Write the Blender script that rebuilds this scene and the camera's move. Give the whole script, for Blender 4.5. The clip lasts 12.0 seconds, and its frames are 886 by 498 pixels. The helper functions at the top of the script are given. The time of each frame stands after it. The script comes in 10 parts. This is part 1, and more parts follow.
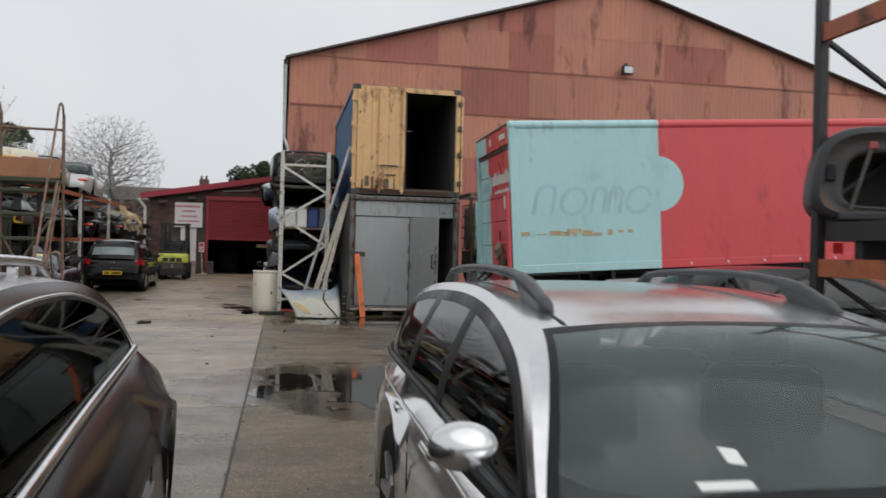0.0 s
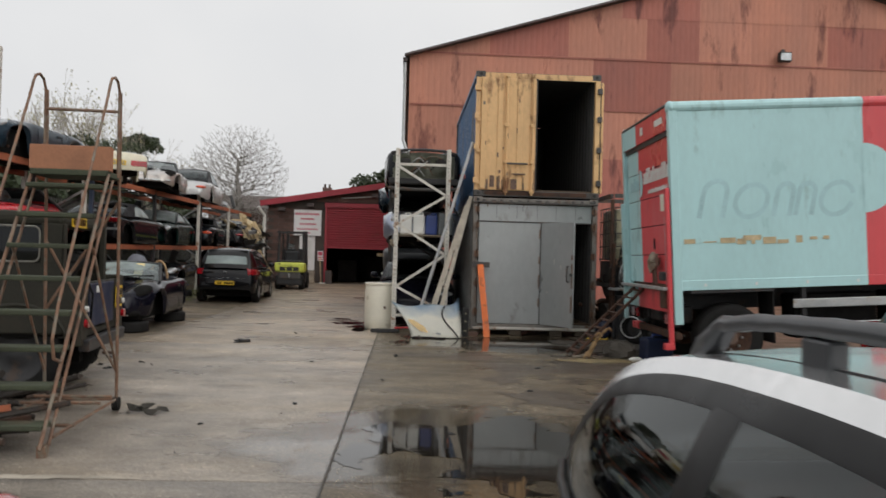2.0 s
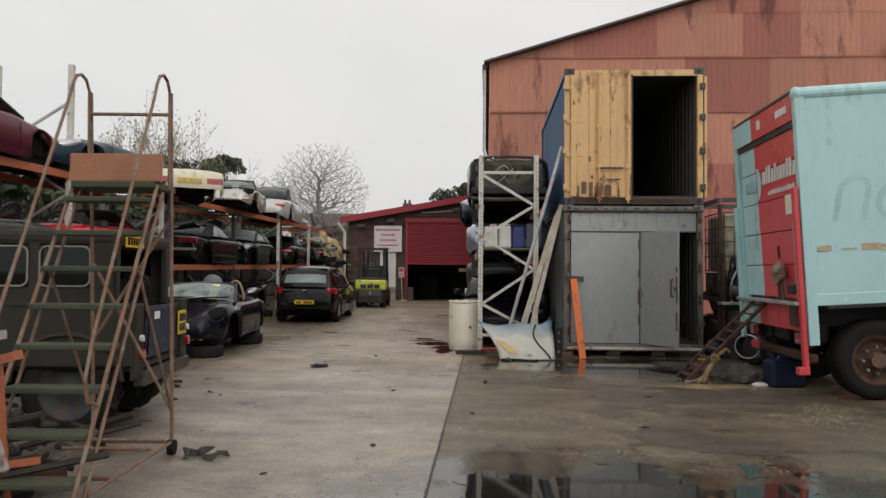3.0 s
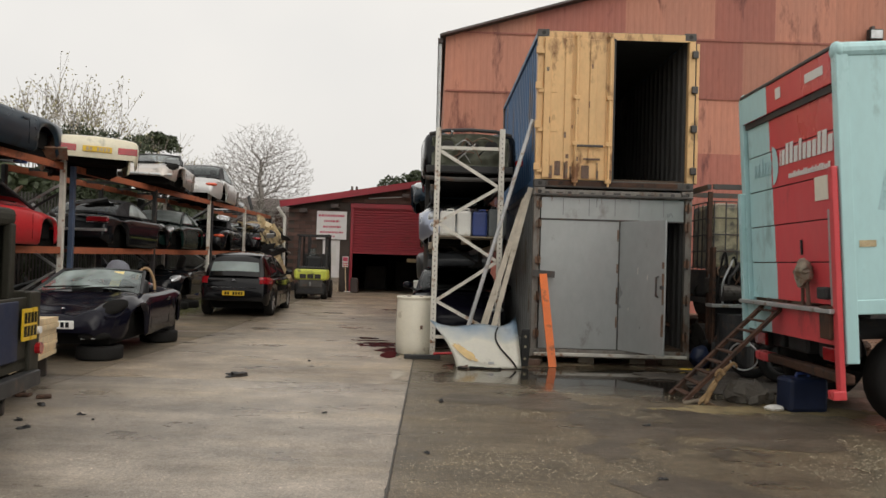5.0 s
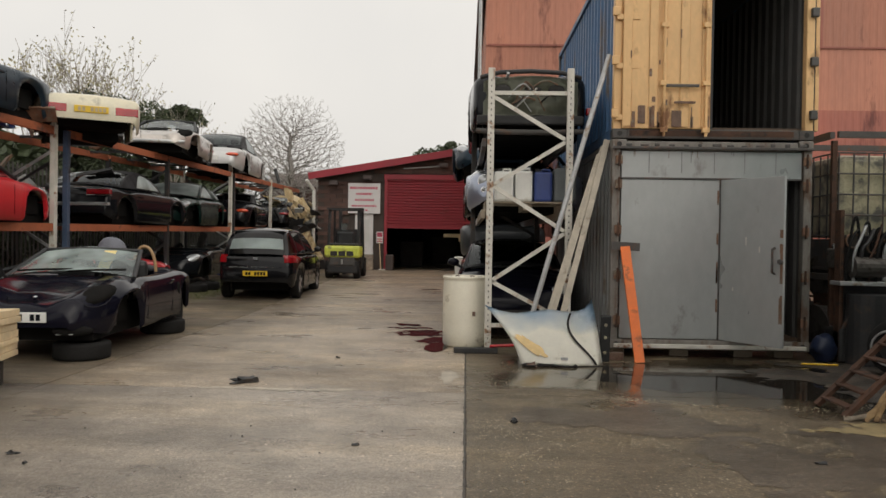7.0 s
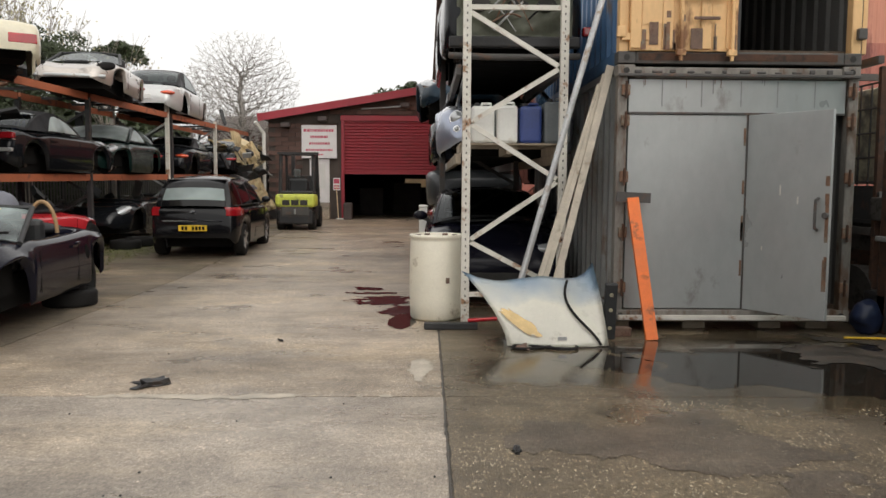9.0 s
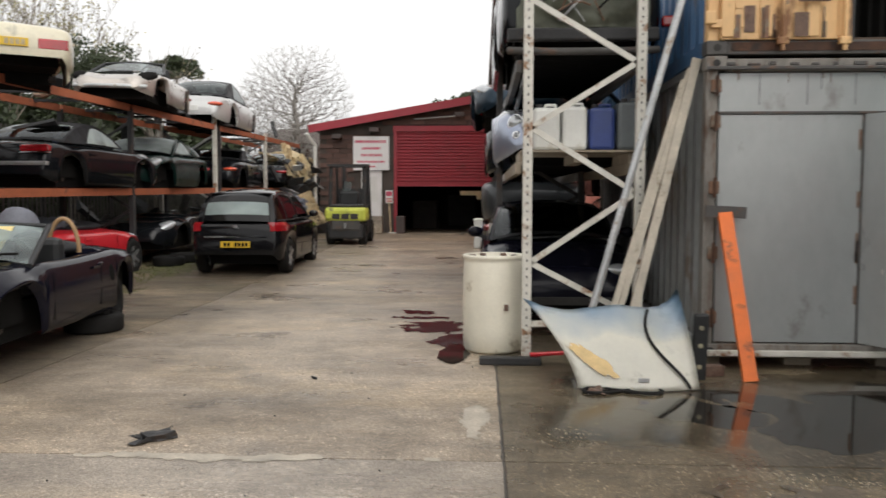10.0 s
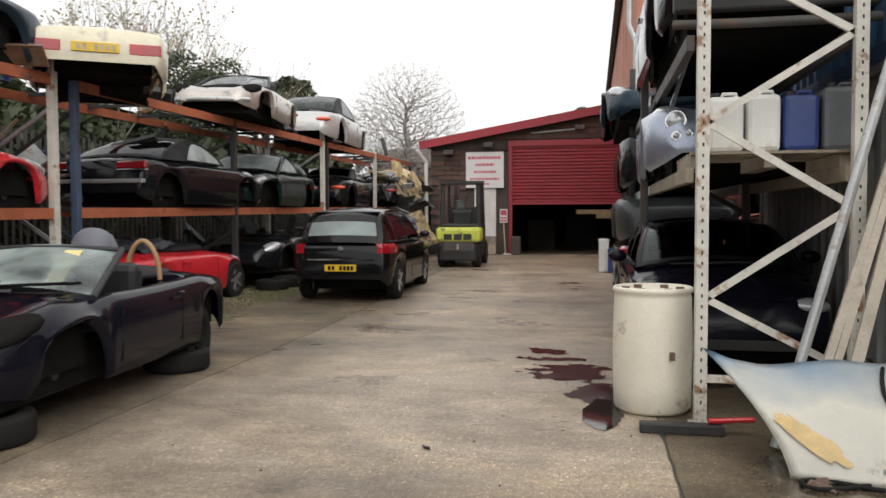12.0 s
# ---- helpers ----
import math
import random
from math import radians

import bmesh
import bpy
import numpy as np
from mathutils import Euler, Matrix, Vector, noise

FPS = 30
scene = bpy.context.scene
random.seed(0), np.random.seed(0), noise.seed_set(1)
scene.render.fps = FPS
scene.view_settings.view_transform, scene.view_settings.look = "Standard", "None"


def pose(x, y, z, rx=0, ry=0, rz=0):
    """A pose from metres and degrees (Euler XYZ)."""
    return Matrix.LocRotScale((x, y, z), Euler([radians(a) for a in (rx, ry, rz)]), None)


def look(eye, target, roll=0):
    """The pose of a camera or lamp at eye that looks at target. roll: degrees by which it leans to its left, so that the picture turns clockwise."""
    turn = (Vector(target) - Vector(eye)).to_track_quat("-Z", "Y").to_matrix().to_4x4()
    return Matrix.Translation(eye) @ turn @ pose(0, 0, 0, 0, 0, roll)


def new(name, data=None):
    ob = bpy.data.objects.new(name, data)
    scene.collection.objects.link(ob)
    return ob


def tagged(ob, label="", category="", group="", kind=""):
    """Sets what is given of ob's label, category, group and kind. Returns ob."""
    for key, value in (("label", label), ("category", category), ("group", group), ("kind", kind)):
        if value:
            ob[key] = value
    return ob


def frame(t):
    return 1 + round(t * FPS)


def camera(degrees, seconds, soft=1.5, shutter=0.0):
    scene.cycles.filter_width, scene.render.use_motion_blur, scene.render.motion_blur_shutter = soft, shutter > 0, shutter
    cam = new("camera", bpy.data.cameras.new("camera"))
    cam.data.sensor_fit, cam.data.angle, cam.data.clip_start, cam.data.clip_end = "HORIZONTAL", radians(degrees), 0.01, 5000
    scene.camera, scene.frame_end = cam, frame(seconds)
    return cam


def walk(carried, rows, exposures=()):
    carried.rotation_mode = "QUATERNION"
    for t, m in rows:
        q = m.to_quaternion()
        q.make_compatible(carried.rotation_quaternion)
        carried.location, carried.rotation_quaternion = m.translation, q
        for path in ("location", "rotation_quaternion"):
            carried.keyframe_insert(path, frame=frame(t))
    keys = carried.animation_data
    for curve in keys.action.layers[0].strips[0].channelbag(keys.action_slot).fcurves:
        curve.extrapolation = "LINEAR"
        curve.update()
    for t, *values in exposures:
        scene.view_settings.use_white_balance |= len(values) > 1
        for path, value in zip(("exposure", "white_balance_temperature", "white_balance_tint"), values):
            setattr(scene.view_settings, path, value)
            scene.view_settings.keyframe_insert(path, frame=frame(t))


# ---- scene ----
cam = camera(58.4, 12.0, shutter=0.4)
SKY = 1.32
PATH = [
    (0, (0.293, 0.213, 1.405), (0.693, 2.173, 1.418), 1.4),
    (0.5, (0.370, 0.861, 1.417), (0.662, 2.839, 1.45), 5.1),
    (1, (0.440, 1.282, 1.421), (0.649, 3.271, 1.465), 4.8),
    (1.5, (0.416, 1.927, 1.421), (0.54, 3.923, 1.431), 4.0),
    (2, (0.475, 2.446, 1.438), (0.57, 4.444, 1.465), 1.6),
    (2.5, (0.417, 2.995, 1.447), (0.307, 4.991, 1.514), 0.5),
    (4.5, (0.338, 5.132, 1.473), (0.306, 7.132, 1.495), 1.2),
    (5, (0.247, 5.649, 1.462), (0.272, 7.648, 1.501), 1.7),
    (5.5, (0.183, 6.254, 1.456), (0.134, 8.254, 1.462), 0.1),
    (6, (0.084, 6.786, 1.46), (-0.06, 8.78, 1.427), 0.2),
    (6.5, (0.1, 7.411, 1.453), (-0.062, 9.405, 1.437), -1.6),
    (7, (-0.015, 7.925, 1.416), (-0.073, 9.924, 1.392), 0.9),
    (7.5, (-0.068, 8.387, 1.432), (-0.079, 10.385, 1.334), -0.4),
    (9.5, (-0.137, 10.318, 1.5), (-0.088, 12.311, 1.335), 0.6),
    (10, (-0.131, 10.841, 1.504), (-0.229, 12.834, 1.369), 0.1),
    (10.5, (-0.264, 11.172, 1.473), (-0.478, 13.156, 1.332), 1.7),
    (11, (-0.302, 11.501, 1.505), (-0.547, 13.482, 1.381), -1.1),
    (11.5, (-0.379, 11.938, 1.476), (-0.805, 13.89, 1.377), -0.6),
    (12, (-0.469, 12.34, 1.479), (-0.84, 14.304, 1.394), -0.2),
]
walk(cam, [(t, look(eye, target, roll)) for t, eye, target, roll in PATH],
     [(0, 0.0, 6300, 10), (0.5, -0.2, 6300, 10), (1.0, -0.05, 6350, 10), (1.5, 0.12, 6450, 10), (2.5, 0.04, 6600, 10), (4.5, 0.22, 6850, 10), (5.5, 0.14, 6950, 10), (6.0, 0.27, 6950, 10), (7.0, 0.13, 7000, 10), (7.5, 0.38, 7000, 10), (9.5, 0.54, 6700, 10), (10.5, 0.52, 6650, 10), (12, 0.61, 6650, 10)])

# ---- sky and sun ----
world = bpy.data.worlds.new("overcast")
scene.world = world
world.use_nodes = True
wn, wl = world.node_tree.nodes, world.node_tree.links
sky = wn.new("ShaderNodeTexSky")
sky.sky_type, sky.sun_disc, sky.sun_elevation, sky.sun_rotation = "NISHITA", False, radians(38), radians(140)
sky.air_density, sky.dust_density, sky.ozone_density = 1.6, 6.0, 1.0
grey = wn.new("ShaderNodeHueSaturation")
grey.inputs["Saturation"].default_value, grey.inputs["Value"].default_value = 0.12, 0.08
cloud = wn.new("ShaderNodeMix")
cloud.data_type = "RGBA"
cloud.inputs[0].default_value = 0.72
cloud_tc = wn.new("ShaderNodeTexCoord")
cloud_noise = wn.new("ShaderNodeTexNoise")
cloud_noise.inputs["Scale"].default_value, cloud_noise.inputs["Detail"].default_value = 1.6, 5
cloud_ramp = wn.new("ShaderNodeValToRGB")
cloud_ramp.color_ramp.elements[0].position, cloud_ramp.color_ramp.elements[0].color = 0.3, (0.58, 0.595, 0.62, 1)
cloud_ramp.color_ramp.elements[1].position, cloud_ramp.color_ramp.elements[1].color = 0.7, (0.72, 0.72, 0.72, 1)
wl.new(cloud_tc.outputs["Generated"], cloud_noise.inputs["Vector"])
wl.new(cloud_noise.outputs["Fac"], cloud_ramp.inputs["Fac"])
wl.new(cloud_ramp.outputs["Color"], cloud.inputs[7])
wl.new(sky.outputs[0], grey.inputs["Color"])
wl.new(grey.outputs[0], cloud.inputs[6])
wl.new(cloud.outputs[2], wn["Background"].inputs["Color"])
wn["Background"].inputs["Strength"].default_value = SKY
lamp = bpy.data.lights.new("sun", "SUN")
lamp.energy, lamp.angle, lamp.color = 0.6, radians(80), (1, 0.97, 0.92)
sun = new("sun", lamp)
sun.matrix_world = look((0, 0, 30), (-9, 14, 0))


# ---- materials ----
def mat(name, col, rough=0.6, metal=0.0, var=0.25, scale=3.0, bump=0.0, bscale=60.0, dirt=0.0, dirtcol=(0.05, 0.035, 0.025),
        dscale=1.2, coat=0.0, rvar=0.15, randv=0.0, streak=1.0):
    m = bpy.data.materials.new(name)
    m.use_nodes = True
    n, l = m.node_tree.nodes, m.node_tree.links
    b = n["Principled BSDF"]
    b.inputs["Metallic"].default_value = metal
    b.inputs["Coat Weight"].default_value = coat
    b.inputs["Coat Roughness"].default_value = 0.08
    tc = n.new("ShaderNodeTexCoord")
    mp = n.new("ShaderNodeMapping")
    mp.inputs["Scale"].default_value = (1, 1, streak)
    l.new(tc.outputs["Object"], mp.inputs[0])

    def noise_tex(s, d=6.0, r=0.6):
        t = n.new("ShaderNodeTexNoise")
        t.inputs["Scale"].default_value, t.inputs["Detail"].default_value, t.inputs["Roughness"].default_value = s, d, r
        l.new(mp.outputs[0], t.inputs["Vector"])
        return t.outputs["Fac"]

    def ramp(f, a, b_, lo, hi):
        r = n.new("ShaderNodeMapRange")
        r.inputs[1].default_value, r.inputs[2].default_value, r.inputs[3].default_value, r.inputs[4].default_value = a, b_, lo, hi
        l.new(f, r.inputs[0])
        return r.outputs[0]

    big, small = noise_tex(scale), noise_tex(scale * 14)
    v1, v2 = ramp(big, 0.3, 0.7, 1 - var, 1 + var), ramp(small, 0.3, 0.7, 1 - var * 0.5, 1 + var * 0.5)
    mul = n.new("ShaderNodeMath")
    mul.operation = "MULTIPLY"
    l.new(v1, mul.inputs[0]), l.new(v2, mul.inputs[1])
    val = mul.outputs[0]
    if randv:
        oi = n.new("ShaderNodeObjectInfo")
        m2 = n.new("ShaderNodeMath")
        m2.operation = "MULTIPLY"
        l.new(val, m2.inputs[0]), l.new(ramp(oi.outputs["Random"], 0, 1, 1 - randv, 1 + randv), m2.inputs[1])
        val = m2.outputs[0]
    c = n.new("ShaderNodeVectorMath")
    c.operation = "SCALE"
    c.inputs[0].default_value = col
    l.new(val, c.inputs["Scale"])
    out = c.outputs[0]
    if dirt:
        mask = ramp(noise_tex(dscale, 8, 0.65), 0.62 - dirt * 0.3, 0.70 - dirt * 0.2, 0, 1)
        mx = n.new("ShaderNodeMix")
        mx.data_type = "RGBA"
        l.new(mask, mx.inputs[0]), l.new(out, mx.inputs[6])
        mx.inputs[7].default_value = (*dirtcol, 1)
        out = mx.outputs[2]
    l.new(out, b.inputs["Base Color"])
    l.new(ramp(big, 0.3, 0.7, max(0.02, rough - rvar), min(1, rough + rvar)), b.inputs["Roughness"])
    if bump:
        bp = n.new("ShaderNodeBump")
        bp.inputs["Strength"].default_value, bp.inputs["Distance"].default_value = bump, 0.01
        l.new(noise_tex(bscale, 4), bp.inputs["Height"])
        l.new(bp.outputs[0], b.inputs["Normal"])
    return m


def glass_mat(name, tint, gloss=(0.88, 0.91, 0.91)):
    m = bpy.data.materials.new(name)
    m.use_nodes = True
    n, l = m.node_tree.nodes, m.node_tree.links
    n.remove(n["Principled BSDF"])
    tr, gl, mx, fr = (n.new(k) for k in ("ShaderNodeBsdfTransparent", "ShaderNodeBsdfGlossy", "ShaderNodeMixShader", "ShaderNodeFresnel"))
    tr.inputs[0].default_value = (*tint, 1)
    gl.inputs["Roughness"].default_value = 0.03
    gl.inputs["Color"].default_value = (*gloss, 1)
    fr.inputs[0].default_value = 1.5
    l.new(fr.outputs[0], mx.inputs[0]), l.new(tr.outputs[0], mx.inputs[1]), l.new(gl.outputs[0], mx.inputs[2])
    l.new(mx.outputs[0], n["Material Output"].inputs[0])
    return m


def film_sheen_mat(name, lo=0.35, hi=0.75, col=(0.52, 0.58, 0.57)):
    """Glass dusty with age: pale film over a clear pane, reflected sky put into its colour."""
    m = glass_mat(name, (0.55, 0.6, 0.58))
    n, l = m.node_tree.nodes, m.node_tree.links
    d, mx, ns, mr = n.new("ShaderNodeBsdfDiffuse"), n.new("ShaderNodeMixShader"), n.new("ShaderNodeTexNoise"), n.new("ShaderNodeMapRange")
    tc = n.new("ShaderNodeTexCoord")
    l.new(tc.outputs["Object"], ns.inputs["Vector"])
    ns.inputs["Scale"].default_value = 1.6
    mr.inputs[1].default_value, mr.inputs[2].default_value, mr.inputs[3].default_value, mr.inputs[4].default_value = 0.35, 0.6, lo, hi
    d.inputs[0].default_value = (*col, 1)
    l.new(ns.outputs["Fac"], mr.inputs[0])
    old = n["Material Output"].inputs[0].links[0].from_socket
    l.new(mr.outputs[0], mx.inputs[0]), l.new(old, mx.inputs[1]), l.new(d.outputs[0], mx.inputs[2])
    l.new(mx.outputs[0], n["Material Output"].inputs[0])
    return m


PUDDLES = ((1.45, 8.6, 1.65, 1.4), (2.75, 16.15, 2.2, 1.25))


def concrete_mat(name, col, wetness, sandy=(0.43, 0.335, 0.225), soil=(0.135, 0.106, 0.076), sand=0.5, mud=0.5, stones=0.35, margin=None, gloss=(0.40, 0.085)):
    """Worn concrete: aggregate, trowel streaks, stains, and wet film round the puddles."""
    m = bpy.data.materials.new(name)
    m.use_nodes = True
    n, l = m.node_tree.nodes, m.node_tree.links
    b = n["Principled BSDF"]
    tc = n.new("ShaderNodeTexCoord").outputs["Object"]

    def math_(op, a, c_=None, k=None):
        t = n.new("ShaderNodeMath")
        t.operation = op
        l.new(a, t.inputs[0])
        if c_ is not None:
            l.new(c_, t.inputs[1])
        if k is not None:
            t.inputs[1].default_value = k
        return t.outputs[0]

    def noise_tex(s, d=6.0, r=0.6, stretch=(1, 1, 1)):
        mp = n.new("ShaderNodeMapping")
        mp.inputs["Scale"].default_value = stretch
        l.new(tc, mp.inputs[0])
        t = n.new("ShaderNodeTexNoise")
        t.inputs["Scale"].default_value, t.inputs["Detail"].default_value, t.inputs["Roughness"].default_value = s, d, r
        l.new(mp.outputs[0], t.inputs["Vector"])
        return t.outputs["Fac"]

    def ramp(f, a, b_, lo, hi):
        r = n.new("ShaderNodeMapRange")
        r.inputs[1].default_value, r.inputs[2].default_value, r.inputs[3].default_value, r.inputs[4].default_value = a, b_, lo, hi
        l.new(f, r.inputs[0])
        return r.outputs[0]

    big, mid, fine = noise_tex(0.35, 8, 0.62), noise_tex(2.2, 8, 0.7), noise_tex(70, 3, 0.7)
    streak = noise_tex(0.9, 6, 0.6, (0.35, 1.6, 1))
    val = math_("MULTIPLY", ramp(big, 0.3, 0.7, 0.78, 1.18), ramp(mid, 0.3, 0.7, 0.70, 1.3))
    val = math_("MULTIPLY", val, ramp(fine, 0.25, 0.75, 0.45, 1.55))
    val = math_("MULTIPLY", val, ramp(streak, 0.3, 0.7, 0.77, 1.23))
    val = math_("MULTIPLY", val, ramp(noise_tex(26, 7, 0.9), 0.34, 0.66, 0.50, 1.5))
    vo = n.new("ShaderNodeTexVoronoi")
    vo.inputs["Scale"].default_value = 17
    l.new(tc, vo.inputs["Vector"])
    chips = math_("MULTIPLY", ramp(vo.outputs["Distance"], 0.10, 0.22, 1.0, 0.0), ramp(noise_tex(1.7, 4), 0.45, 0.6, 0.0, 1.0))
    val = math_("MULTIPLY", val, ramp(chips, 0, 1, 1.0, 1.9))
    # single stones of the mix worn bare: random cells, pale and dark
    for sc, lo, hi in ((55, 0.80, 1.0 + 1.3 * stones), (110, 0.72, 1.0 + 0.9 * stones), (34, 0.86, 1.0 - 0.4 * stones)):
        cell = n.new("ShaderNodeTexVoronoi")
        cell.inputs["Scale"].default_value = sc
        l.new(tc, cell.inputs["Vector"])
        sp = n.new("ShaderNodeSeparateColor")
        l.new(cell.outputs["Color"], sp.inputs[0])
        pick = math_("MULTIPLY", ramp(sp.outputs[0], lo, lo + 0.04, 0, 1), ramp(cell.outputs["Distance"], 0.30, 0.45, 1, 0))
        val = math_("MULTIPLY", val, ramp(pick, 0, 1, 1.0, hi))
    val = math_("MULTIPLY", val, ramp(noise_tex(5, 7, 0.8, (0.4, 1.8, 1)), 0.36, 0.46, 0.82, 1.0))
    wet = None
    for cx, cy, rx, ry in PUDDLES:
        mp = n.new("ShaderNodeMapping")
        mp.vector_type = "POINT"
        mp.inputs["Location"].default_value = (-cx / rx, -cy / ry, 0)
        mp.inputs["Scale"].default_value = (1 / rx, 1 / ry, 0)
        l.new(tc, mp.inputs[0])
        ln = n.new("ShaderNodeVectorMath")
        ln.operation = "LENGTH"
        l.new(mp.outputs[0], ln.inputs[0])
        e = ramp(ln.outputs["Value"], 0.3, 1.5, 1.0, 0.0)
        wet = e if wet is None else math_("MAXIMUM", wet, e)
    spread = math_("ADD", math_("MULTIPLY", wet, None, 0.53), noise_tex(0.8, 7, 0.58))
    damp = ramp(spread, 0.60 - wetness, 0.78 - wetness, 0, 1)
    val = math_("MULTIPLY", val, ramp(damp, 0, 1, 1.0, 0.50))
    if margin:
        # dirt washed against the racks' side of the yard, fading out over the slab, with painted shade by the steps
        xyz = n.new("ShaderNodeSeparateXYZ")
        l.new(tc, xyz.inputs[0])
        edge = math_("ADD", xyz.outputs[0], math_("MULTIPLY", math_("ADD", noise_tex(0.45, 8, 0.65, (1.0, 0.5, 1)), noise_tex(3.0, 7, 0.7)), None, 1.5))
        # moved out before y 9.6, where shade by the steps is put into the tone
        edge = math_("ADD", edge, ramp(xyz.outputs[1], 9.6, 11.4, -1.0, 0.0))
        val = math_("MULTIPLY", val, ramp(edge, margin[0] + 1.5, margin[1] + 1.5, margin[2], 1.0))
    tone = (*col, 1)
    for other, f, lo, hi in ((sandy, noise_tex(0.75, 7, 0.68, (0.45, 1.25, 1)), 0.64 - 0.24 * sand, 0.80 - 0.2 * sand), (soil, noise_tex(0.42, 8, 0.7, (0.6, 1.0, 1)), 0.66 - 0.24 * mud, 0.84 - 0.24 * mud)):
        mx = n.new("ShaderNodeMix")
        mx.data_type = "RGBA"
        l.new(ramp(f, lo, hi, 0, 0.85), mx.inputs[0])
        if isinstance(tone, tuple):
            mx.inputs[6].default_value = tone
        else:
            l.new(tone, mx.inputs[6])
        mx.inputs[7].default_value = (*other, 1)
        tone = mx.outputs[2]
    c = n.new("ShaderNodeVectorMath")
    c.operation = "SCALE"
    l.new(tone, c.inputs[0])
    l.new(val, c.inputs["Scale"])
    l.new(c.outputs[0], b.inputs["Base Color"])
    rough = math_("MULTIPLY", ramp(damp, 0, 1, *gloss), ramp(noise_tex(1.1, 7, 0.65, (0.5, 1.2, 1)), 0.35, 0.65, 0.62, 1.4))
    l.new(rough, b.inputs["Roughness"])
    bp = n.new("ShaderNodeBump")
    bp.inputs["Distance"].default_value = 0.006
    l.new(ramp(damp, 0, 1, 0.85, 0.09), bp.inputs["Strength"])
    l.new(math_("ADD", fine, math_("MULTIPLY", mid, None, 1.5)), bp.inputs["Height"])
    l.new(bp.outputs[0], b.inputs["Normal"])
    return m


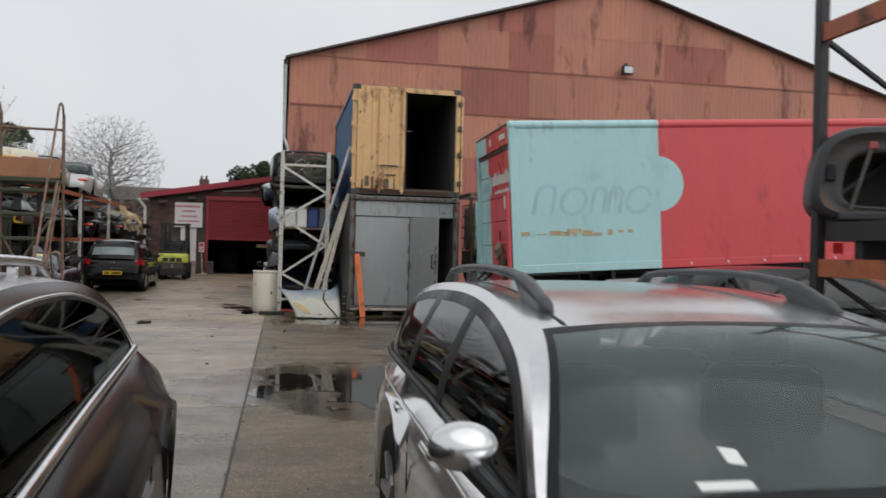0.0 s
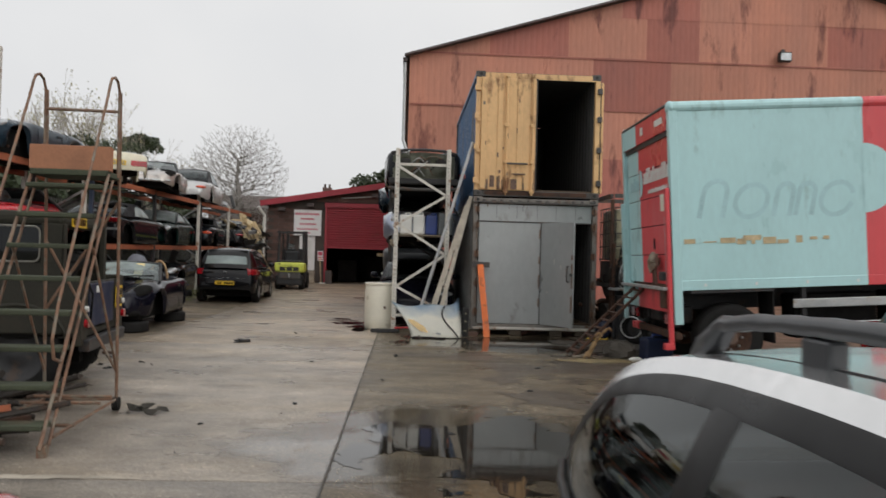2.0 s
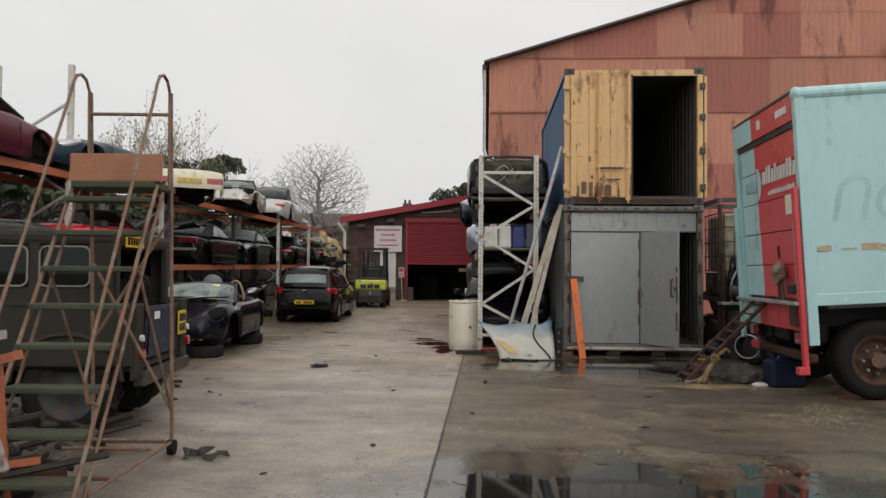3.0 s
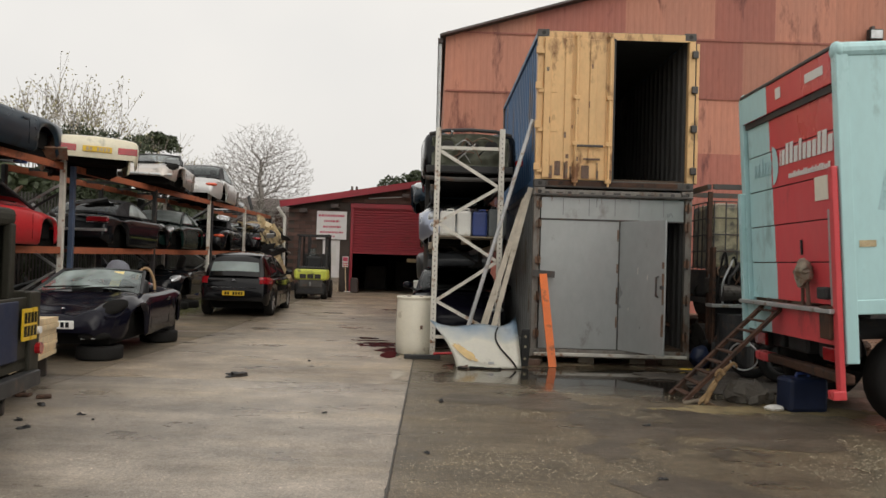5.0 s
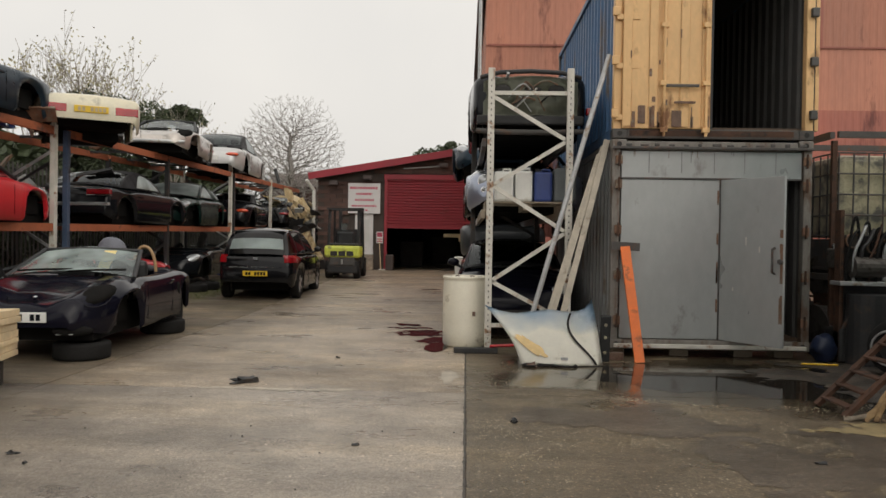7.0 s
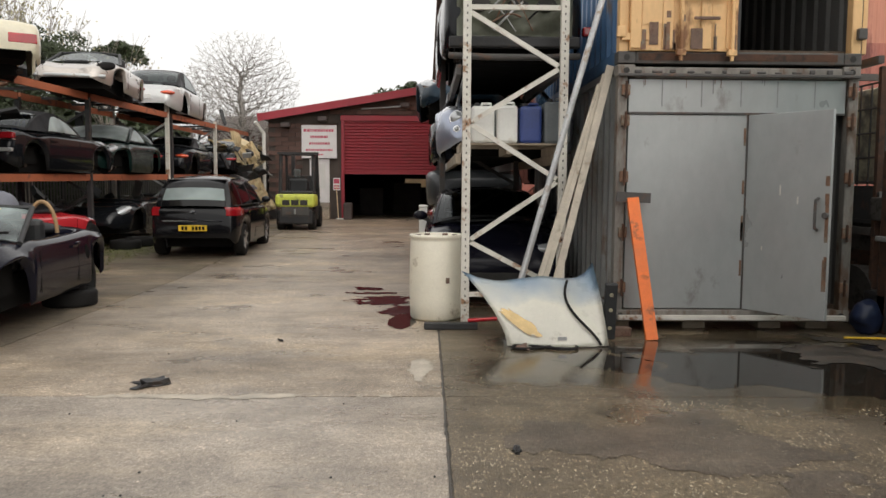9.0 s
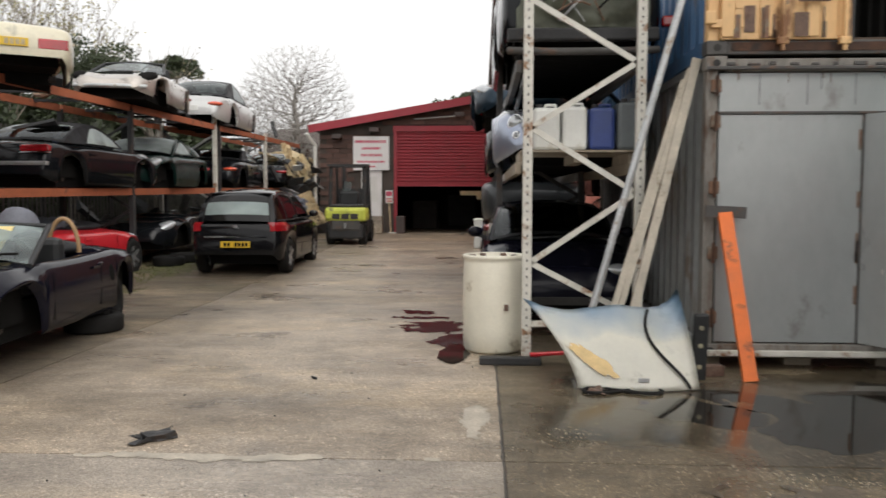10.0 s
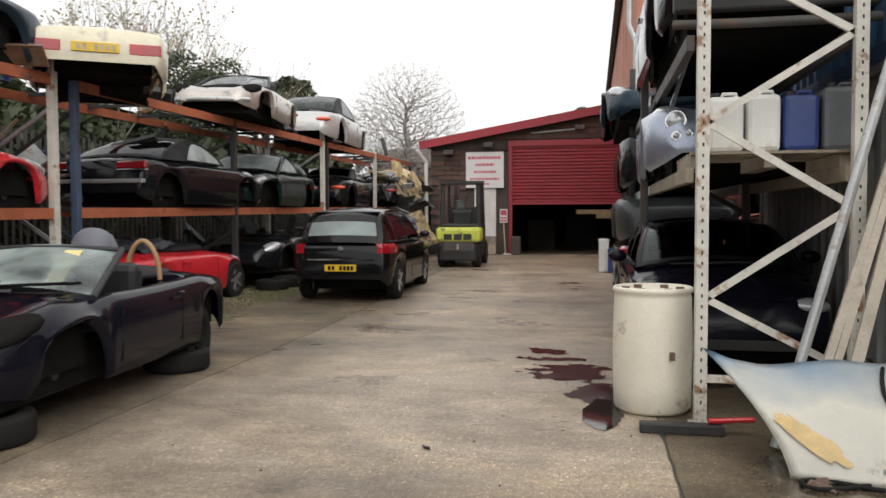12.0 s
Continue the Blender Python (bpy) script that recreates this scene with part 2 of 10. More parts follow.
RUST = (0.16, 0.055, 0.022)
M = dict(
    concrete=concrete_mat("concrete", (0.312, 0.268, 0.220), 0.02, (0.40, 0.328, 0.242), (0.150, 0.122, 0.092), sand=0.62, mud=0.62, margin=(-4.1, -2.2, 0.45)),
    concrete_sandy=concrete_mat("concrete_sandy", (0.322, 0.262, 0.198), 0.02, (0.43, 0.335, 0.225), (0.155, 0.118, 0.080), sand=0.62, mud=0.62, stones=0.7, margin=(-4.1, -2.7, 0.52)),
    concrete_damp=concrete_mat("concrete_damp", (0.205, 0.182, 0.156), 0.05, (0.30, 0.26, 0.21), (0.12, 0.10, 0.08), sand=0.5, mud=0.55),
    concrete_dark=concrete_mat("concrete_dark", (0.116, 0.091, 0.060), 0.03, (0.190, 0.148, 0.090), (0.066, 0.053, 0.036), stones=1.25),
    concrete_moss=concrete_mat("concrete_moss", (0.125, 0.099, 0.069), 0.02, (0.27, 0.21, 0.135), (0.095, 0.085, 0.045), 0.6, 0.6, gloss=(0.65, 0.38)),
    mossground=mat("moss_ground", (0.105, 0.105, 0.042), 0.85, var=0.4, scale=5, dirt=0.4, dirtcol=(0.10, 0.075, 0.045), dscale=6, bump=0.8, bscale=70),
    cement=mat("dried_cement", (0.40, 0.355, 0.29), 0.6, var=0.3, scale=4, bump=0.3),
    earth=mat("earth", (0.11, 0.10, 0.07), 0.7, var=0.35, scale=0.5, bump=0.6, bscale=30, dirt=0.4, dirtcol=(0.07, 0.085, 0.03)),
    water=mat("water", (0.02, 0.017, 0.014), 0.04, var=0.1, rvar=0.02, bump=0.02, bscale=8),
    oil=mat("oil", (0.012, 0.004, 0.004), 0.14, var=0.5, rvar=0.04),
    sheet=mat("cladding", (0.49, 0.207, 0.138), 0.62, var=0.13, scale=0.8, dirt=0.16, dirtcol=(0.2, 0.07, 0.05), dscale=1.5, randv=0.11, streak=0.25),
    sheet_dark=mat("cladding_dark", (0.39, 0.135, 0.10), 0.65, var=0.14, scale=0.8, dirt=0.2, dirtcol=(0.16, 0.05, 0.04), dscale=1.5, randv=0.14, streak=0.25),
    trim=mat("trim", (0.09, 0.07, 0.065), 0.6),
    yellow=mat("yellow_paint", (0.72, 0.455, 0.215), 0.5, var=0.12, scale=1.4, dirt=0.2, dirtcol=(0.22, 0.10, 0.04), dscale=2.6, streak=0.45),
    blue=mat("blue_paint", (0.055, 0.13, 0.25), 0.5, var=0.2, scale=2, dirt=0.15, dirtcol=(0.12, 0.1, 0.09), streak=0.4),
    ctgrey=mat("container_grey", (0.235, 0.24, 0.235), 0.55, var=0.22, scale=2, dirt=0.16, dirtcol=(0.14, 0.09, 0.06), dscale=2.5, streak=0.4),
    doorgrey=mat("door_grey", (0.40, 0.42, 0.415), 0.36, metal=0.35, var=0.10, scale=0.6, dirt=0.02, dirtcol=(0.27, 0.265, 0.25), dscale=2.0, streak=0.6),
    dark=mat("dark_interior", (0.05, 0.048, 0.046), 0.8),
    grimewhite=mat("grimy_white_paint", (0.40, 0.38, 0.34), 0.55, var=0.3, scale=7, dirt=0.5, dirtcol=(0.12, 0.08, 0.05), dscale=7),
    scrapblack=mat("greasy_scrap", (0.030, 0.023, 0.018), 0.7, var=0.4, scale=6, dirt=0.3, dirtcol=(0.055, 0.03, 0.018), dscale=6, bump=0.4),
    trimblack=mat("black_trim", (0.011, 0.011, 0.0115), 0.38, var=0.15),
    # Near-black with the shade of arches, sockets and undersides put into it
    pit=mat("black_with_shade", (0.013, 0.0125, 0.012), 0.85, var=0.3, scale=6),
    ctfloor=mat("plywood", (0.08, 0.05, 0.03), 0.7),
    frame_dark=mat("frame_rusty", (0.075, 0.07, 0.066), 0.6, dirt=0.22, dirtcol=(0.13, 0.07, 0.045), dscale=4),
    frame_worn=mat("frame_worn", (0.20, 0.185, 0.165), 0.65, var=0.3, scale=3, dirt=0.42, dirtcol=(0.11, 0.062, 0.036), dscale=5, bump=0.2, streak=0.35),
    white=mat("white_paint", (0.60, 0.58, 0.52), 0.5, var=0.14, scale=5, dirt=0.2, dirtcol=(0.26, 0.13, 0.06), dscale=7),
    galv=mat("galvanised", (0.45, 0.46, 0.46), 0.4, metal=0.5, dirt=0.15, dirtcol=(0.3, 0.24, 0.18), dscale=6),
    orange=mat("orange_paint", (0.40, 0.12, 0.055), 0.6, var=0.22, scale=3, dirt=0.25, dirtcol=(0.14, 0.07, 0.05), dscale=3),
    orange_new=mat("orange_beam_paint", (0.78, 0.17, 0.03), 0.45, var=0.12, scale=4, dirt=0.18, dirtcol=(0.25, 0.08, 0.03), dscale=6),
    rust=mat("rusty_steel", (0.15, 0.095, 0.07), 0.75, var=0.35, scale=8, dirt=0.3, dirtcol=(0.09, 0.045, 0.03), dscale=9, bump=0.3),
    bluepost=mat("blue_post_paint", (0.06, 0.09, 0.15), 0.55, dirt=0.2),
    black=mat("black_steel", (0.034, 0.034, 0.035), 0.5, dirt=0.2, dirtcol=(0.07, 0.05, 0.04), dscale=5),
    rubber=mat("rubber", (0.017, 0.0165, 0.016), 0.75, var=0.3, bump=0.3),
    chrome=mat("chrome", (0.75, 0.75, 0.75), 0.14, metal=1.0, rvar=0.05),
    alloy=mat("alloy", (0.5, 0.5, 0.5), 0.35, metal=0.8, dirt=0.2),
    plastic=mat("black_plastic", (0.030, 0.031, 0.032), 0.5),
    drum=mat("drum_plastic", (0.78, 0.74, 0.62), 0.45, var=0.08, dirt=0.12, dirtcol=(0.42, 0.36, 0.26), dscale=3),
    jug_white=mat("jug_white", (0.72, 0.72, 0.68), 0.45, var=0.06, dirt=0.1, dirtcol=(0.5, 0.46, 0.38)),
    jug_blue=mat("jug_blue", (0.03, 0.055, 0.20), 0.4, var=0.15),
    jug_grey=mat("jug_grey", (0.12, 0.135, 0.14), 0.45, var=0.15),
    timber=mat("timber", (0.74, 0.58, 0.36), 0.65, var=0.18, scale=5, randv=0.15, bump=0.2),
    oldwood=mat("old_wood", (0.30, 0.25, 0.19), 0.75, var=0.3, scale=4, randv=0.1, dirt=0.2, dirtcol=(0.15, 0.12, 0.08)),
    ply=mat("plywood_board", (0.36, 0.16, 0.085), 0.7, var=0.2, scale=3, dirt=0.15, dirtcol=(0.2, 0.09, 0.05)),
    moss=mat("mossy_tread", (0.05, 0.058, 0.034), 0.8, var=0.35, scale=6, dirt=0.3, dirtcol=(0.12, 0.08, 0.05), bump=0.4),
    brick=mat("brick_brown", (0.115, 0.068, 0.055), 0.8, var=0.2, scale=6, randv=0.3, bump=0.4),
    mortar=mat("mortar", (0.085, 0.07, 0.06), 0.9),
    shutter=mat("shutter_red", (0.31, 0.034, 0.047), 0.45, var=0.12, scale=1.5, dirt=0.12, dirtcol=(0.2, 0.03, 0.03)),
    redtrim=mat("red_trim", (0.35, 0.035, 0.05), 0.45, var=0.1, scale=2),
    roof=mat("roof_grey", (0.13, 0.13, 0.13), 0.7, dirt=0.3),
    tile=mat("roof_tile", (0.10, 0.075, 0.065), 0.75, var=0.3, scale=5),
    sign=mat("sign_white", (0.80, 0.79, 0.78), 0.5, var=0.05),
    signred=mat("sign_red", (0.60, 0.10, 0.16), 0.5, var=0.05),
    aqua=mat("aqua_panel", (0.44, 0.68, 0.69), 0.35, var=0.07, scale=1.0, dirt=0.1, dirtcol=(0.30, 0.46, 0.46), dscale=1.8, streak=0.4),
    aqua_faded=mat("aqua_shadow_print", (0.385, 0.60, 0.625), 0.4, var=0.12, scale=2),
    truckred=mat("truck_red", (0.66, 0.075, 0.085), 0.35, var=0.07, scale=1.0, dirt=0.08, dirtcol=(0.45, 0.06, 0.06), dscale=1.8, streak=0.4),
    scuff=mat("scuffed_panel", (0.50, 0.40, 0.24), 0.6, var=0.3, scale=6, dirt=0.3, dirtcol=(0.3, 0.2, 0.1), dscale=4),
    yellowplate=mat("plate_yellow", (0.72, 0.47, 0.03), 0.4, var=0.05),
    platewhite=mat("plate_white", (0.75, 0.75, 0.72), 0.4, var=0.05),
    ink=mat("plate_ink", (0.02, 0.02, 0.02), 0.5),
    taillight=mat("tail_light", (0.36, 0.010, 0.016), 0.12, rvar=0.04, coat=1),
    redbright=mat("orange_lens", (0.75, 0.10, 0.04), 0.2, rvar=0.05, coat=1),
    headlight=mat("headlight", (0.5, 0.52, 0.53), 0.1, rvar=0.05, metal=0.4, coat=1),
    fork=mat("forklift_lime", (0.56, 0.60, 0.09), 0.5, var=0.2, dirt=0.22, dirtcol=(0.2, 0.2, 0.06), dscale=4),
    hedge=mat("ivy_leaf", (0.045, 0.06, 0.028), 0.5, var=0.5, scale=4),
    leaf=mat("pale_leaf", (0.34, 0.31, 0.17), 0.6, var=0.4, scale=4),
    # Both bark tones are lightened: distance haze is put into the colour
    bark=mat("bark", (0.30, 0.265, 0.225), 0.9, var=0.3, scale=6),
    palebark=mat("far_twig", (0.30, 0.28, 0.26), 0.9, var=0.2),
    bagmud=mat("muddy_bag", (0.25, 0.215, 0.165), 0.8, var=0.35, scale=9, dirt=0.4, dirtcol=(0.16, 0.10, 0.06), dscale=7, bump=0.4),
    engine=mat("engine_grey", (0.085, 0.078, 0.07), 0.55, metal=0.3, var=0.4, scale=8, dirt=0.45, dirtcol=(0.03, 0.024, 0.02), dscale=8, bump=0.3),
    rust_pale=mat("pale_rust", (0.19, 0.105, 0.065), 0.7, var=0.4, scale=7, dirt=0.4, dirtcol=(0.20, 0.17, 0.13), dscale=9, bump=0.3),
    rust_dark=mat("dark_rust", (0.075, 0.038, 0.024), 0.75, var=0.4, scale=6, dirt=0.3, dirtcol=(0.03, 0.022, 0.018), dscale=8, bump=0.4),
    rubberpale=mat("weathered_rubber", (0.22, 0.21, 0.18), 0.7),
    ragtan=mat("tan_rag", (0.33, 0.22, 0.11), 0.8, var=0.35, scale=9, dirt=0.4, dirtcol=(0.12, 0.07, 0.04), dscale=7),
    sack=mat("sack_fabric", (0.12, 0.11, 0.095), 0.85, var=0.3),
    cream=mat("cream_scrap", (0.66, 0.54, 0.33), 0.6, var=0.2, dirt=0.2),
    olive=mat("olive_paint", (0.026, 0.0245, 0.017), 0.6, var=0.3, scale=3, dirt=0.25, dirtcol=(0.038, 0.032, 0.023), dscale=3),
    canvas=mat("khaki_canvas", (0.031, 0.030, 0.022), 0.85, var=0.25, scale=3, bump=0.3),
    blueplastic=mat("blue_plastic", (0.012, 0.02, 0.05), 0.45, var=0.2),
    bonnet=mat("bonnet_paint", (0.90, 0.88, 0.78), 0.3, var=0.05, scale=2, dirt=0.04, dirtcol=(0.55, 0.52, 0.42), dscale=3, coat=1.0),
    peel=mat("bare_filler", (0.58, 0.42, 0.20), 0.6, var=0.15, scale=8),
    ibc=mat("ibc_plastic", (0.44, 0.40, 0.27), 0.4, var=0.3, dirt=0.5, dirtcol=(0.12, 0.115, 0.10), dscale=4),
    grass=mat("grass", (0.10, 0.115, 0.035), 0.7, var=0.4, scale=5),
    softtop=mat("soft_top_fabric", (0.012, 0.012, 0.014), 0.6, var=0.2, bump=0.2),
    softgrey=mat("grey_hood_fabric", (0.14, 0.145, 0.17), 0.7, var=0.2, bump=0.2),
    tan=mat("tan_leather", (0.32, 0.20, 0.10), 0.55),
    paper=mat("yellow_paper", (0.75, 0.62, 0.28), 0.7, var=0.05),
    palewood=mat("pale_plank", (0.50, 0.45, 0.37), 0.7, var=0.2, scale=5, randv=0.08, dirt=0.15, dirtcol=(0.25, 0.2, 0.14), dscale=4),
    glass=glass_mat("car_glass", (0.30, 0.34, 0.33)),
    glass_dark=glass_mat("dark_car_glass", (0.07, 0.08, 0.08)),
    glass_screen=film_sheen_mat("filmed_glass", 0.02, 0.13, (0.38, 0.52, 0.50)),
    glass_film_sheen=film_sheen_mat("film_sheen_glass"),
    glass_streaky=film_sheen_mat("streaky_glass", 0.04, 0.62, (0.46, 0.55, 0.53)),
    glass_pale_sheen=film_sheen_mat("pale_sheen_glass", 0.38, 0.68, (0.44, 0.52, 0.51)),
    glass_black=glass_mat("black_car_glass", (0.03, 0.03, 0.03), (0.38, 0.40, 0.40)),
    glass_clear=glass_mat("clear_glass", (0.75, 0.8, 0.78)),
)

for k in ("plastic", "rubber", "dark", "black", "rust_dark", "softtop", "sack", "olive", "canvas", "hedge", "blueplastic"):
    M[k].node_tree.nodes["Principled BSDF"].inputs["Specular IOR Level"].default_value = 0.35
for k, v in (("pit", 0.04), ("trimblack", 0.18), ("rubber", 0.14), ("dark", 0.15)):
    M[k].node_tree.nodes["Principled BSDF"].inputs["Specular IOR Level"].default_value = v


def paint(name, col, metal=0.3, rough=0.3, dirt=0.12):
    M[name] = mat("paint_" + name, col, rough, metal=metal, var=0.1, scale=2, dirt=dirt, dirtcol=tuple(c * 0.6 + 0.006 for c in col), dscale=2, coat=0.35 if max(col) > 0.1 else 0.06, rvar=0.05)
    if max(col) < 0.1:
        M[name].node_tree.nodes["Principled BSDF"].inputs["Specular IOR Level"].default_value = 0.27


paint("silver", (0.76, 0.76, 0.76), 0.95, 0.19, 0.0)
M["railgrey"] = mat("rail_grey", (0.055, 0.058, 0.062), 0.42, var=0.1, dirt=0.05, dirtcol=(0.1, 0.1, 0.1))
# SUV roof: the sky's sheen on dark paint, put into a pale colour
paint("roof_sky_sheen", (0.52, 0.52, 0.52), 0.7, 0.3, 0.0)
paint("tailgrey", (0.055, 0.055, 0.058), 0.0, 0.45, 0.25)
paint("bronze", (0.009, 0.0075, 0.0075), 0.0, 0.17, 0.03)
M["bronze"].node_tree.nodes["Principled BSDF"].inputs["Specular IOR Level"].default_value = 0.10
paint("navy", (0.006, 0.006, 0.012), 0.0, 0.14, 0.06)
M["navy"].node_tree.nodes["Principled BSDF"].inputs["Specular IOR Level"].default_value = 0.17
paint("ink", (0.009, 0.010, 0.012), 0.0, 0.12, 0.06)
paint("carblack", (0.007, 0.007, 0.008), 0.0, 0.07, 0.03)
paint("bgreen", (0.008, 0.022, 0.019), 0.0, 0.22)
paint("carred", (0.55, 0.02, 0.03), 0.0)
paint("maroon", (0.10, 0.012, 0.03), 0.3)
paint("teal", (0.016, 0.032, 0.048), 0.3)
paint("beige", (0.50, 0.46, 0.42), 0.5)
paint("palewhite", (0.55, 0.55, 0.54), 0.3)
paint("ivory", (0.66, 0.61, 0.46), 0.0)
paint("iceblue", (0.36, 0.40, 0.50), 0.6)
paint("shellgreen", (0.17, 0.18, 0.13), 0.1, 0.6, 0.3)
paint("slate", (0.045, 0.048, 0.05), 0.1)


# ---- mesh helpers ----
def to_mesh(bm, name, material, smooth=False):
    me = bpy.data.meshes.new(name)
    bmesh.ops.recalc_face_normals(bm, faces=bm.faces)
    bm.to_mesh(me)
    bm.free()
    if material:
        me.materials.append(material)
    if smooth:
        me.polygons.foreach_set("use_smooth", [True] * len(me.polygons))
    return me


def part(name, bm, material, parent, label="", smooth=False, at=None):
    ob = new(name, to_mesh(bm, name, material, smooth))
    ob.parent = parent
    if at is not None:
        ob.matrix_basis = at
    return tagged(ob, label) if label else ob


def thing(name, label, category, m=None, group="", kind=""):
    ob = new(name)
    ob.empty_display_size = 0.2
    ob.matrix_basis = m if m is not None else Matrix()
    return tagged(ob, label, category, group, kind)


def solid(name, bm, material, label, category, m=None, group="", kind="", smooth=False):
    ob = new(name, to_mesh(bm, name, material, smooth))
    ob.matrix_basis = m if m is not None else Matrix()
    return tagged(ob, label, category, group, kind)


def structure(name, bm, material, label, smooth=False):
    return solid(name, bm, material, label, name.split("_")[0], kind="structure", smooth=smooth)


def box(bm, x0, x1, y0, y1, z0, z1, bevel=0.0):
    r = bmesh.ops.create_cube(bm, size=1, matrix=Matrix.Translation(((x0 + x1) / 2, (y0 + y1) / 2, (z0 + z1) / 2)) @ Matrix.Diagonal((abs(x1 - x0), abs(y1 - y0), abs(z1 - z0), 1)))
    if bevel:
        edges = list({e for v in r["verts"] for e in v.link_edges})
        bmesh.ops.bevel(bm, geom=edges, offset=bevel, segments=2, affect="EDGES", profile=0.5)
    return bm


def bx(x0, x1, y0, y1, z0, z1, bevel=0.0):
    return box(bmesh.new(), x0, x1, y0, y1, z0, z1, bevel)


def rod(bm, p, q, r, r2=None, seg=10):
    p, q = Vector(p), Vector(q)
    d = q - p
    bmesh.ops.create_cone(bm, cap_ends=True, segments=seg, radius1=r, radius2=r if r2 is None else r2, depth=d.length,
                          matrix=Matrix.Translation((p + q) / 2) @ d.to_track_quat("Z", "Y").to_matrix().to_4x4())
    return bm


def bar(bm, p, q, w, h, up=(0, 0, 1)):
    """A rectangular bar from p to q, w wide and h high."""
    p, q, up = Vector(p), Vector(q), Vector(up)
    d = (q - p)
    z = d.normalized()
    x = up.cross(z)
    x = x.normalized() if x.length > 1e-4 else Vector((1, 0, 0))
    y = z.cross(x)
    m = Matrix((x, y, z)).transposed().to_4x4()
    bmesh.ops.create_cube(bm, size=1, matrix=Matrix.Translation((p + q) / 2) @ m @ Matrix.Diagonal((w, h, d.length, 1)))
    return bm


def tube(bm, pts, r, seg=8):
    for a, b in zip(pts, pts[1:]):
        rod(bm, a, b, r, seg=seg)
    for p in pts[1:-1]:
        bmesh.ops.create_uvsphere(bm, u_segments=seg, v_segments=5, radius=r, matrix=Matrix.Translation(p))
    return bm


def ball(bm, c, sx, sy, sz, u=14, v=10, rot=None):
    bmesh.ops.create_uvsphere(bm, u_segments=u, v_segments=v, radius=1, matrix=Matrix.Translation(c) @ (rot or Matrix()) @ Matrix.Diagonal((sx, sy, sz, 1)))
    return bm


def grid_faces(bm, rows, close=False):
    """Faces between rows of points of equal length."""
    vs = [[bm.verts.new(p) for p in row] for row in rows]
    for a, b in zip(vs, vs[1:]):
        for i in range(len(a) - 1):
            bm.faces.new((a[i], a[i + 1], b[i + 1], b[i]))
        if close:
            bm.faces.new((a[-1], a[0], b[0], b[-1]))
    return vs


def torus(bm, m, R, r, seg=28, ring=10, sq=1.0):
    rows = []
    for i in range(seg + 1):
        a = 2 * math.pi * i / seg
        row = []
        for j in range(ring + 1):
            b = 2 * math.pi * j / ring
            row.append(m @ Vector(((R + r * math.cos(b)) * math.cos(a), (R + r * math.cos(b)) * math.sin(a), r * sq * math.sin(b))))
        rows.append(row)
    grid_faces(bm, rows)
    bmesh.ops.remove_doubles(bm, verts=bm.verts, dist=1e-4)
    return bm


def corrugated(bm, p, along, up, length, height, period=0.28, depth=0.036, normal=None):
    """A trapezoidal sheet: starts at p, runs along, stands up."""
    p, along, up = Vector(p), Vector(along).normalized(), Vector(up)
    nrm = Vector(normal).normalized() if normal else along.cross(up).normalized()
    us = []
    n = max(1, round(length / period))
    per = length / n
    for i in range(n):
        for f, d in ((0.0, 0), (0.30, 0), (0.42, 1), (0.88, 1)):
            us.append((per * (i + f), d * depth))
    us.append((length, 0))
    lo = [p + along * u + nrm * d for u, d in us]
    hi = [q + up * height for q in lo]
    grid_faces(bm, [lo, hi])
    return bm


def lerp_list(pairs, s):
    if s <= pairs[0][0]:
        return pairs[0][1]
    for (a, u), (b, v) in zip(pairs, pairs[1:]):
        if s <= b:
            f = (s - a) / (b - a)
            f = f * f * (3 - 2 * f) * 0.5 + f * 0.5
            return u + (v - u) * f
    return pairs[-1][1]


def ground_z(y):
    return 0.0 if y < 22 else 0.021 * (min(y, 44) - 22)


# ---- ground ----
def ground():
    bm = bmesh.new()
    ys = [-400, -60, -5, 5, 22, 44, 60, 400, 1500]
    xs = [-1500, -300, -60, -12, 0, 12, 60, 300, 1500]
    grid_faces(bm, [[(x, y, ground_z(y) - 0.05) for x in xs] for y in ys])
    return structure("ground", bm, M["earth"], "muddy earth beneath and around the concrete yard")


def slab(parent, x0, x1, y0, y1, material, gap=0.006):
    rows = []
    g = ground_z
    bm = bmesh.new()
    z0, z1 = g(y0), g(y1)
    top = [(x0 + gap, y0 + gap, z0), (x1 - gap, y0 + gap, z0), (x1 - gap, y1 - gap, z1), (x0 + gap, y1 - gap, z1)]
    t = [bm.verts.new(p) for p in top]
    b = [bm.verts.new((p[0], p[1], p[2] - 0.06)) for p in top]
    bm.faces.new(t)
    for i in range(4):
        bm.faces.new((t[i], b[i], b[(i + 1) % 4], t[(i + 1) % 4]))
    part("slab", bm, material, parent)


ground()
pavement = tagged(new("pavement"), "wet worn concrete yard laid in large jointed slabs", "pavement", kind="structure")
# cement smears left along two joints
ysplit = [-14, -7.5, -0.2, 7.53, 15.25, 22.0, 28.5, 36.25]
for y0, y1 in zip(ysplit, ysplit[1:]):
    for x0, x1, mm in ((-12, -7.9, "concrete_dark"), (-7.9, -3.95, "concrete_moss" if y0 > 14 else "concrete"), (-3.95, 0, "concrete_sandy" if y0 > 15 else "concrete" if y0 > 7 else "concrete_damp"), (0, 4.6, "concrete_dark"), (4.6, 9.2, "concrete_dark"), (9.2, 14, "concrete_dark"), (14, 28, "concrete_dark")):
        slab(pavement, x0, x1, y0, y1, M[mm])


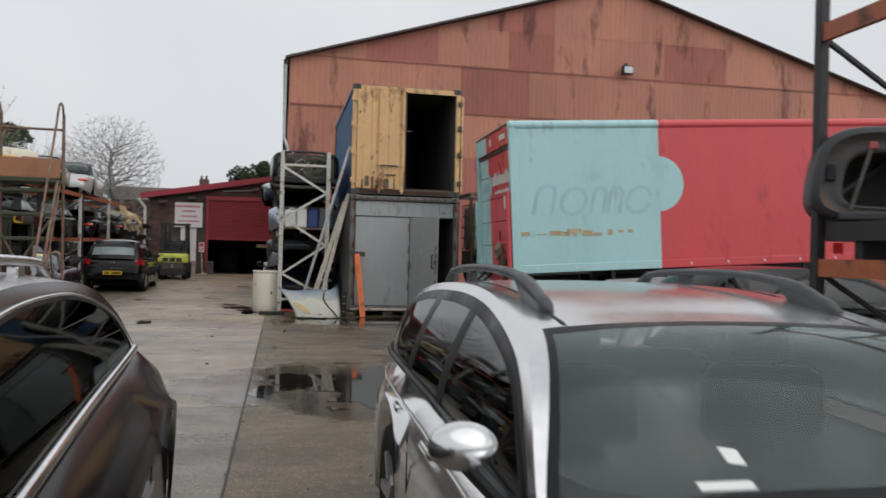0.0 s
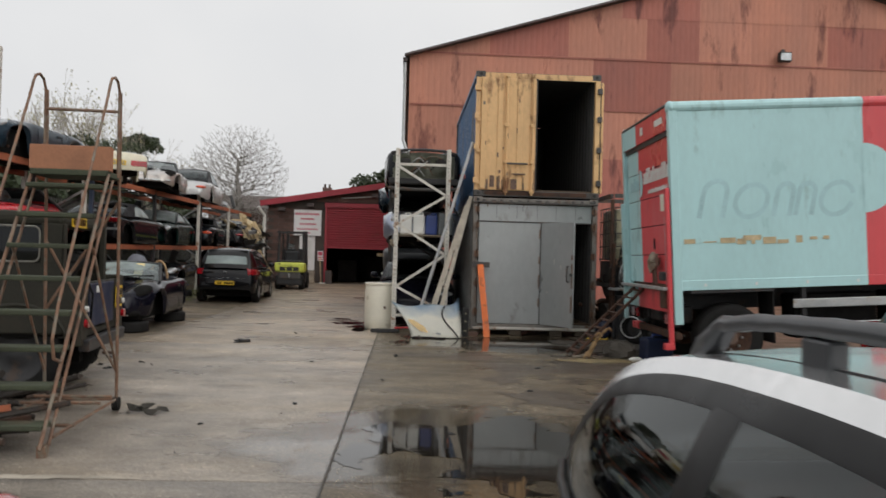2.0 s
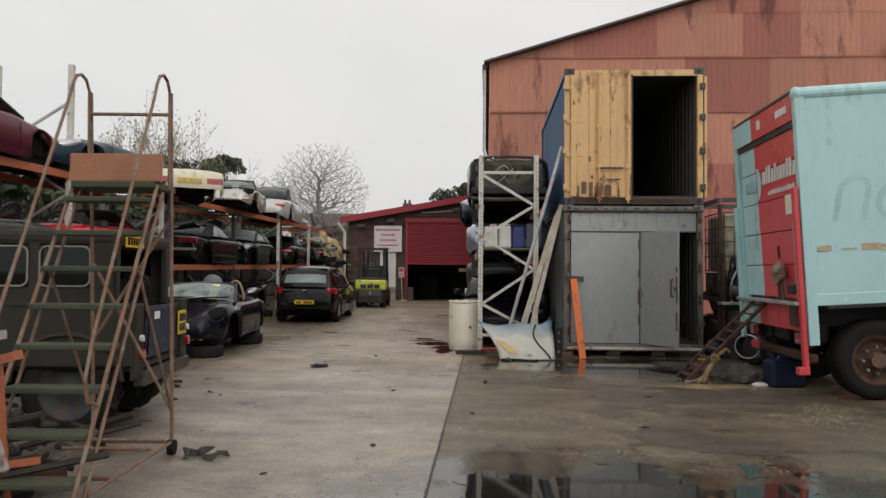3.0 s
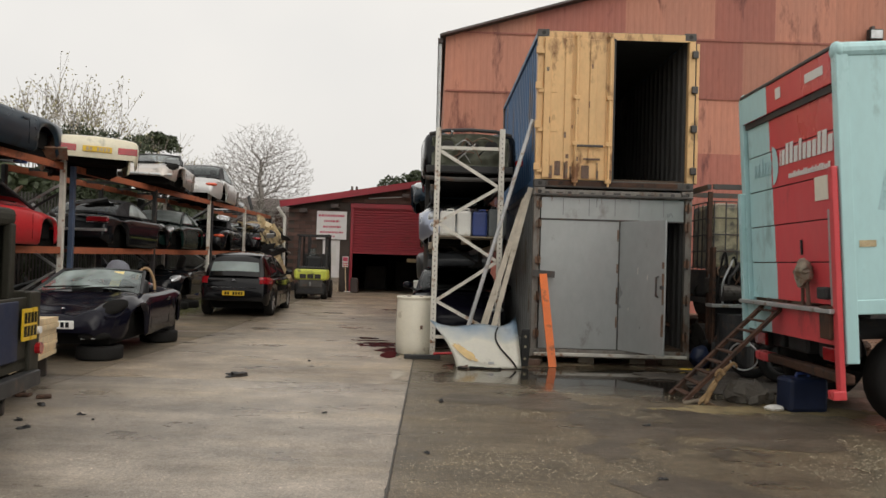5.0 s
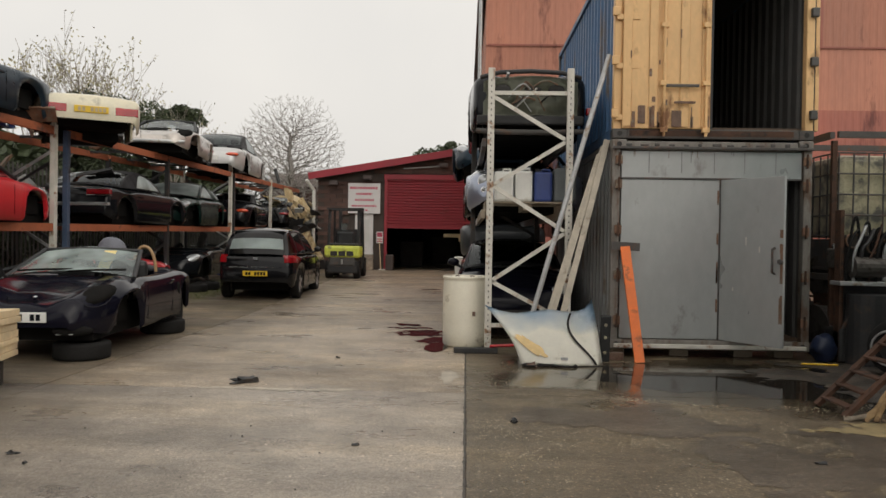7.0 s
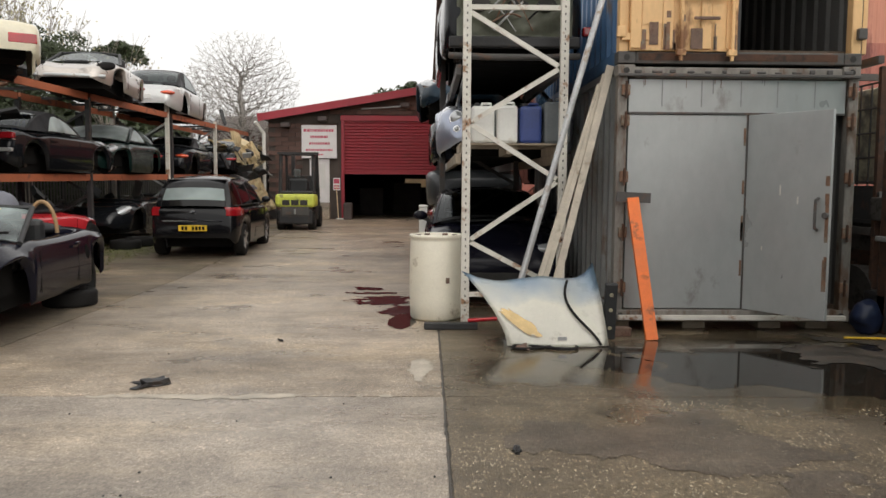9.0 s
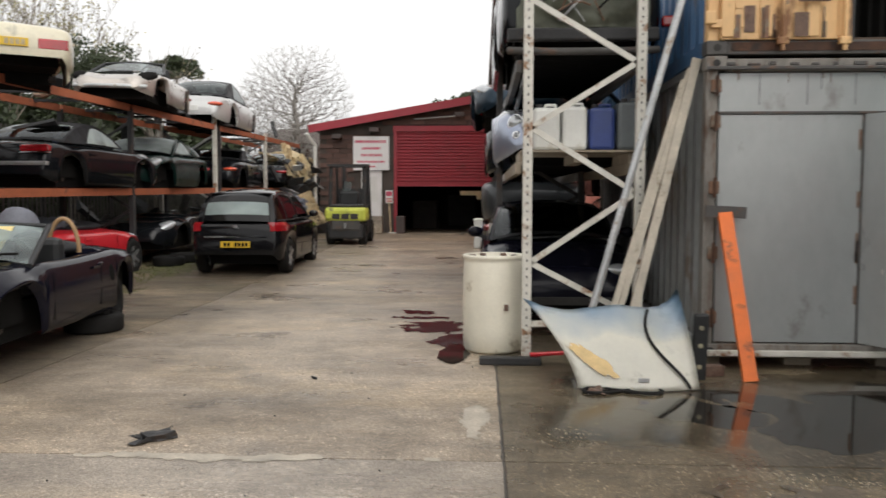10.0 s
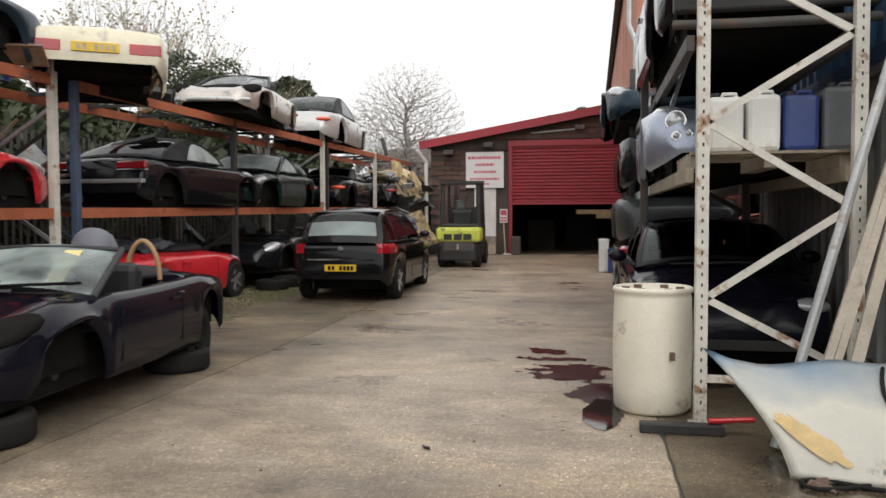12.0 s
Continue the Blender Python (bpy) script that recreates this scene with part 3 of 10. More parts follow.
def puddle(name, cx, cy, rx, ry, material, label, seed, rough=0.5, z=0.003, cell=0.035, freq=1.3):
    """Standing water: the cells of a fine net that lie under an uneven water line."""
    bm = bmesh.new()
    nx, ny = int(3.2 * rx / cell), int(3.2 * ry / cell)
    vs = {}

    def field(i, j):
        x, y = cx + (i - nx / 2) * cell, cy + (j - ny / 2) * cell
        d = math.hypot((x - cx) / rx, (y - cy) / ry)
        k = noise.noise((x * freq + seed, y * freq, seed)) + 0.55 * noise.noise((x * freq * 2.7, y * freq * 2.7, seed)) + 0.28 * noise.noise((x * freq * 7, y * freq * 6, seed))
        return 0.85 - d + rough * k

    def vert(i, j):
        if (i, j) not in vs:
            y = cy + (j - ny / 2) * cell
            vs[i, j] = bm.verts.new((cx + (i - nx / 2) * cell, y, ground_z(y) + z))
        return vs[i, j]

    f = [[field(i, j) > 0 for j in range(ny + 1)] for i in range(nx + 1)]
    for i in range(nx):
        for j in range(ny):
            c4 = [(i, j), (i + 1, j), (i + 1, j + 1), (i, j + 1)]
            inn = [q for q in c4 if f[q[0]][q[1]]]
            if len(inn) >= 3:
                bm.faces.new([vert(*q) for q in inn])
    solid(name, bm, material, label, "puddle", kind="structure")


puddle("water_1", 1.45, 8.55, 1.45, 1.2, M["water"], "dark rain puddle on the concrete", 1, 0.62)
puddle("water_2", 3.0, 16.2, 1.75, 1.05, M["water"], "long rain puddle in front of the container", 2.7, 0.45, 0.0009)
puddle("water_3", 1.35, 16.35, 0.5, 0.45, M["water"], "small rain puddle beside the bonnet", 4.1, 0.4, 0.0009)
cement = M["cement"]
puddle("moss_patch", -6.1, 26.2, 0.65, 1.5, M["mossground"], "green moss and grass growing on the yard", 31.2, 0.8, 0.0062, 0.05, 2.2)
puddle("moss_patch", -5.9, 22.6, 0.5, 0.9, M["mossground"], "green moss and grass growing on the yard", 33.2, 0.8, 0.0068, 0.05, 2.2)
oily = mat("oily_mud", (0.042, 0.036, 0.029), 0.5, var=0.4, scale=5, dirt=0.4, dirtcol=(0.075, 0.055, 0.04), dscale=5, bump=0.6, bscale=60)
# Mud here also carries the off-roader's shade in its dark colour
puddle("mud_patch", -5.0, 9.9, 1.75, 1.5, oily, "dark oily mud with painted shade on concrete under the off-roader", 41.3, 0.3, 0.0045, 0.05, 1.8)
puddle("cement_smear", -1.5, 15.24, 1.5, 0.085, cement, "dried pale cement smear along a slab joint", 11.3, 0.9, 0.0035, 0.03, 2.0)
puddle("cement_smear", -0.16, 16.0, 0.10, 0.42, cement, "dried pale cement patch beside a slab joint", 13.1, 0.8, 0.0035, 0.03, 2.0)
puddle("cement_smear", -2.1, 7.56, 1.5, 0.05, cement, "dried pale cement smear along a slab joint", 15.3, 0.8, 0.0035, 0.03, 2.0)
puddle("oil_1", -0.58, 19.85, 0.52, 0.46, M["oil"], "dark red oil pool on the concrete beside the drum", 5.2, 0.75, 0.005, 0.025, 2.6)
puddle("oil_2", -0.88, 21.0, 0.26, 0.22, M["oil"], "small dark red oil stain on the concrete", 6.3, 0.9, 0.0052, 0.025, 2.6)
puddle("oil_3", -0.36, 18.95, 0.30, 0.42, M["oil"], "dark red oil pool running to the drum", 8.9, 0.8, 0.0054, 0.025, 2.6)
puddle("oil_4", -0.75, 20.45, 0.36, 0.13, M["oil"], "thin dark oil streak on the concrete", 3.4, 0.9, 0.0056, 0.025, 2.6)
puddle("water_4", -0.40, 18.3, 0.17, 0.50, M["water"], "small bright rain puddle beside the drum", 7.7, 0.35, 0.006, 0.025)
sandy = mat("sandy_soil", (0.26, 0.205, 0.105), 0.8, var=0.35, scale=4, dirt=0.35, dirtcol=(0.13, 0.11, 0.06), dscale=5, bump=0.5, bscale=60)
puddle("sand_patch", 4.3, 14.15, 1.25, 0.34, sandy, "yellowish sandy soil strewn on the concrete by the truck", 17.3, 0.8, 0.0042, 0.035, 2.2)
puddle("sand_patch", 3.1, 14.0, 0.55, 0.16, sandy, "yellowish sandy soil strewn on the concrete by the steps", 19.1, 0.8, 0.0048, 0.035, 2.2)
wetdark = concrete_mat("concrete_wet", (0.088, 0.070, 0.052), 0.0, (0.12, 0.095, 0.066), (0.05, 0.042, 0.032), stones=0.7)
puddle("damp_patch", 3.0, 12.9, 1.7, 1.1, wetdark, "dark damp stain on the old concrete", 47.1, 0.7, 0.0032, 0.05, 1.4)
puddle("damp_patch", 1.2, 14.3, 0.9, 0.6, wetdark, "dark damp stain on the old concrete", 51.9, 0.8, 0.0036, 0.05, 1.6)
puddle("damp_patch", 2.2, 10.6, 1.0, 0.7, wetdark, "dark damp stain on the old concrete", 55.3, 0.8, 0.0036, 0.05, 1.6)
puddle("mud_patch", 4.6, 16.4, 1.5, 1.3, oily, "dark greasy mud on the concrete behind the truck", 43.3, 0.5, 0.0058, 0.06, 1.6)


# ---- barn ----
def barn():
    b = tagged(new("barn"), "large rust-red barn clad in patched corrugated metal sheets", "barn")
    X0, X1, Y, E, A = 0.45, 26.2, 30.2, 8.55, 12.35
    xm = (X0 + X1) / 2

    def roof_z(x):
        return E + (A - E) * (1 - abs(x - xm) / (xm - X0))

    bm = bmesh.new()
    front = [(X0 + 0.08, Y + 0.10, -0.1), (X1 - 0.08, Y + 0.10, -0.1), (X1 - 0.08, Y + 0.10, E), (xm, Y + 0.10, A), (X0 + 0.08, Y + 0.10, E)]
    f = [bm.verts.new(p) for p in front]
    k = [bm.verts.new((p[0], p[1] + 34, p[2])) for p in front]
    bm.faces.new(f), bm.faces.new(k)
    for i in range(5):
        bm.faces.new((f[i], k[i], k[(i + 1) % 5], f[(i + 1) % 5]))
    part("core_wall", bm, M["sheet_dark"], b)
    rnd = random.Random(4)
    levels = [0.0, 2.6, 5.1, 6.87, 8.7, 10.2, 12.4]
    for i, (z0, z1) in enumerate(zip(levels, levels[1:])):
        x = X0
        while x < X1 - 0.01:
            x1 = min(X1, x + rnd.choice((1.9, 2.8, 2.8, 3.7)))
            if X1 - x1 < 1.0:
                x1 = X1
            bm = bmesh.new()
            corrugated(bm, (x, Y - 0.012 * (i % 2), z0), (1, 0, 0), (0, 0, 1), x1 - x, z1 - z0 + 0.05, 0.2, 0.007, (0, -1, 0))
            for px, side in ((X0, 1), (X1, -1)):
                pl_n = Vector((-(A - E) * side, 0, (xm - X0)))
                bmesh.ops.bisect_plane(bm, geom=bm.verts[:] + bm.edges[:] + bm.faces[:], plane_co=(px, 0, E), plane_no=pl_n, clear_outer=True)
            if bm.faces:
                part("cladding_sheet", bm, M["sheet_dark" if rnd.random() < (1.0 if i in (1, 0) else 0.14) else "sheet"], b)
            else:
                bm.free()
            x = x1
    for n in range(8):
        bm = bmesh.new()
        corrugated(bm, (X0 + 0.02, Y + n * 4.2, 0), (0, 1, 0), (0, 0, 1), 4.2, E, 0.2, 0.014, (-1, 0, 0))
        part("cladding_sheet", bm, M["sheet"], b)
    for sgn, xe in ((1, X0 - 0.18), (-1, X1 + 0.18)):
        ze = roof_z(X0) - 0.05
        bm = bmesh.new()
        a = [Vector((xe, Y - 0.18, ze)), Vector((xm, Y - 0.18, A + 0.05))]
        rows = [[a[0], a[1]], [a[0] + Vector((0, 35, 0)), a[1] + Vector((0, 35, 0))], [a[0] + Vector((0, 35, 0.10)), a[1] + Vector((0, 35, 0.10))], [a[0] + Vector((0, 0, 0.10)), a[1] + Vector((0, 0, 0.10))]]
        grid_faces(bm, rows + [rows[0]])
        part("roof", bm, M["roof"], b)
        part("verge_trim", bar(bmesh.new(), a[0] + Vector((0, -0.02, 0.02)), a[1] + Vector((0, -0.02, 0.02)), 0.05, 0.22, (0, 1, 0)), M["trim"], b)
    part("gutter", bar(bmesh.new(), (X0 - 0.16, Y - 0.1, E - 0.14), (X0 - 0.16, Y + 34, E - 0.14), 0.16, 0.14), M["trim"], b)
    dp = bmesh.new()
    tube(dp, [(X0 - 0.16, Y + 0.05, E - 0.15), (X0 - 0.16, Y + 0.05, 5.6), (X0 - 0.02, Y - 0.08, 5.2), (X0 - 0.02, Y - 0.08, 0.2)], 0.055)
    part("downpipe", dp, M["galv"], b)
    # two long seams over the cladding
    for z in (6.87, 8.7):
        part("seam_flashing", bx(X0 + 0.05, X1 - 0.05, Y - 0.05, Y - 0.042, z - 0.02, z + 0.03), M["sheet_dark"], b)


barn()


def floodlight(x, y, z, rz=0):
    f = thing("floodlight", "grey floodlight fixed high on the barn wall", "floodlight", pose(x, y, z, 0, 0, rz))
    part("housing", bx(-0.22, 0.22, -0.30, -0.08, -0.20, 0.14, 0.03), M["plastic"], f)
    part("lens", bx(-0.18, 0.18, -0.312, -0.302, -0.16, 0.10), M["headlight"], f)
    part("bracket", bx(-0.05, 0.05, -0.1, 0.05, -0.05, 0.28), M["trim"], f)


floodlight(13.75, 30.12, 9.0)
wl_ = thing("wall_lamp", "small white bulkhead lamp on a bracket", "lamp", pose(5.35, 30.1, 6.15))
part("tube_housing", rod(bmesh.new(), (-0.35, -0.12, 0.12), (0.2, -0.4, -0.08), 0.09), M["jug_white"], wl_)
part("bracket", bx(-0.3, -0.2, -0.2, 0.05, 0.02, 0.12), M["trim"], wl_)


# ---- workshop with the red shutter ----
def workshop():
    w = tagged(new("workshop"), "low brown brick workshop with red fascia and half-open red roller shutter", "workshop")
    X0, X1, Y, B = -5.35, 0.42, 36.2, ground_z(36.2)
    zl, zr = 3.62, 4.62

    def top(x):
        return zl + (zr - zl) * (x - X0) / (X1 - X0)

    ox0, ox1, oz = -2.95, 0.40, 3.55
    bm = bmesh.new()
    box(bm, X0, ox0, Y + 0.06, Y + 0.25, B - 0.2, 3.45)
    part("wall_core", bm, M["mortar"], w)
    bm = bmesh.new()
    pts = [(X0, 3.40), (ox1, 3.40), (X1, top(X1) - 0.02), (X0, top(X0) - 0.02)]
    f = [bm.verts.new((x, Y + 0.06, z)) for x, z in pts]
    k = [bm.verts.new((x, Y + 0.25, z)) for x, z in pts]
    bm.faces.new(f), bm.faces.new(k)
    for i in range(4):
        bm.faces.new((f[i], k[i], k[(i + 1) % 4], f[(i + 1) % 4]))
    part("gable_core", bm, M["mortar"], w)
    part("wall_side", bx(X0, X0 + 0.2, Y + 0.25, Y + 14, B - 0.2, 3.6), M["brick"], w)
    # Back walls in the dark interior tone: the room's shade is in the colour
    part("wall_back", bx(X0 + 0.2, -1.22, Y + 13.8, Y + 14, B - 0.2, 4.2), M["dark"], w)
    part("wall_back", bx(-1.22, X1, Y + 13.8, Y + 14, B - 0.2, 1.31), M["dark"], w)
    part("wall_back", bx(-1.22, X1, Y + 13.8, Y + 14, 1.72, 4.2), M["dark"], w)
    # Cream board added outdoors so that the back opening reads bright
    part("yard_wall", bx(-2.2, 1.6, Y + 16.4, Y + 16.6, B - 0.2, 2.6), M["cream"], w, "cream board added behind the back opening to show it bright")
    bm = bmesh.new()
    rr = [(X0 - 0.25, top(X0 - 0.25)), (X1, top(X1))]
    rows = [[(x, yy, z + dz) for yy, dz in ((Y - 0.3, 0), (Y + 14, 0), (Y + 14, 0.12), (Y - 0.3, 0.12), (Y - 0.3, 0))] for x, z in rr]
    grid_faces(bm, rows)
    part("roof", bm, M["roof"], w)
    part("fascia", bar(bmesh.new(), (X0 - 0.28, Y - 0.33, top(X0 - 0.28) + 0.02), (X1, Y - 0.33, top(X1) + 0.02), 0.24, 0.05, (0, 1, 0)), M["redtrim"], w)
    part("shutter_box", bx(ox0 - 0.02, ox1, Y - 0.06, Y + 0.05, oz - 0.02, oz + 0.16, 0.01), M["redtrim"], w)
    sh = part("roller_shutter", bx(ox0 + 0.1, ox1 - 0.05, Y + 0.05, Y + 0.07, 1.85, oz), M["shutter"], w, "dark red half-open roller shutter")
    n = 17
    for i in range(n):
        z0 = 1.85 + (oz - 1.85) * i / n
        dz = (oz - 1.85) / n
        bm = bmesh.new()
        prof = [(Y + 0.045, z0), (Y + 0.012, z0 + dz * 0.25), (Y + 0.012, z0 + dz * 0.75), (Y + 0.045, z0 + dz)]
        grid_faces(bm, [[(x, yy, zz) for yy, zz in prof] for x in (ox0 + 0.1, ox1 - 0.05)])
        part("shutter_slat", bm, M["shutter"], sh)
    part("bottom_rail", bx(ox0 + 0.1, ox1 - 0.05, Y, Y + 0.06, 1.79, 1.86), M["redtrim"], w)
    for x in (ox0, ox1 - 0.09):
        part("shutter_guide", bx(x, x + 0.1, Y - 0.05, Y + 0.06, B, oz - 0.02), M["redtrim"], w)
    part("floor_slab", bx(X0 + 0.2, X1, Y + 0.06, Y + 13.8, B - 0.15, B + 0.012), M["concrete_dark"], w)
    # downpipe at the corner
    dp = bmesh.new()
    tube(dp, [(X0 - 0.35, Y - 0.35, 3.45), (X0 - 0.12, Y - 0.12, 3.1), (X0 - 0.12, Y - 0.12, B)], 0.06)
    part("downpipe", dp, M["jug_white"], w)
    # pipe and little lamps under the fascia
    part("conduit", rod(bmesh.new(), (-2.3, Y - 0.02, 3.92), (-0.9, Y - 0.02, 4.02), 0.025), M["galv"], w)
    for x in (-4.9, -3.7, -1.0):
        part("lamp_head", bx(x, x + 0.3, Y - 0.28, Y - 0.05, top(x) - 0.40, top(x) - 0.26, 0.02), M["trim"], w)
    part("door", bx(-4.0, -3.35, Y + 0.0, Y + 0.05, B, 2.28), M["sign"], w, "white painted side door")
    part("door_panel", bx(-3.88, -3.48, Y - 0.01, Y - 0.002, 1.3, 2.1), M["platewhite"], w)
    # bricks on the front
    me = None
    bl, bh = 0.45, 0.15
    row = 0
    z = B
    while z < 4.5:
        x = X0 + (0.225 if row % 2 else 0.0)
        while x < X1:
            x1 = min(x + bl, X1)
            inside = (x1 <= ox0 and z < 3.4) or z >= 3.72
            if inside and z + bh < top(x) - 0.03 and not (x1 > -4.02 and x < -3.3 and z < 2.3):
                if me is None:
                    me = to_mesh(bx(0, bl - 0.014, 0, 0.06, 0, bh - 0.014), "brick", M["brick"])
                ob = new("brick", me)
                ob.parent = w
                ob.matrix_basis = Matrix.Translation((x, Y + 0.004 * ((row * 7 + int(x * 10)) % 3), z)) @ Matrix.Diagonal(((x1 - x) / bl, 1, 1, 1))
            x = x1
        z += bh
        row += 1


workshop()


def board(name, label, x, y, z0, z1, x1, bars, material=None, ink="signred"):
    s = thing(name, label, "sign", pose(x, y, z0))
    w, h = x1 - x, z1 - z0
    part("panel", bx(0, w, -0.03, 0, 0, h, 0.004), material or M["sign"], s)
    for a, b, c, d in bars:
        part("writing_bar", bx(w * a, w * b, -0.035, -0.031, h * c, h * d), M[ink], s)


bars = []
rs = random.Random(2)
for r0, r1, a, b in ((0.80, 0.88, 0.06, 0.92), (0.61, 0.68, 0.25, 0.75), (0.41, 0.48, 0.22, 0.80), (0.22, 0.28, 0.12, 0.88), (0.09, 0.13, 0.36, 0.62)):
    x = a
    while x < b:
        x2 = min(b, x + rs.uniform(0.03, 0.08))
        bars.append((x, x2, r0, r1))
        x = x2 + 0.02
board("sign", "square white sign with rows of red lettering on brick wall", -4.25, 36.16, 2.30, 3.38, -3.1, bars)
board("safety_sign", "small red and white safety notice on brick wall", -3.22, 36.16, 1.25, 1.66, -2.99, [(0.1, 0.9, 0.55, 0.92), (0.1, 0.9, 0.1, 0.2), (0.1, 0.9, 0.3, 0.4)])

# clutter seen inside the dark workshop, the room's shade put into its colour
for i, (x, y, sx, sz) in enumerate(((-2.2, 40, 0.9, 1.0), (-0.9, 42, 1.1, 1.2), (-1.6, 45, 0.8, 1.5))):
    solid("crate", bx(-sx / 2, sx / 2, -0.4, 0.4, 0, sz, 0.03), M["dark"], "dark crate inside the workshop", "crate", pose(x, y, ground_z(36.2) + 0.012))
tl = thing("tube_lamp", "lit tube lamp hanging inside the workshop", "lamp", pose(-1.87, 45, 1.55))
glow = bpy.data.materials.new("tube_glow")
glow.use_nodes = True
glow.node_tree.nodes["Principled BSDF"].inputs["Emission Color"].default_value = (1, 0.9, 0.7, 1)
glow.node_tree.nodes["Principled BSDF"].inputs["Emission Strength"].default_value = 3
part("tube", rod(bmesh.new(), (-0.14, 0, 0), (0.14, 0, 0), 0.04), glow, tl)
part("reflector", bx(-0.18, 0.18, -0.1, 0.1, 0.05, 0.09), M["sign"], tl)
part("hanger", rod(bmesh.new(), (0, 0, 0.08), (0, 0, 2.6), 0.01), M["trim"], tl)


# ---- house, trees behind ----
def house():
    h = thing("house", "distant brick house with dark pitched roof and chimneys", "house", pose(-7.2, 62, 0))
    part("wall", bx(-7, 4, 0, 8, 0, 4.9), M["brick"], h)
    bm = bmesh.new()
    grid_faces(bm, [[(-7.3, -0.3, 4.85), (4.3, -0.3, 4.85)], [(-7.0, 4, 6.1), (4.0, 4, 6.1)], [(-7.3, 8.3, 4.85), (4.3, 8.3, 4.85)], [(-7.3, -0.3, 4.85), (4.3, -0.3, 4.85)]])
    rf = part("roof", bm, M["tile"], h)
    part("chimney", bx(1.0, 1.7, 3.6, 4.4, 5.6, 6.9, 0.03), M["brick"], rf)
    for x in (1.15, 1.5):
        part("chimney_pot", rod(bmesh.new(), (x, 4, 6.9), (x, 4, 7.2), 0.1, 0.08), M["tile"], rf)


house()


def bare_tree(name, label, x, y, h, spread, seed, trunk=0.22, depth=6, mat_="palebark", leaves=0, z=0.0):
    t = thing(name, label, "tree", pose(x, y, z))
    rnd = random.Random(seed)
    RMIN = 0.013 if mat_ == "palebark" else 0.005
    verts, faces = [], []
    tips = []

    def limb(p, d, ln, r, lev):
        q = p + d * ln
        n = 5 if lev < 3 else 3
        a = d.orthogonal().normalized()
        b = d.cross(a)
        r2 = max(r * 0.62, RMIN)
        r = max(r, RMIN)
        base = len(verts)
        for c, rad in ((p, r), (q, r2)):
            for i in range(n):
                an = 2 * math.pi * i / n
                verts.append(c + a * rad * math.cos(an) + b * rad * math.sin(an))
        for i in range(n):
            faces.append((base + i, base + (i + 1) % n, base + n + (i + 1) % n, base + n + i))
        tips.append((q, lev))
        if lev >= depth:
            return
        k = 4 if lev == 0 else 3 if lev in (1, 3, 5) else rnd.choice((2, 3))
        for i in range(k):
            nd = d + Vector((rnd.uniform(-1, 1), rnd.uniform(-1, 1), rnd.uniform(-0.3, 0.75))) * spread
            nd.normalize()
            limb(q if i or lev == 0 else p + d * ln * rnd.uniform(0.6, 1), nd, ln * rnd.uniform(0.62, 0.86), r2 * rnd.uniform(0.7, 1), lev + 1)

    limb(Vector((0, 0, 0)), Vector((0, 0, 1)), h * 0.25, trunk, 0)
    me = bpy.data.meshes.new("trunk")
    me.from_pydata([tuple(v) for v in verts], [], faces)
    me.materials.append(M[mat_])
    ob = new("trunk", me)
    ob.parent = t
    if leaves:
        lv, lf = [], []
        ends = [q for q, lev in tips if lev >= depth - 2]
        for i in range(leaves):
            q = rnd.choice(ends) + Vector((rnd.gauss(0, 0.12), rnd.gauss(0, 0.12), rnd.gauss(0, 0.12)))
            a = Vector((rnd.gauss(0, 1), rnd.gauss(0, 1), rnd.gauss(0, 1))).normalized() * 0.042
            b = a.orthogonal().normalized() * 0.024
            k = len(lv)
            lv += [q - a, q + b, q + a, q - b]
            lf.append((k, k + 1, k + 2, k + 3))
        me = bpy.data.meshes.new("leaves")
        me.from_pydata([tuple(v) for v in lv], [], lf)
        me.materials.append(M["leaf"])
        ob = new("leaves", me)
        ob.parent = t
        ob["kind"] = "stuff"


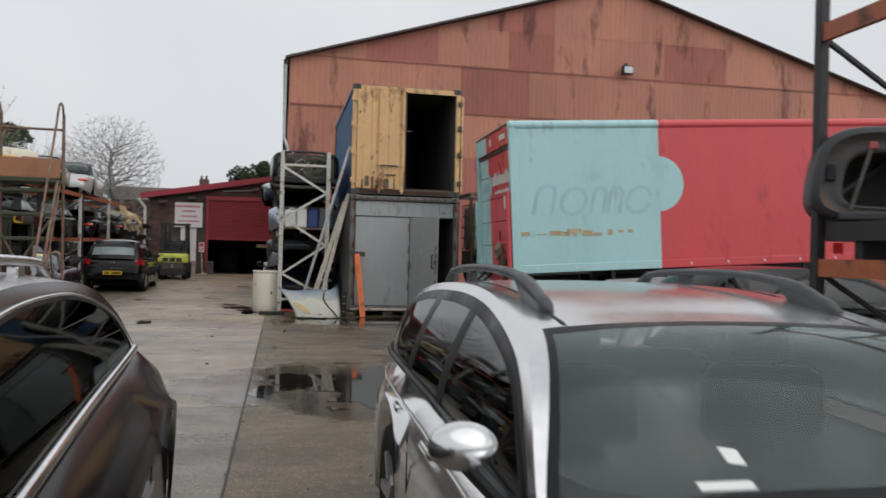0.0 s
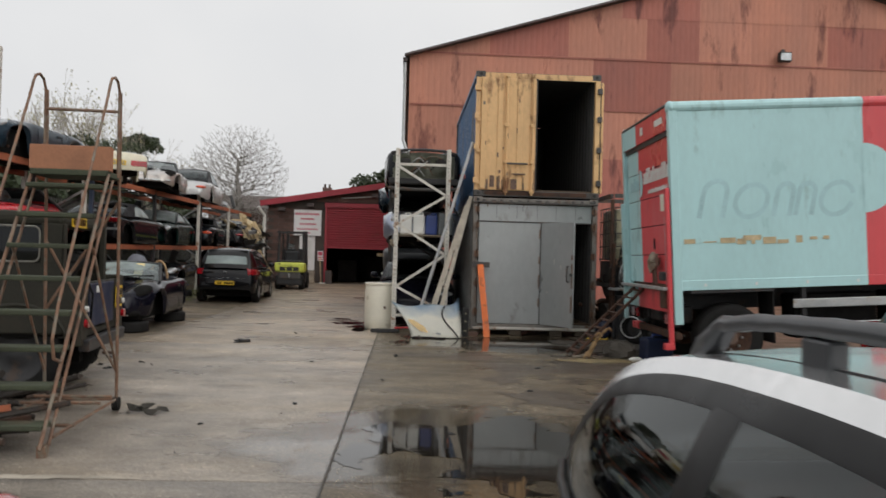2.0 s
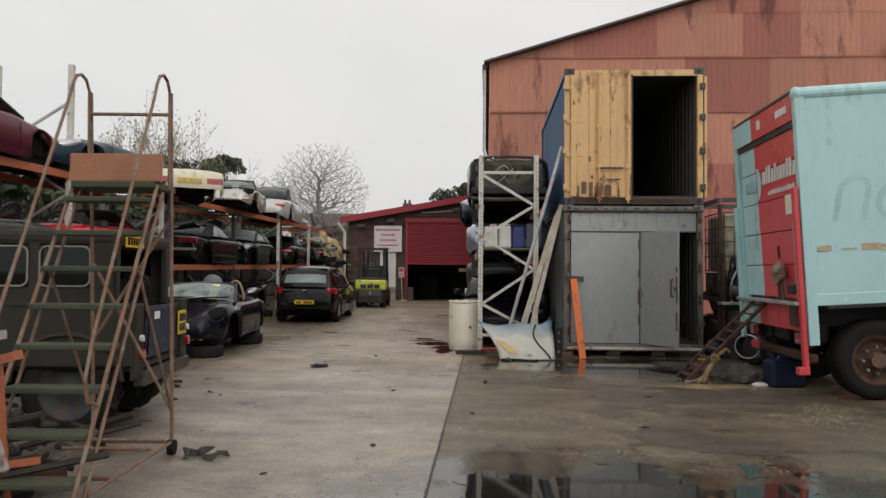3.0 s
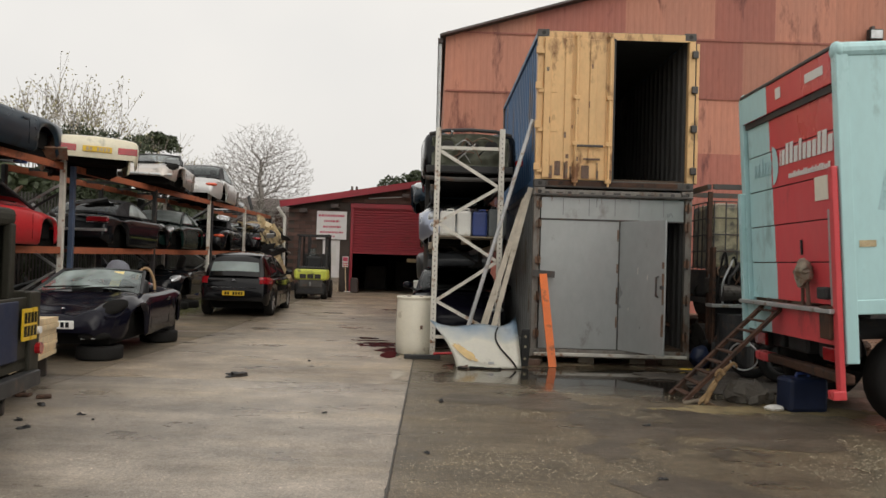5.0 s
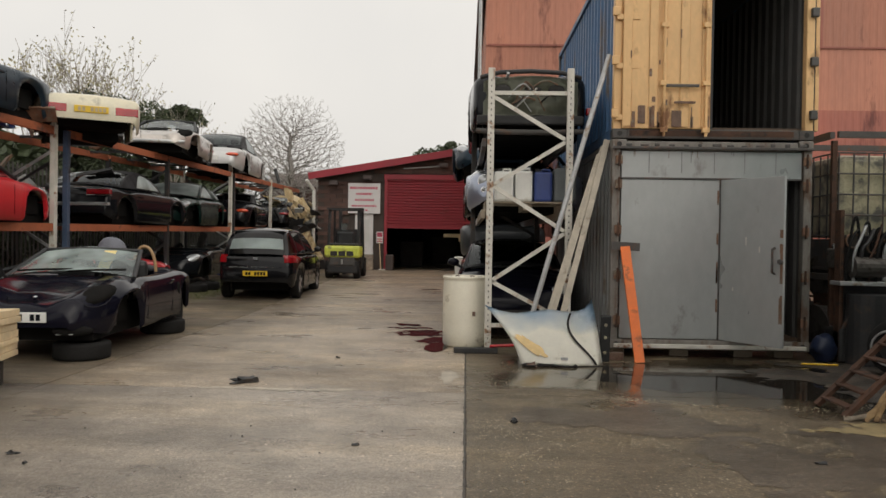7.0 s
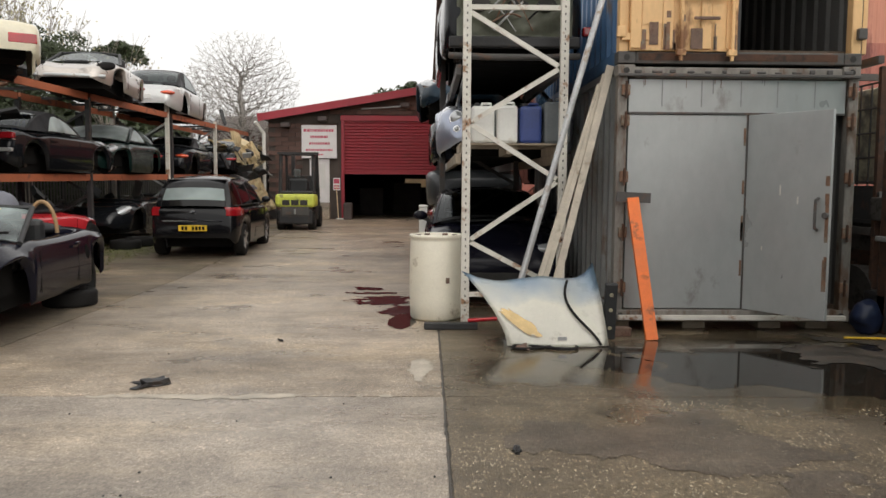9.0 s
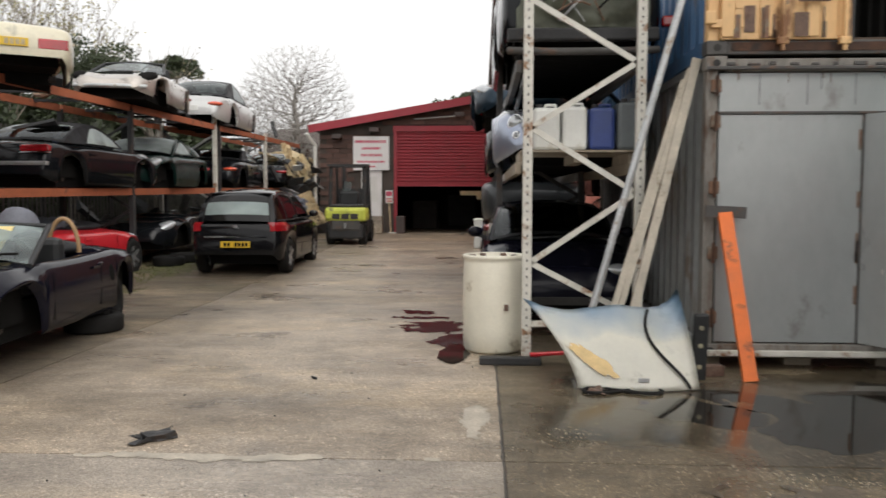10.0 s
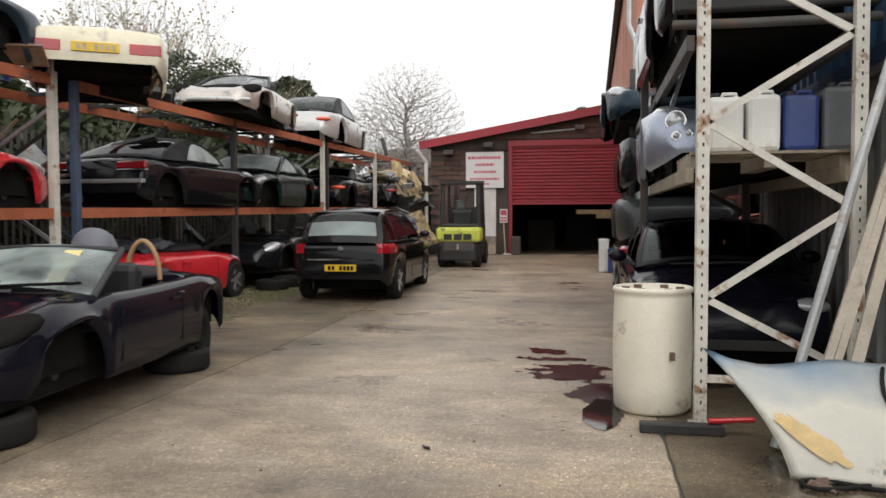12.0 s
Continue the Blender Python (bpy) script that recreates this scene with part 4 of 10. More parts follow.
def crown_tree(name, label, x, y, h, rx, base, n, seed, trunk=0.25, mat_="palebark", rmin=0.012, z=0.0):
    """Leafless tree: twigs reach for points of an uneven egg-shaped crown, limbs thicken downwards."""
    t = thing(name, label, "tree", pose(x, y, z))
    rng = np.random.default_rng(seed)
    pts = [np.array((0, 0, 0.0)), np.array((0.05, 0, base * 0.5)), np.array((0.0, 0.05, base * 0.8))]
    lead = 9
    for k in range(1, lead + 1):
        pts.append(np.array((rng.normal(0, 0.08), rng.normal(0, 0.08), base * 0.8 + (h * 0.72 - base * 0.8) * k / lead)))
    fixed = len(pts)
    q = rng.normal(0, 1, (n, 3))
    q /= np.linalg.norm(q, axis=1)[:, None]
    q *= (rng.random(n) ** 0.42)[:, None]
    lob = 1 + 0.10 * np.sin(q[:, 0] * 5 + seed) * np.cos(q[:, 1] * 4) + 0.06 * np.sin(q[:, 2] * 7)
    c = np.array((0, 0, (h + base) / 2))
    q = q * lob[:, None] * np.array((rx, rx, (h - base) / 2)) + c
    q[:, 0:2] *= (0.75 + 0.35 * np.clip((q[:, 2:3] - base) / (h - base), 0, 1) ** 0.5)
    root = np.array((0, 0, base * 0.8))
    order = np.argsort(np.linalg.norm(q - root, axis=1))
    P = np.zeros((fixed + n, 3))
    P[:fixed] = pts
    L = np.zeros(fixed + n)
    par = [-1] + list(range(fixed - 1)) + [0] * n
    for i in range(1, fixed):
        L[i] = L[i - 1] + 0.55 * np.linalg.norm(P[i] - P[i - 1])
    m = fixed
    for k in order:
        p = q[k]
        d = P[:m] - p
        up = np.maximum(0, d[:, 2])
        cost = np.linalg.norm(d, axis=1) + 0.32 * L[:m] + 0.9 * up
        cost[0] = 1e9
        j = int(np.argmin(cost))
        P[m], par[m], L[m] = p, j, L[j] + np.linalg.norm(p - P[j])
        m += 1
    load = np.ones(m)
    for i in range(m - 1, 0, -1):
        load[par[i]] += load[i]
    rad = np.maximum(rmin, trunk * (load / load[0]) ** 0.5)
    verts, faces = [], []
    for i in range(1, m):
        a, b = Vector(P[par[i]]), Vector(P[i])
        d = b - a
        if d.length < 1e-4:
            continue
        ra, rb = min(rad[par[i]], rad[i] * 1.5), rad[i]
        u = d.orthogonal().normalized()
        w = d.normalized().cross(u)
        mid = (a + b) / 2 + (u * rng.normal(0, 0.05) + w * rng.normal(0, 0.05)) * d.length + Vector((0, 0, -0.04 * d.length))
        k = len(verts)
        s = 5 if rb > 0.04 else 3
        for p, r in ((a, ra), (mid, (ra + rb) / 2), (b, rb)):
            verts += [p + u * r * math.cos(2 * math.pi * e / s) + w * r * math.sin(2 * math.pi * e / s) for e in range(s)]
        for g in (0, s):
            faces += [(k + g + e, k + g + (e + 1) % s, k + g + s + (e + 1) % s, k + g + s + e) for e in range(s)]
    me = bpy.data.meshes.new("trunk")
    me.from_pydata([tuple(v) for v in verts], [], faces)
    me.materials.append(M[mat_])
    new("trunk", me).parent = t


def clump(name, label, x, y, z, sx, sy, sz, n, seed, size=0.09, material="hedge", base=True):
    """A bush of many small leaves with an uneven outline."""
    t = thing(name, label, "bush", pose(x, y, z))
    rnd = random.Random(seed)
    lv, lf = [], []
    blobs = [(Vector((rnd.uniform(-0.75, 0.75) * sx, rnd.uniform(-0.7, 0.7) * sy, rnd.uniform(-0.6, 0.75) * sz)), rnd.uniform(0.3, 0.5)) for _ in range(16)]
    for i in range(n):
        c, r = rnd.choice(blobs)
        d = Vector((rnd.gauss(0, 1), rnd.gauss(0, 1), rnd.gauss(0, 1))).normalized() * rnd.uniform(0.65, 1.08) * r
        q = c + Vector((d.x * sx, d.y * sy, d.z * sz))
        a = Vector((rnd.gauss(0, 1), rnd.gauss(0, 1), rnd.gauss(0, 1))).normalized() * size * rnd.uniform(0.6, 1.3)
        b = a.orthogonal().normalized() * size * 0.6
        k = len(lv)
        lv += [q - a, q + b, q + a, q - b]
        lf.append((k, k + 1, k + 2, k + 3))
    me = bpy.data.meshes.new("leaves")
    me.from_pydata([tuple(v) for v in lv], [], lf)
    me.materials.append(M[material])
    ob = new("leaves", me)
    ob.parent = t
    ob["kind"] = "stuff"
    bm = bmesh.new()
    rod(bm, (0, 0, -z), (0, 0, -sz * 0.2), 0.12, 0.06)
    for c, r in blobs[:8]:
        rod(bm, (0, 0, -sz * 0.5), c, 0.05, 0.015, seg=5)
    part("branchwork", bm, M["bark"], t)


crown_tree("bare_tree", "tall leafless tree with a fine round crown", -11.3, 58, 10.6, 3.45, 1.4, 7000, 11, 0.30, rmin=0.009)
crown_tree("bare_tree", "smaller leafless tree behind the racks", -15.5, 62, 9.0, 3.0, 2.4, 1200, 5, 0.2)
crown_tree("bare_tree", "leafless tree beside the yard boundary", -17.5, 52, 8.2, 2.8, 2.2, 1100, 8, 0.2)
bare_tree("sapling", "thin tree with sparse pale winter leaves", -9.7, 29.8, 8.0, 0.5, 21, 0.08, 5, "bark", 650)
bare_tree("sapling", "thin tree with sparse pale winter leaves", -9.2, 32.5, 7.0, 0.5, 33, 0.06, 5, "bark", 200)
bare_tree("sapling", "thin tree with sparse pale winter leaves", -10.6, 27.2, 7.4, 0.5, 37, 0.06, 5, "bark", 350)
clump("ivy_bush", "dark evergreen ivy bush behind the rack", -9.3, 28.3, 3.9, 1.2, 1.3, 1.1, 11000, 3, 0.04)
for i in range(7):
    clump("hedge_bush", "dark dense hedge behind the palisade fence", -10.3, 12.5 + 4.4 * i, 1.6, 0.95, 2.9, 1.75, 5200, 40 + i, 0.10)
# Hedge mass added as a dark backdrop that blocks sky between the shelves
bm = bmesh.new()
rows = []
for j in range(41):
    rows.append([Vector((-10.25 - 0.25 * math.sin(j * 0.08) + 0.3 * noise.noise((0, y * 0.9, j * 0.12)) + 0.22 * noise.noise((0, y * 4.1, j * 0.45)) + 0.14 * noise.noise((5, y * 9.3, j * 1.1)), y, j / 40 * (3.75 + 0.3 * noise.noise((3, y * 0.6, 0))))) for y in np.linspace(10, 44, 420)])
grid_faces(bm, rows)
structure("hedge", bm, M["hedge"], "dark hedge mass added behind the fence to block the sky")
clump("conifer", "dark spreading conifer behind the racks", -15.3, 50, 7.7, 1.25, 1.1, 0.6, 2600, 6, 0.09)
clump("round_tree", "dark green rounded evergreen behind the workshop", -1.9, 66, 6.3, 2.0, 1.8, 2.1, 7000, 7, 0.14)
clump("ivy_bush", "dark hedge along the boundary", -11.5, 33, 1.8, 1.2, 6, 1.8, 7000, 9, 0.09)


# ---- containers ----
# Dark inner skin, added to put the open box's inside shade into a colour
M["lining"] = mat("container_inner_shade", (0.075, 0.073, 0.07), 0.7, dirt=0.2, dirtcol=(0.06, 0.04, 0.03))
def container(name, label, z, H, side_mat, front):
    """A 20 ft box with its doors toward -y; origin at the front left foot."""
    c = thing(name, label, "container", pose(1.775, 17.78, z))
    W, L = 2.44, 6.06
    P = 0.10
    fm = M["frame_worn"] if front == "grey" else M["frame_dark"]
    fp = M["yellow"] if front == "yellow" else fm
    part("corner_post", bx(0, P, 0.0, 0.12, 0.1, H - 0.1, 0.012), fp, c)
    part("corner_post", bx(W - P, W, 0.0, 0.12, 0.1, H - 0.1, 0.012), fp, c)
    for x in (0, W - P):
        part("corner_post", bx(x, x + P, L - 0.12, L, 0.1, H - 0.1, 0.012), fm, c)
    for y in (0.0, L - 0.14):
        for x in (-0.008, W - 0.17):
            for zz in (0.0, H - 0.12):
                cc = part("corner_casting", bx(x, x + 0.178, y - 0.008, y + 0.15, zz, zz + 0.12, 0.01), fm, c)
                part("casting_hole", rod(bmesh.new(), (x + 0.089, y - 0.012, zz + 0.06), (x + 0.089, y + 0.0, zz + 0.06), 0.032), M["dark"], cc)
    part("top_rail", bx(0.17, W - 0.17, 0.01, 0.11, H - 0.13, H - 0.02, 0.01), fm, c)
    part("sill", bx(0.17, W - 0.17, -0.005, 0.12, 0.0, 0.12, 0.01), fm, c)
    for x in (0.0, W - 0.06):
        part("side_rail", bx(x, x + 0.06, 0.15, L - 0.14, H - 0.08, H, 0.008), side_mat, c)
        part("side_rail", bx(x, x + 0.06, 0.15, L - 0.14, 0.0, 0.14, 0.008), side_mat, c)
    part("side_wall", corrugated(bmesh.new(), (0.03, 0.12, 0.14), (0, 1, 0), (0, 0, 1), L - 0.24, H - 0.22, 0.28, 0.036, (1, 0, 0)), side_mat, c)
    part("side_wall", corrugated(bmesh.new(), (W - 0.03, 0.12, 0.14), (0, 1, 0), (0, 0, 1), L - 0.24, H - 0.22, 0.28, 0.036, (-1, 0, 0)), side_mat, c)
    part("end_wall", corrugated(bmesh.new(), (0.1, L - 0.06, 0.14), (1, 0, 0), (0, 0, 1), W - 0.2, H - 0.22, 0.28, 0.036, (0, -1, 0)), side_mat, c)
    for x0_, x1_ in ((0.072, 0.078), (W - 0.078, W - 0.072)):
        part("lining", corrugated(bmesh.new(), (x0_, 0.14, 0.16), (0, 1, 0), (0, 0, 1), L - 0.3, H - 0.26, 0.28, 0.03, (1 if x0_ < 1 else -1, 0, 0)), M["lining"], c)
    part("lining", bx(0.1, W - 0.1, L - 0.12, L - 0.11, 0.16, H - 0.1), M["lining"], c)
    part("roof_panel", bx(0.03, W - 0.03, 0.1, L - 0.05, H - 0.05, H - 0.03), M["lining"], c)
    part("floor_panel", bx(0.04, W - 0.04, 0.12, L - 0.07, 0.12, 0.16), M["ctfloor"], c)
    return c, W, H


def lock_rod(parent, x, y, z0, z1, m):
    r = part("lock_rod", rod(bmesh.new(), (x, y, z0), (x, y, z1), 0.019), m, parent)
    for zz in (z0 + 0.05, z0 + 0.62, (z0 + z1) / 2 + 0.15, z1 - 0.06):
        part("rod_bracket", bx(x - 0.045, x + 0.045, y - 0.022, y + 0.035, zz, zz + 0.06, 0.006), m, r)
    return r


c1, W, H1 = container("container", "grey shipping container with plain grey steel doors on the ground", 0.10, 2.59, M["ctgrey"], "grey")
# grey panel doors fitted inside the frame of the lower box
part("header_panel", bx(0.12, W - 0.12, 0.03, 0.06, 2.12, 2.45), M["doorgrey"], c1, "pale grey header panel")
for i, x in enumerate((0.45, 0.85, 1.25, 1.62, 2.0)):
    part("stain_streak", bx(x, x + 0.012, 0.028, 0.031, 2.18, 2.44), M["ctgrey"], c1)
dl = part("door", bx(0.12, 1.34, 0.035, 0.075, 0.13, 2.10, 0.006), M["doorgrey"], c1, "closed grey steel door")
part("door_edge", bx(1.325, 1.34, 0.028, 0.034, 0.13, 2.10), M["frame_dark"], dl)
dr = part("door", bx(-0.90, 0.0, -0.02, 0.02, 0.13, 2.10, 0.006), M["doorgrey"], c1, "ajar grey steel door with handle")
dr.matrix_basis = pose(1.36, 0.045, 0, 0, 0, -58) @ Matrix.Translation((0.90, 0, 0))
hd = bmesh.new()
tube(hd, [(-0.11, -0.025, 0.98), (-0.11, -0.07, 1.0), (-0.11, -0.07, 1.26), (-0.11, -0.025, 1.28)], 0.014)
part("handle", hd, M["frame_dark"], dr)
part("lock_knob", rod(bmesh.new(), (-0.03, -0.05, 1.12), (-0.03, -0.015, 1.12), 0.03), M["frame_dark"], dr)
for zz in (0.30, 0.86, 1.42, 1.98, 2.28):
    for x in (0.035, W - 0.12):
        lug = part("hinge_lug", bx(x, x + 0.085, -0.04, 0.0, zz, zz + 0.11, 0.01), M["rust_pale"], c1, "rusty hinge lug")
        part("hinge_pin", rod(bmesh.new(), (x + 0.042, -0.05, zz - 0.03), (x + 0.042, -0.05, zz + 0.14), 0.014), M["rust_dark"], lug)
# drip bar, bolts and rust runs along the head of the lower box
part("drip_bar", bx(0.0, W, -0.045, -0.012, 2.47, 2.50, 0.006), M["frame_dark"], c1)
rb = random.Random(61)
for k in range(13):
    x = 0.16 + k * 0.176
    part("rail_bolt", bx(x, x + rb.uniform(0.03, 0.12), -0.03, -0.01, 2.505, 2.52 + rb.uniform(0.0, 0.03), 0.008), M["frame_dark"], c1)
for k in range(9):
    x = rb.uniform(0.14, W - 0.16)
    ln = rb.uniform(0.03, 0.16)
    part("rust_run", bx(x, x + rb.uniform(0.004, 0.012), 0.0262, 0.0292, 2.45 - ln, 2.45), M["rust_pale" if k % 3 else "ctgrey"], c1)
part("header_seam", bx(0.12, W - 0.12, 0.022, 0.03, 2.105, 2.125), M["frame_dark"], c1)
for k in range(6):
    z = rb.uniform(0.2, 1.9)
    part("rust_bloom", bx(1.30, 1.322, 0.0315, 0.0345, z, z + rb.uniform(0.04, 0.2), 0.001), M["rust_pale"], dl)
for k in range(7):
    z = rb.uniform(0.15, 1.9)
    part("rust_bloom", bx(-0.03 - rb.uniform(0, 0.02), -0.004, -0.0235, -0.0205, z, z + rb.uniform(0.05, 0.3), 0.001), M["rust_pale"], dr)
for x, z, h in ((-0.52, 1.30, 0.10), (-0.33, 1.22, 0.07), (-0.70, 0.75, 0.04)):
    part("scuff_mark", bx(x, x + 0.015, -0.0235, -0.0205, z, z + h, 0.001), M["white"], dr)
part("threshold", bx(0.05, W - 0.05, -0.06, -0.006, 0.02, 0.07, 0.008), M["white"], c1, "worn white threshold strip")
# Dark sheet added inside as the shade behind the ajar door
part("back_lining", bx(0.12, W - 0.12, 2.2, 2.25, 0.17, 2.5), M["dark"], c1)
for x in (0.1, 0.9, 1.7, 2.2):
    solid("sleeper", bx(-0.12, 0.12, 0, 0.25, 0, 0.1, 0.01), M["oldwood"], "grey wooden sleeper under the container", "sleeper", pose(1.775 + x, 17.95, 0), "sleepers")
for x in (0.1, 2.2):
    solid("sleeper", bx(-0.12, 0.12, 0, 0.25, 0, 0.1, 0.01), M["oldwood"], "grey wooden sleeper under the container", "sleeper", pose(1.775 + x, 23.4, 0), "sleepers")

c2, W, H2 = container("container", "blue shipping container with open yellow doors stacked on another", 2.70, 2.44, M["blue"], "yellow")
part("header", bx(0.1, W - 0.1, -0.004, 0.009, H2 - 0.14, H2 - 0.03), M["yellow"], c2)
d = part("door", bx(0.10, 1.19, -0.03, 0.012, 0.12, H2 - 0.14, 0.008), M["yellow"], c2, "closed yellow container door with rust stains")
for x in (0.10, 0.42, 0.80, 1.06):
    part("door_rib", bx(x, x + 0.11, -0.045, -0.031, 0.14, H2 - 0.17, 0.01), M["yellow"], d)
for x in (0.60, 1.11):
    lock_rod(d, x, -0.075, 0.02, H2 - 0.06, M["yellow"])
part("lock_handle", bx(0.62, 1.02, -0.10, -0.075, 0.62, 0.655, 0.006), M["frame_dark"], d)
part("lock_handle", bx(0.72, 0.98, -0.09, -0.07, 0.42, 0.45, 0.006), M["rust"], d)
part("plate_patch", bx(0.22, 0.44, -0.036, -0.032, 0.38, 0.62), M["yellow"], d)
part("rust_patch", bx(0.29, 0.38, -0.040, -0.037, 0.18, 0.40), M["rust"], d)
part("rust_patch", bx(0.70, 0.82, -0.050, -0.046, 0.14, 0.34), M["rust"], d)
part("door_seal", bx(1.165, 1.20, -0.036, 0.02, 0.12, H2 - 0.13), M["black"], d)
for zz in (0.22, 0.85, 1.45, 2.05):
    part("hinge_strap", bx(0.02, 0.30, -0.040, -0.0315, zz, zz + 0.07, 0.006), M["yellow"], d)
ry = random.Random(8)
for k in range(22):
    x = ry.choice((0.11, 0.21, 0.43, 0.54, 0.61, 0.81, 0.92, 1.12)) + ry.uniform(-0.02, 0.03)
    low = ry.random() < 0.75
    z = 0.13 if low else ry.uniform(0.4, 2.1)
    part("rust_run", bx(x, x + ry.uniform(0.01, 0.045), -0.0492, -0.0462, z, z + ry.uniform(0.05, 0.30 if low else 0.14), 0.001), M["rust_pale"], d)
part("sill_rust", bx(0.2, 2.2, -0.012, -0.006, 0.03, 0.10), M["rust_dark"], c2)
d2 = part("door", bx(W + 0.03, W + 0.08, 0.05, 1.19, 0.12, H2 - 0.14, 0.008), M["yellow"], c2, "yellow door swung right back along the side")
part("door_seal", bx(W + 0.02, W + 0.029, 0.05, 1.19, 0.12, H2 - 0.14), M["black"], d2)
for zz in (0.25, 0.9, 1.5, 2.05):
    part("hinge_lug", bx(W - 0.06, W + 0.03, -0.06, 0.0, zz, zz + 0.11, 0.01), M["frame_dark"], c2)
    part("hinge_lug", bx(-0.03, 0.06, -0.05, 0.0, zz, zz + 0.11, 0.01), M["yellow"], c2)


# orange steel beam propped at the doors
ob_ = thing("steel_beam", "scuffed orange steel beam with end plate propped on container", "beam")
part("web", bar(bmesh.new(), (2.05, 17.30, 0.0), (1.93, 17.70, 1.36), 0.115, 0.05, (0, 1, 0)), M["orange_new"], ob_)
part("end_plate", bar(bmesh.new(), (1.77, 17.70, 1.375), (2.11, 17.70, 1.36), 0.03, 0.10, (0, 0, 1)), M["frame_dark"], ob_)
solid("brick_block", bx(-0.11, 0.11, -0.05, 0.05, 0, 0.09, 0.008), M["rust"], "loose red brick on the wet concrete", "brick", pose(1.78, 17.5, 0, 0, 0, 12))


# ---- right-hand rack ----
def upright_frame(parent, x0, x1, y, h, m, nodes, w=0.085, slots=True, base=0.0):
    for x in (x0, x1):
        p = part("post", bx(x - w / 2, x + w / 2, y - 0.04, y + 0.04, base, h, 0.006), m, parent)
        part("foot_plate", bx(x - 0.075, x + 0.075, y - 0.07, y + 0.07, base, base + 0.012), m, p)
        if slots:
            bm = bmesh.new()
            z = 0.15
            while z < h - 0.1:
                box(bm, x - 0.006, x + 0.006, y - 0.0425, y - 0.0405, z, z + 0.024)
                z += 0.075
            part("slotting", bm, M["dark"], p)["kind"] = "stuff"
    side = 0
    xs = (x0 + 0.03, x1 - 0.03)
    for a, b in zip(nodes, nodes[1:]):
        part("brace", bar(bmesh.new(), (xs[side], y + 0.01, a), (xs[1 - side], y + 0.01, b), 0.05, 0.03, (0, 1, 0)), m, parent)
        side = 1 - side


rk = thing("pallet_rack", "white-painted steel pallet rack with slotted uprights and braces", "rack")
upright_frame(rk, 0.28, 1.29, 18.12, 3.62, M["white"], [3.26, 2.70, 2.12, 1.53, 0.89, 0.40])
part("tie_bar", bx(0.30, 1.27, 18.10, 18.14, 3.28, 3.33), M["white"], rk)
part("tie_bar", bx(0.30, 1.27, 18.10, 18.14, 0.30, 0.35), M["white"], rk)
upright_frame(rk, 0.10, 1.20, 21.6, 3.7, M["frame_dark"], [3.3, 2.7, 2.1, 1.5, 0.9, 0.4], slots=False)
for x, dz in ((0.20, 0.0), (1.25, 0.0)):
    for z in (1.70, 2.62):
        part("beam", bx(x - 0.03, x + 0.03, 18.16, 21.56, z, z + 0.11, 0.008), M["oldwood" if z < 2 else "frame_dark"], rk)
part("back_brace", bar(bmesh.new(), (0.15, 21.0, 2.0), (0.50, 18.3, 3.6), 0.035, 0.03), M["galv"], rk)
upright_frame(rk, 0.12, 1.20, 24.9, 3.7, M["frame_dark"], [3.3, 2.7, 2.1, 1.5, 0.9, 0.4], slots=False, base=ground_z(24.9))
upright_frame(rk, 0.12, 1.20, 28.4, 3.7, M["frame_dark"], [3.3, 2.7, 2.1, 1.5, 0.9, 0.4], slots=False, base=ground_z(28.4))
for x in (0.20, 1.15):
    for z in (1.70, 2.72):
        part("beam", bx(x - 0.03, x + 0.03, 21.64, 24.86, z, z + 0.11, 0.008), M["galv"], rk)
        part("beam", bx(x - 0.03, x + 0.03, 24.94, 28.36, z, z + 0.11, 0.008), M["galv"], rk)

pal = thing("pallet", "weathered wooden pallet on the rack", "pallet", pose(0.78, 18.75, 1.81))
for x in (-0.5, 0.0, 0.5):
    part("block", bx(x - 0.06, x + 0.06, -0.45, 0.45, 0, 0.09), M["oldwood"], pal)
for y in (-0.45, -0.22, 0.0, 0.22, 0.45):
    part("board", bx(-0.56, 0.56, y - 0.05, y + 0.05, 0.094, 0.115), M["oldwood"], pal)


def jug(x, y, z, w, h, m, label):
    j = thing("jerrycan", label, "jerrycan", pose(x, y, z), "jerrycans on the rack")
    bm = bx(-w / 2, w / 2, -0.15, 0.15, 0, h, 0.035)
    part("body", bm, M[m], j, smooth=False)
    part("cap", rod(bmesh.new(), (-w * 0.25, -0.05, h), (-w * 0.25, -0.05, h + 0.035), 0.03), M["black"], j)
    hb = bmesh.new()
    tube(hb, [(-0.02, 0, h - 0.01), (0.0, 0, h + 0.035), (w * 0.35, 0, h + 0.035), (w * 0.38, 0, h - 0.01)], 0.013)
    part("handle", hb, M[m], j)


for x, w, h, m, lb in ((0.47, 0.25, 0.40, "jug_white", "off-white plastic jerrycan on the pallet"), (0.73, 0.23, 0.41, "jug_white", "clean white plastic jerrycan on the pallet"),
                       (0.985, 0.24, 0.40, "jug_blue", "dark blue plastic jerrycan on the pallet"), (1.27, 0.29, 0.45, "jug_grey", "grey plastic jerrycan on the pallet")):
    jug(x, 18.5, 1.926, w, h, m, lb)


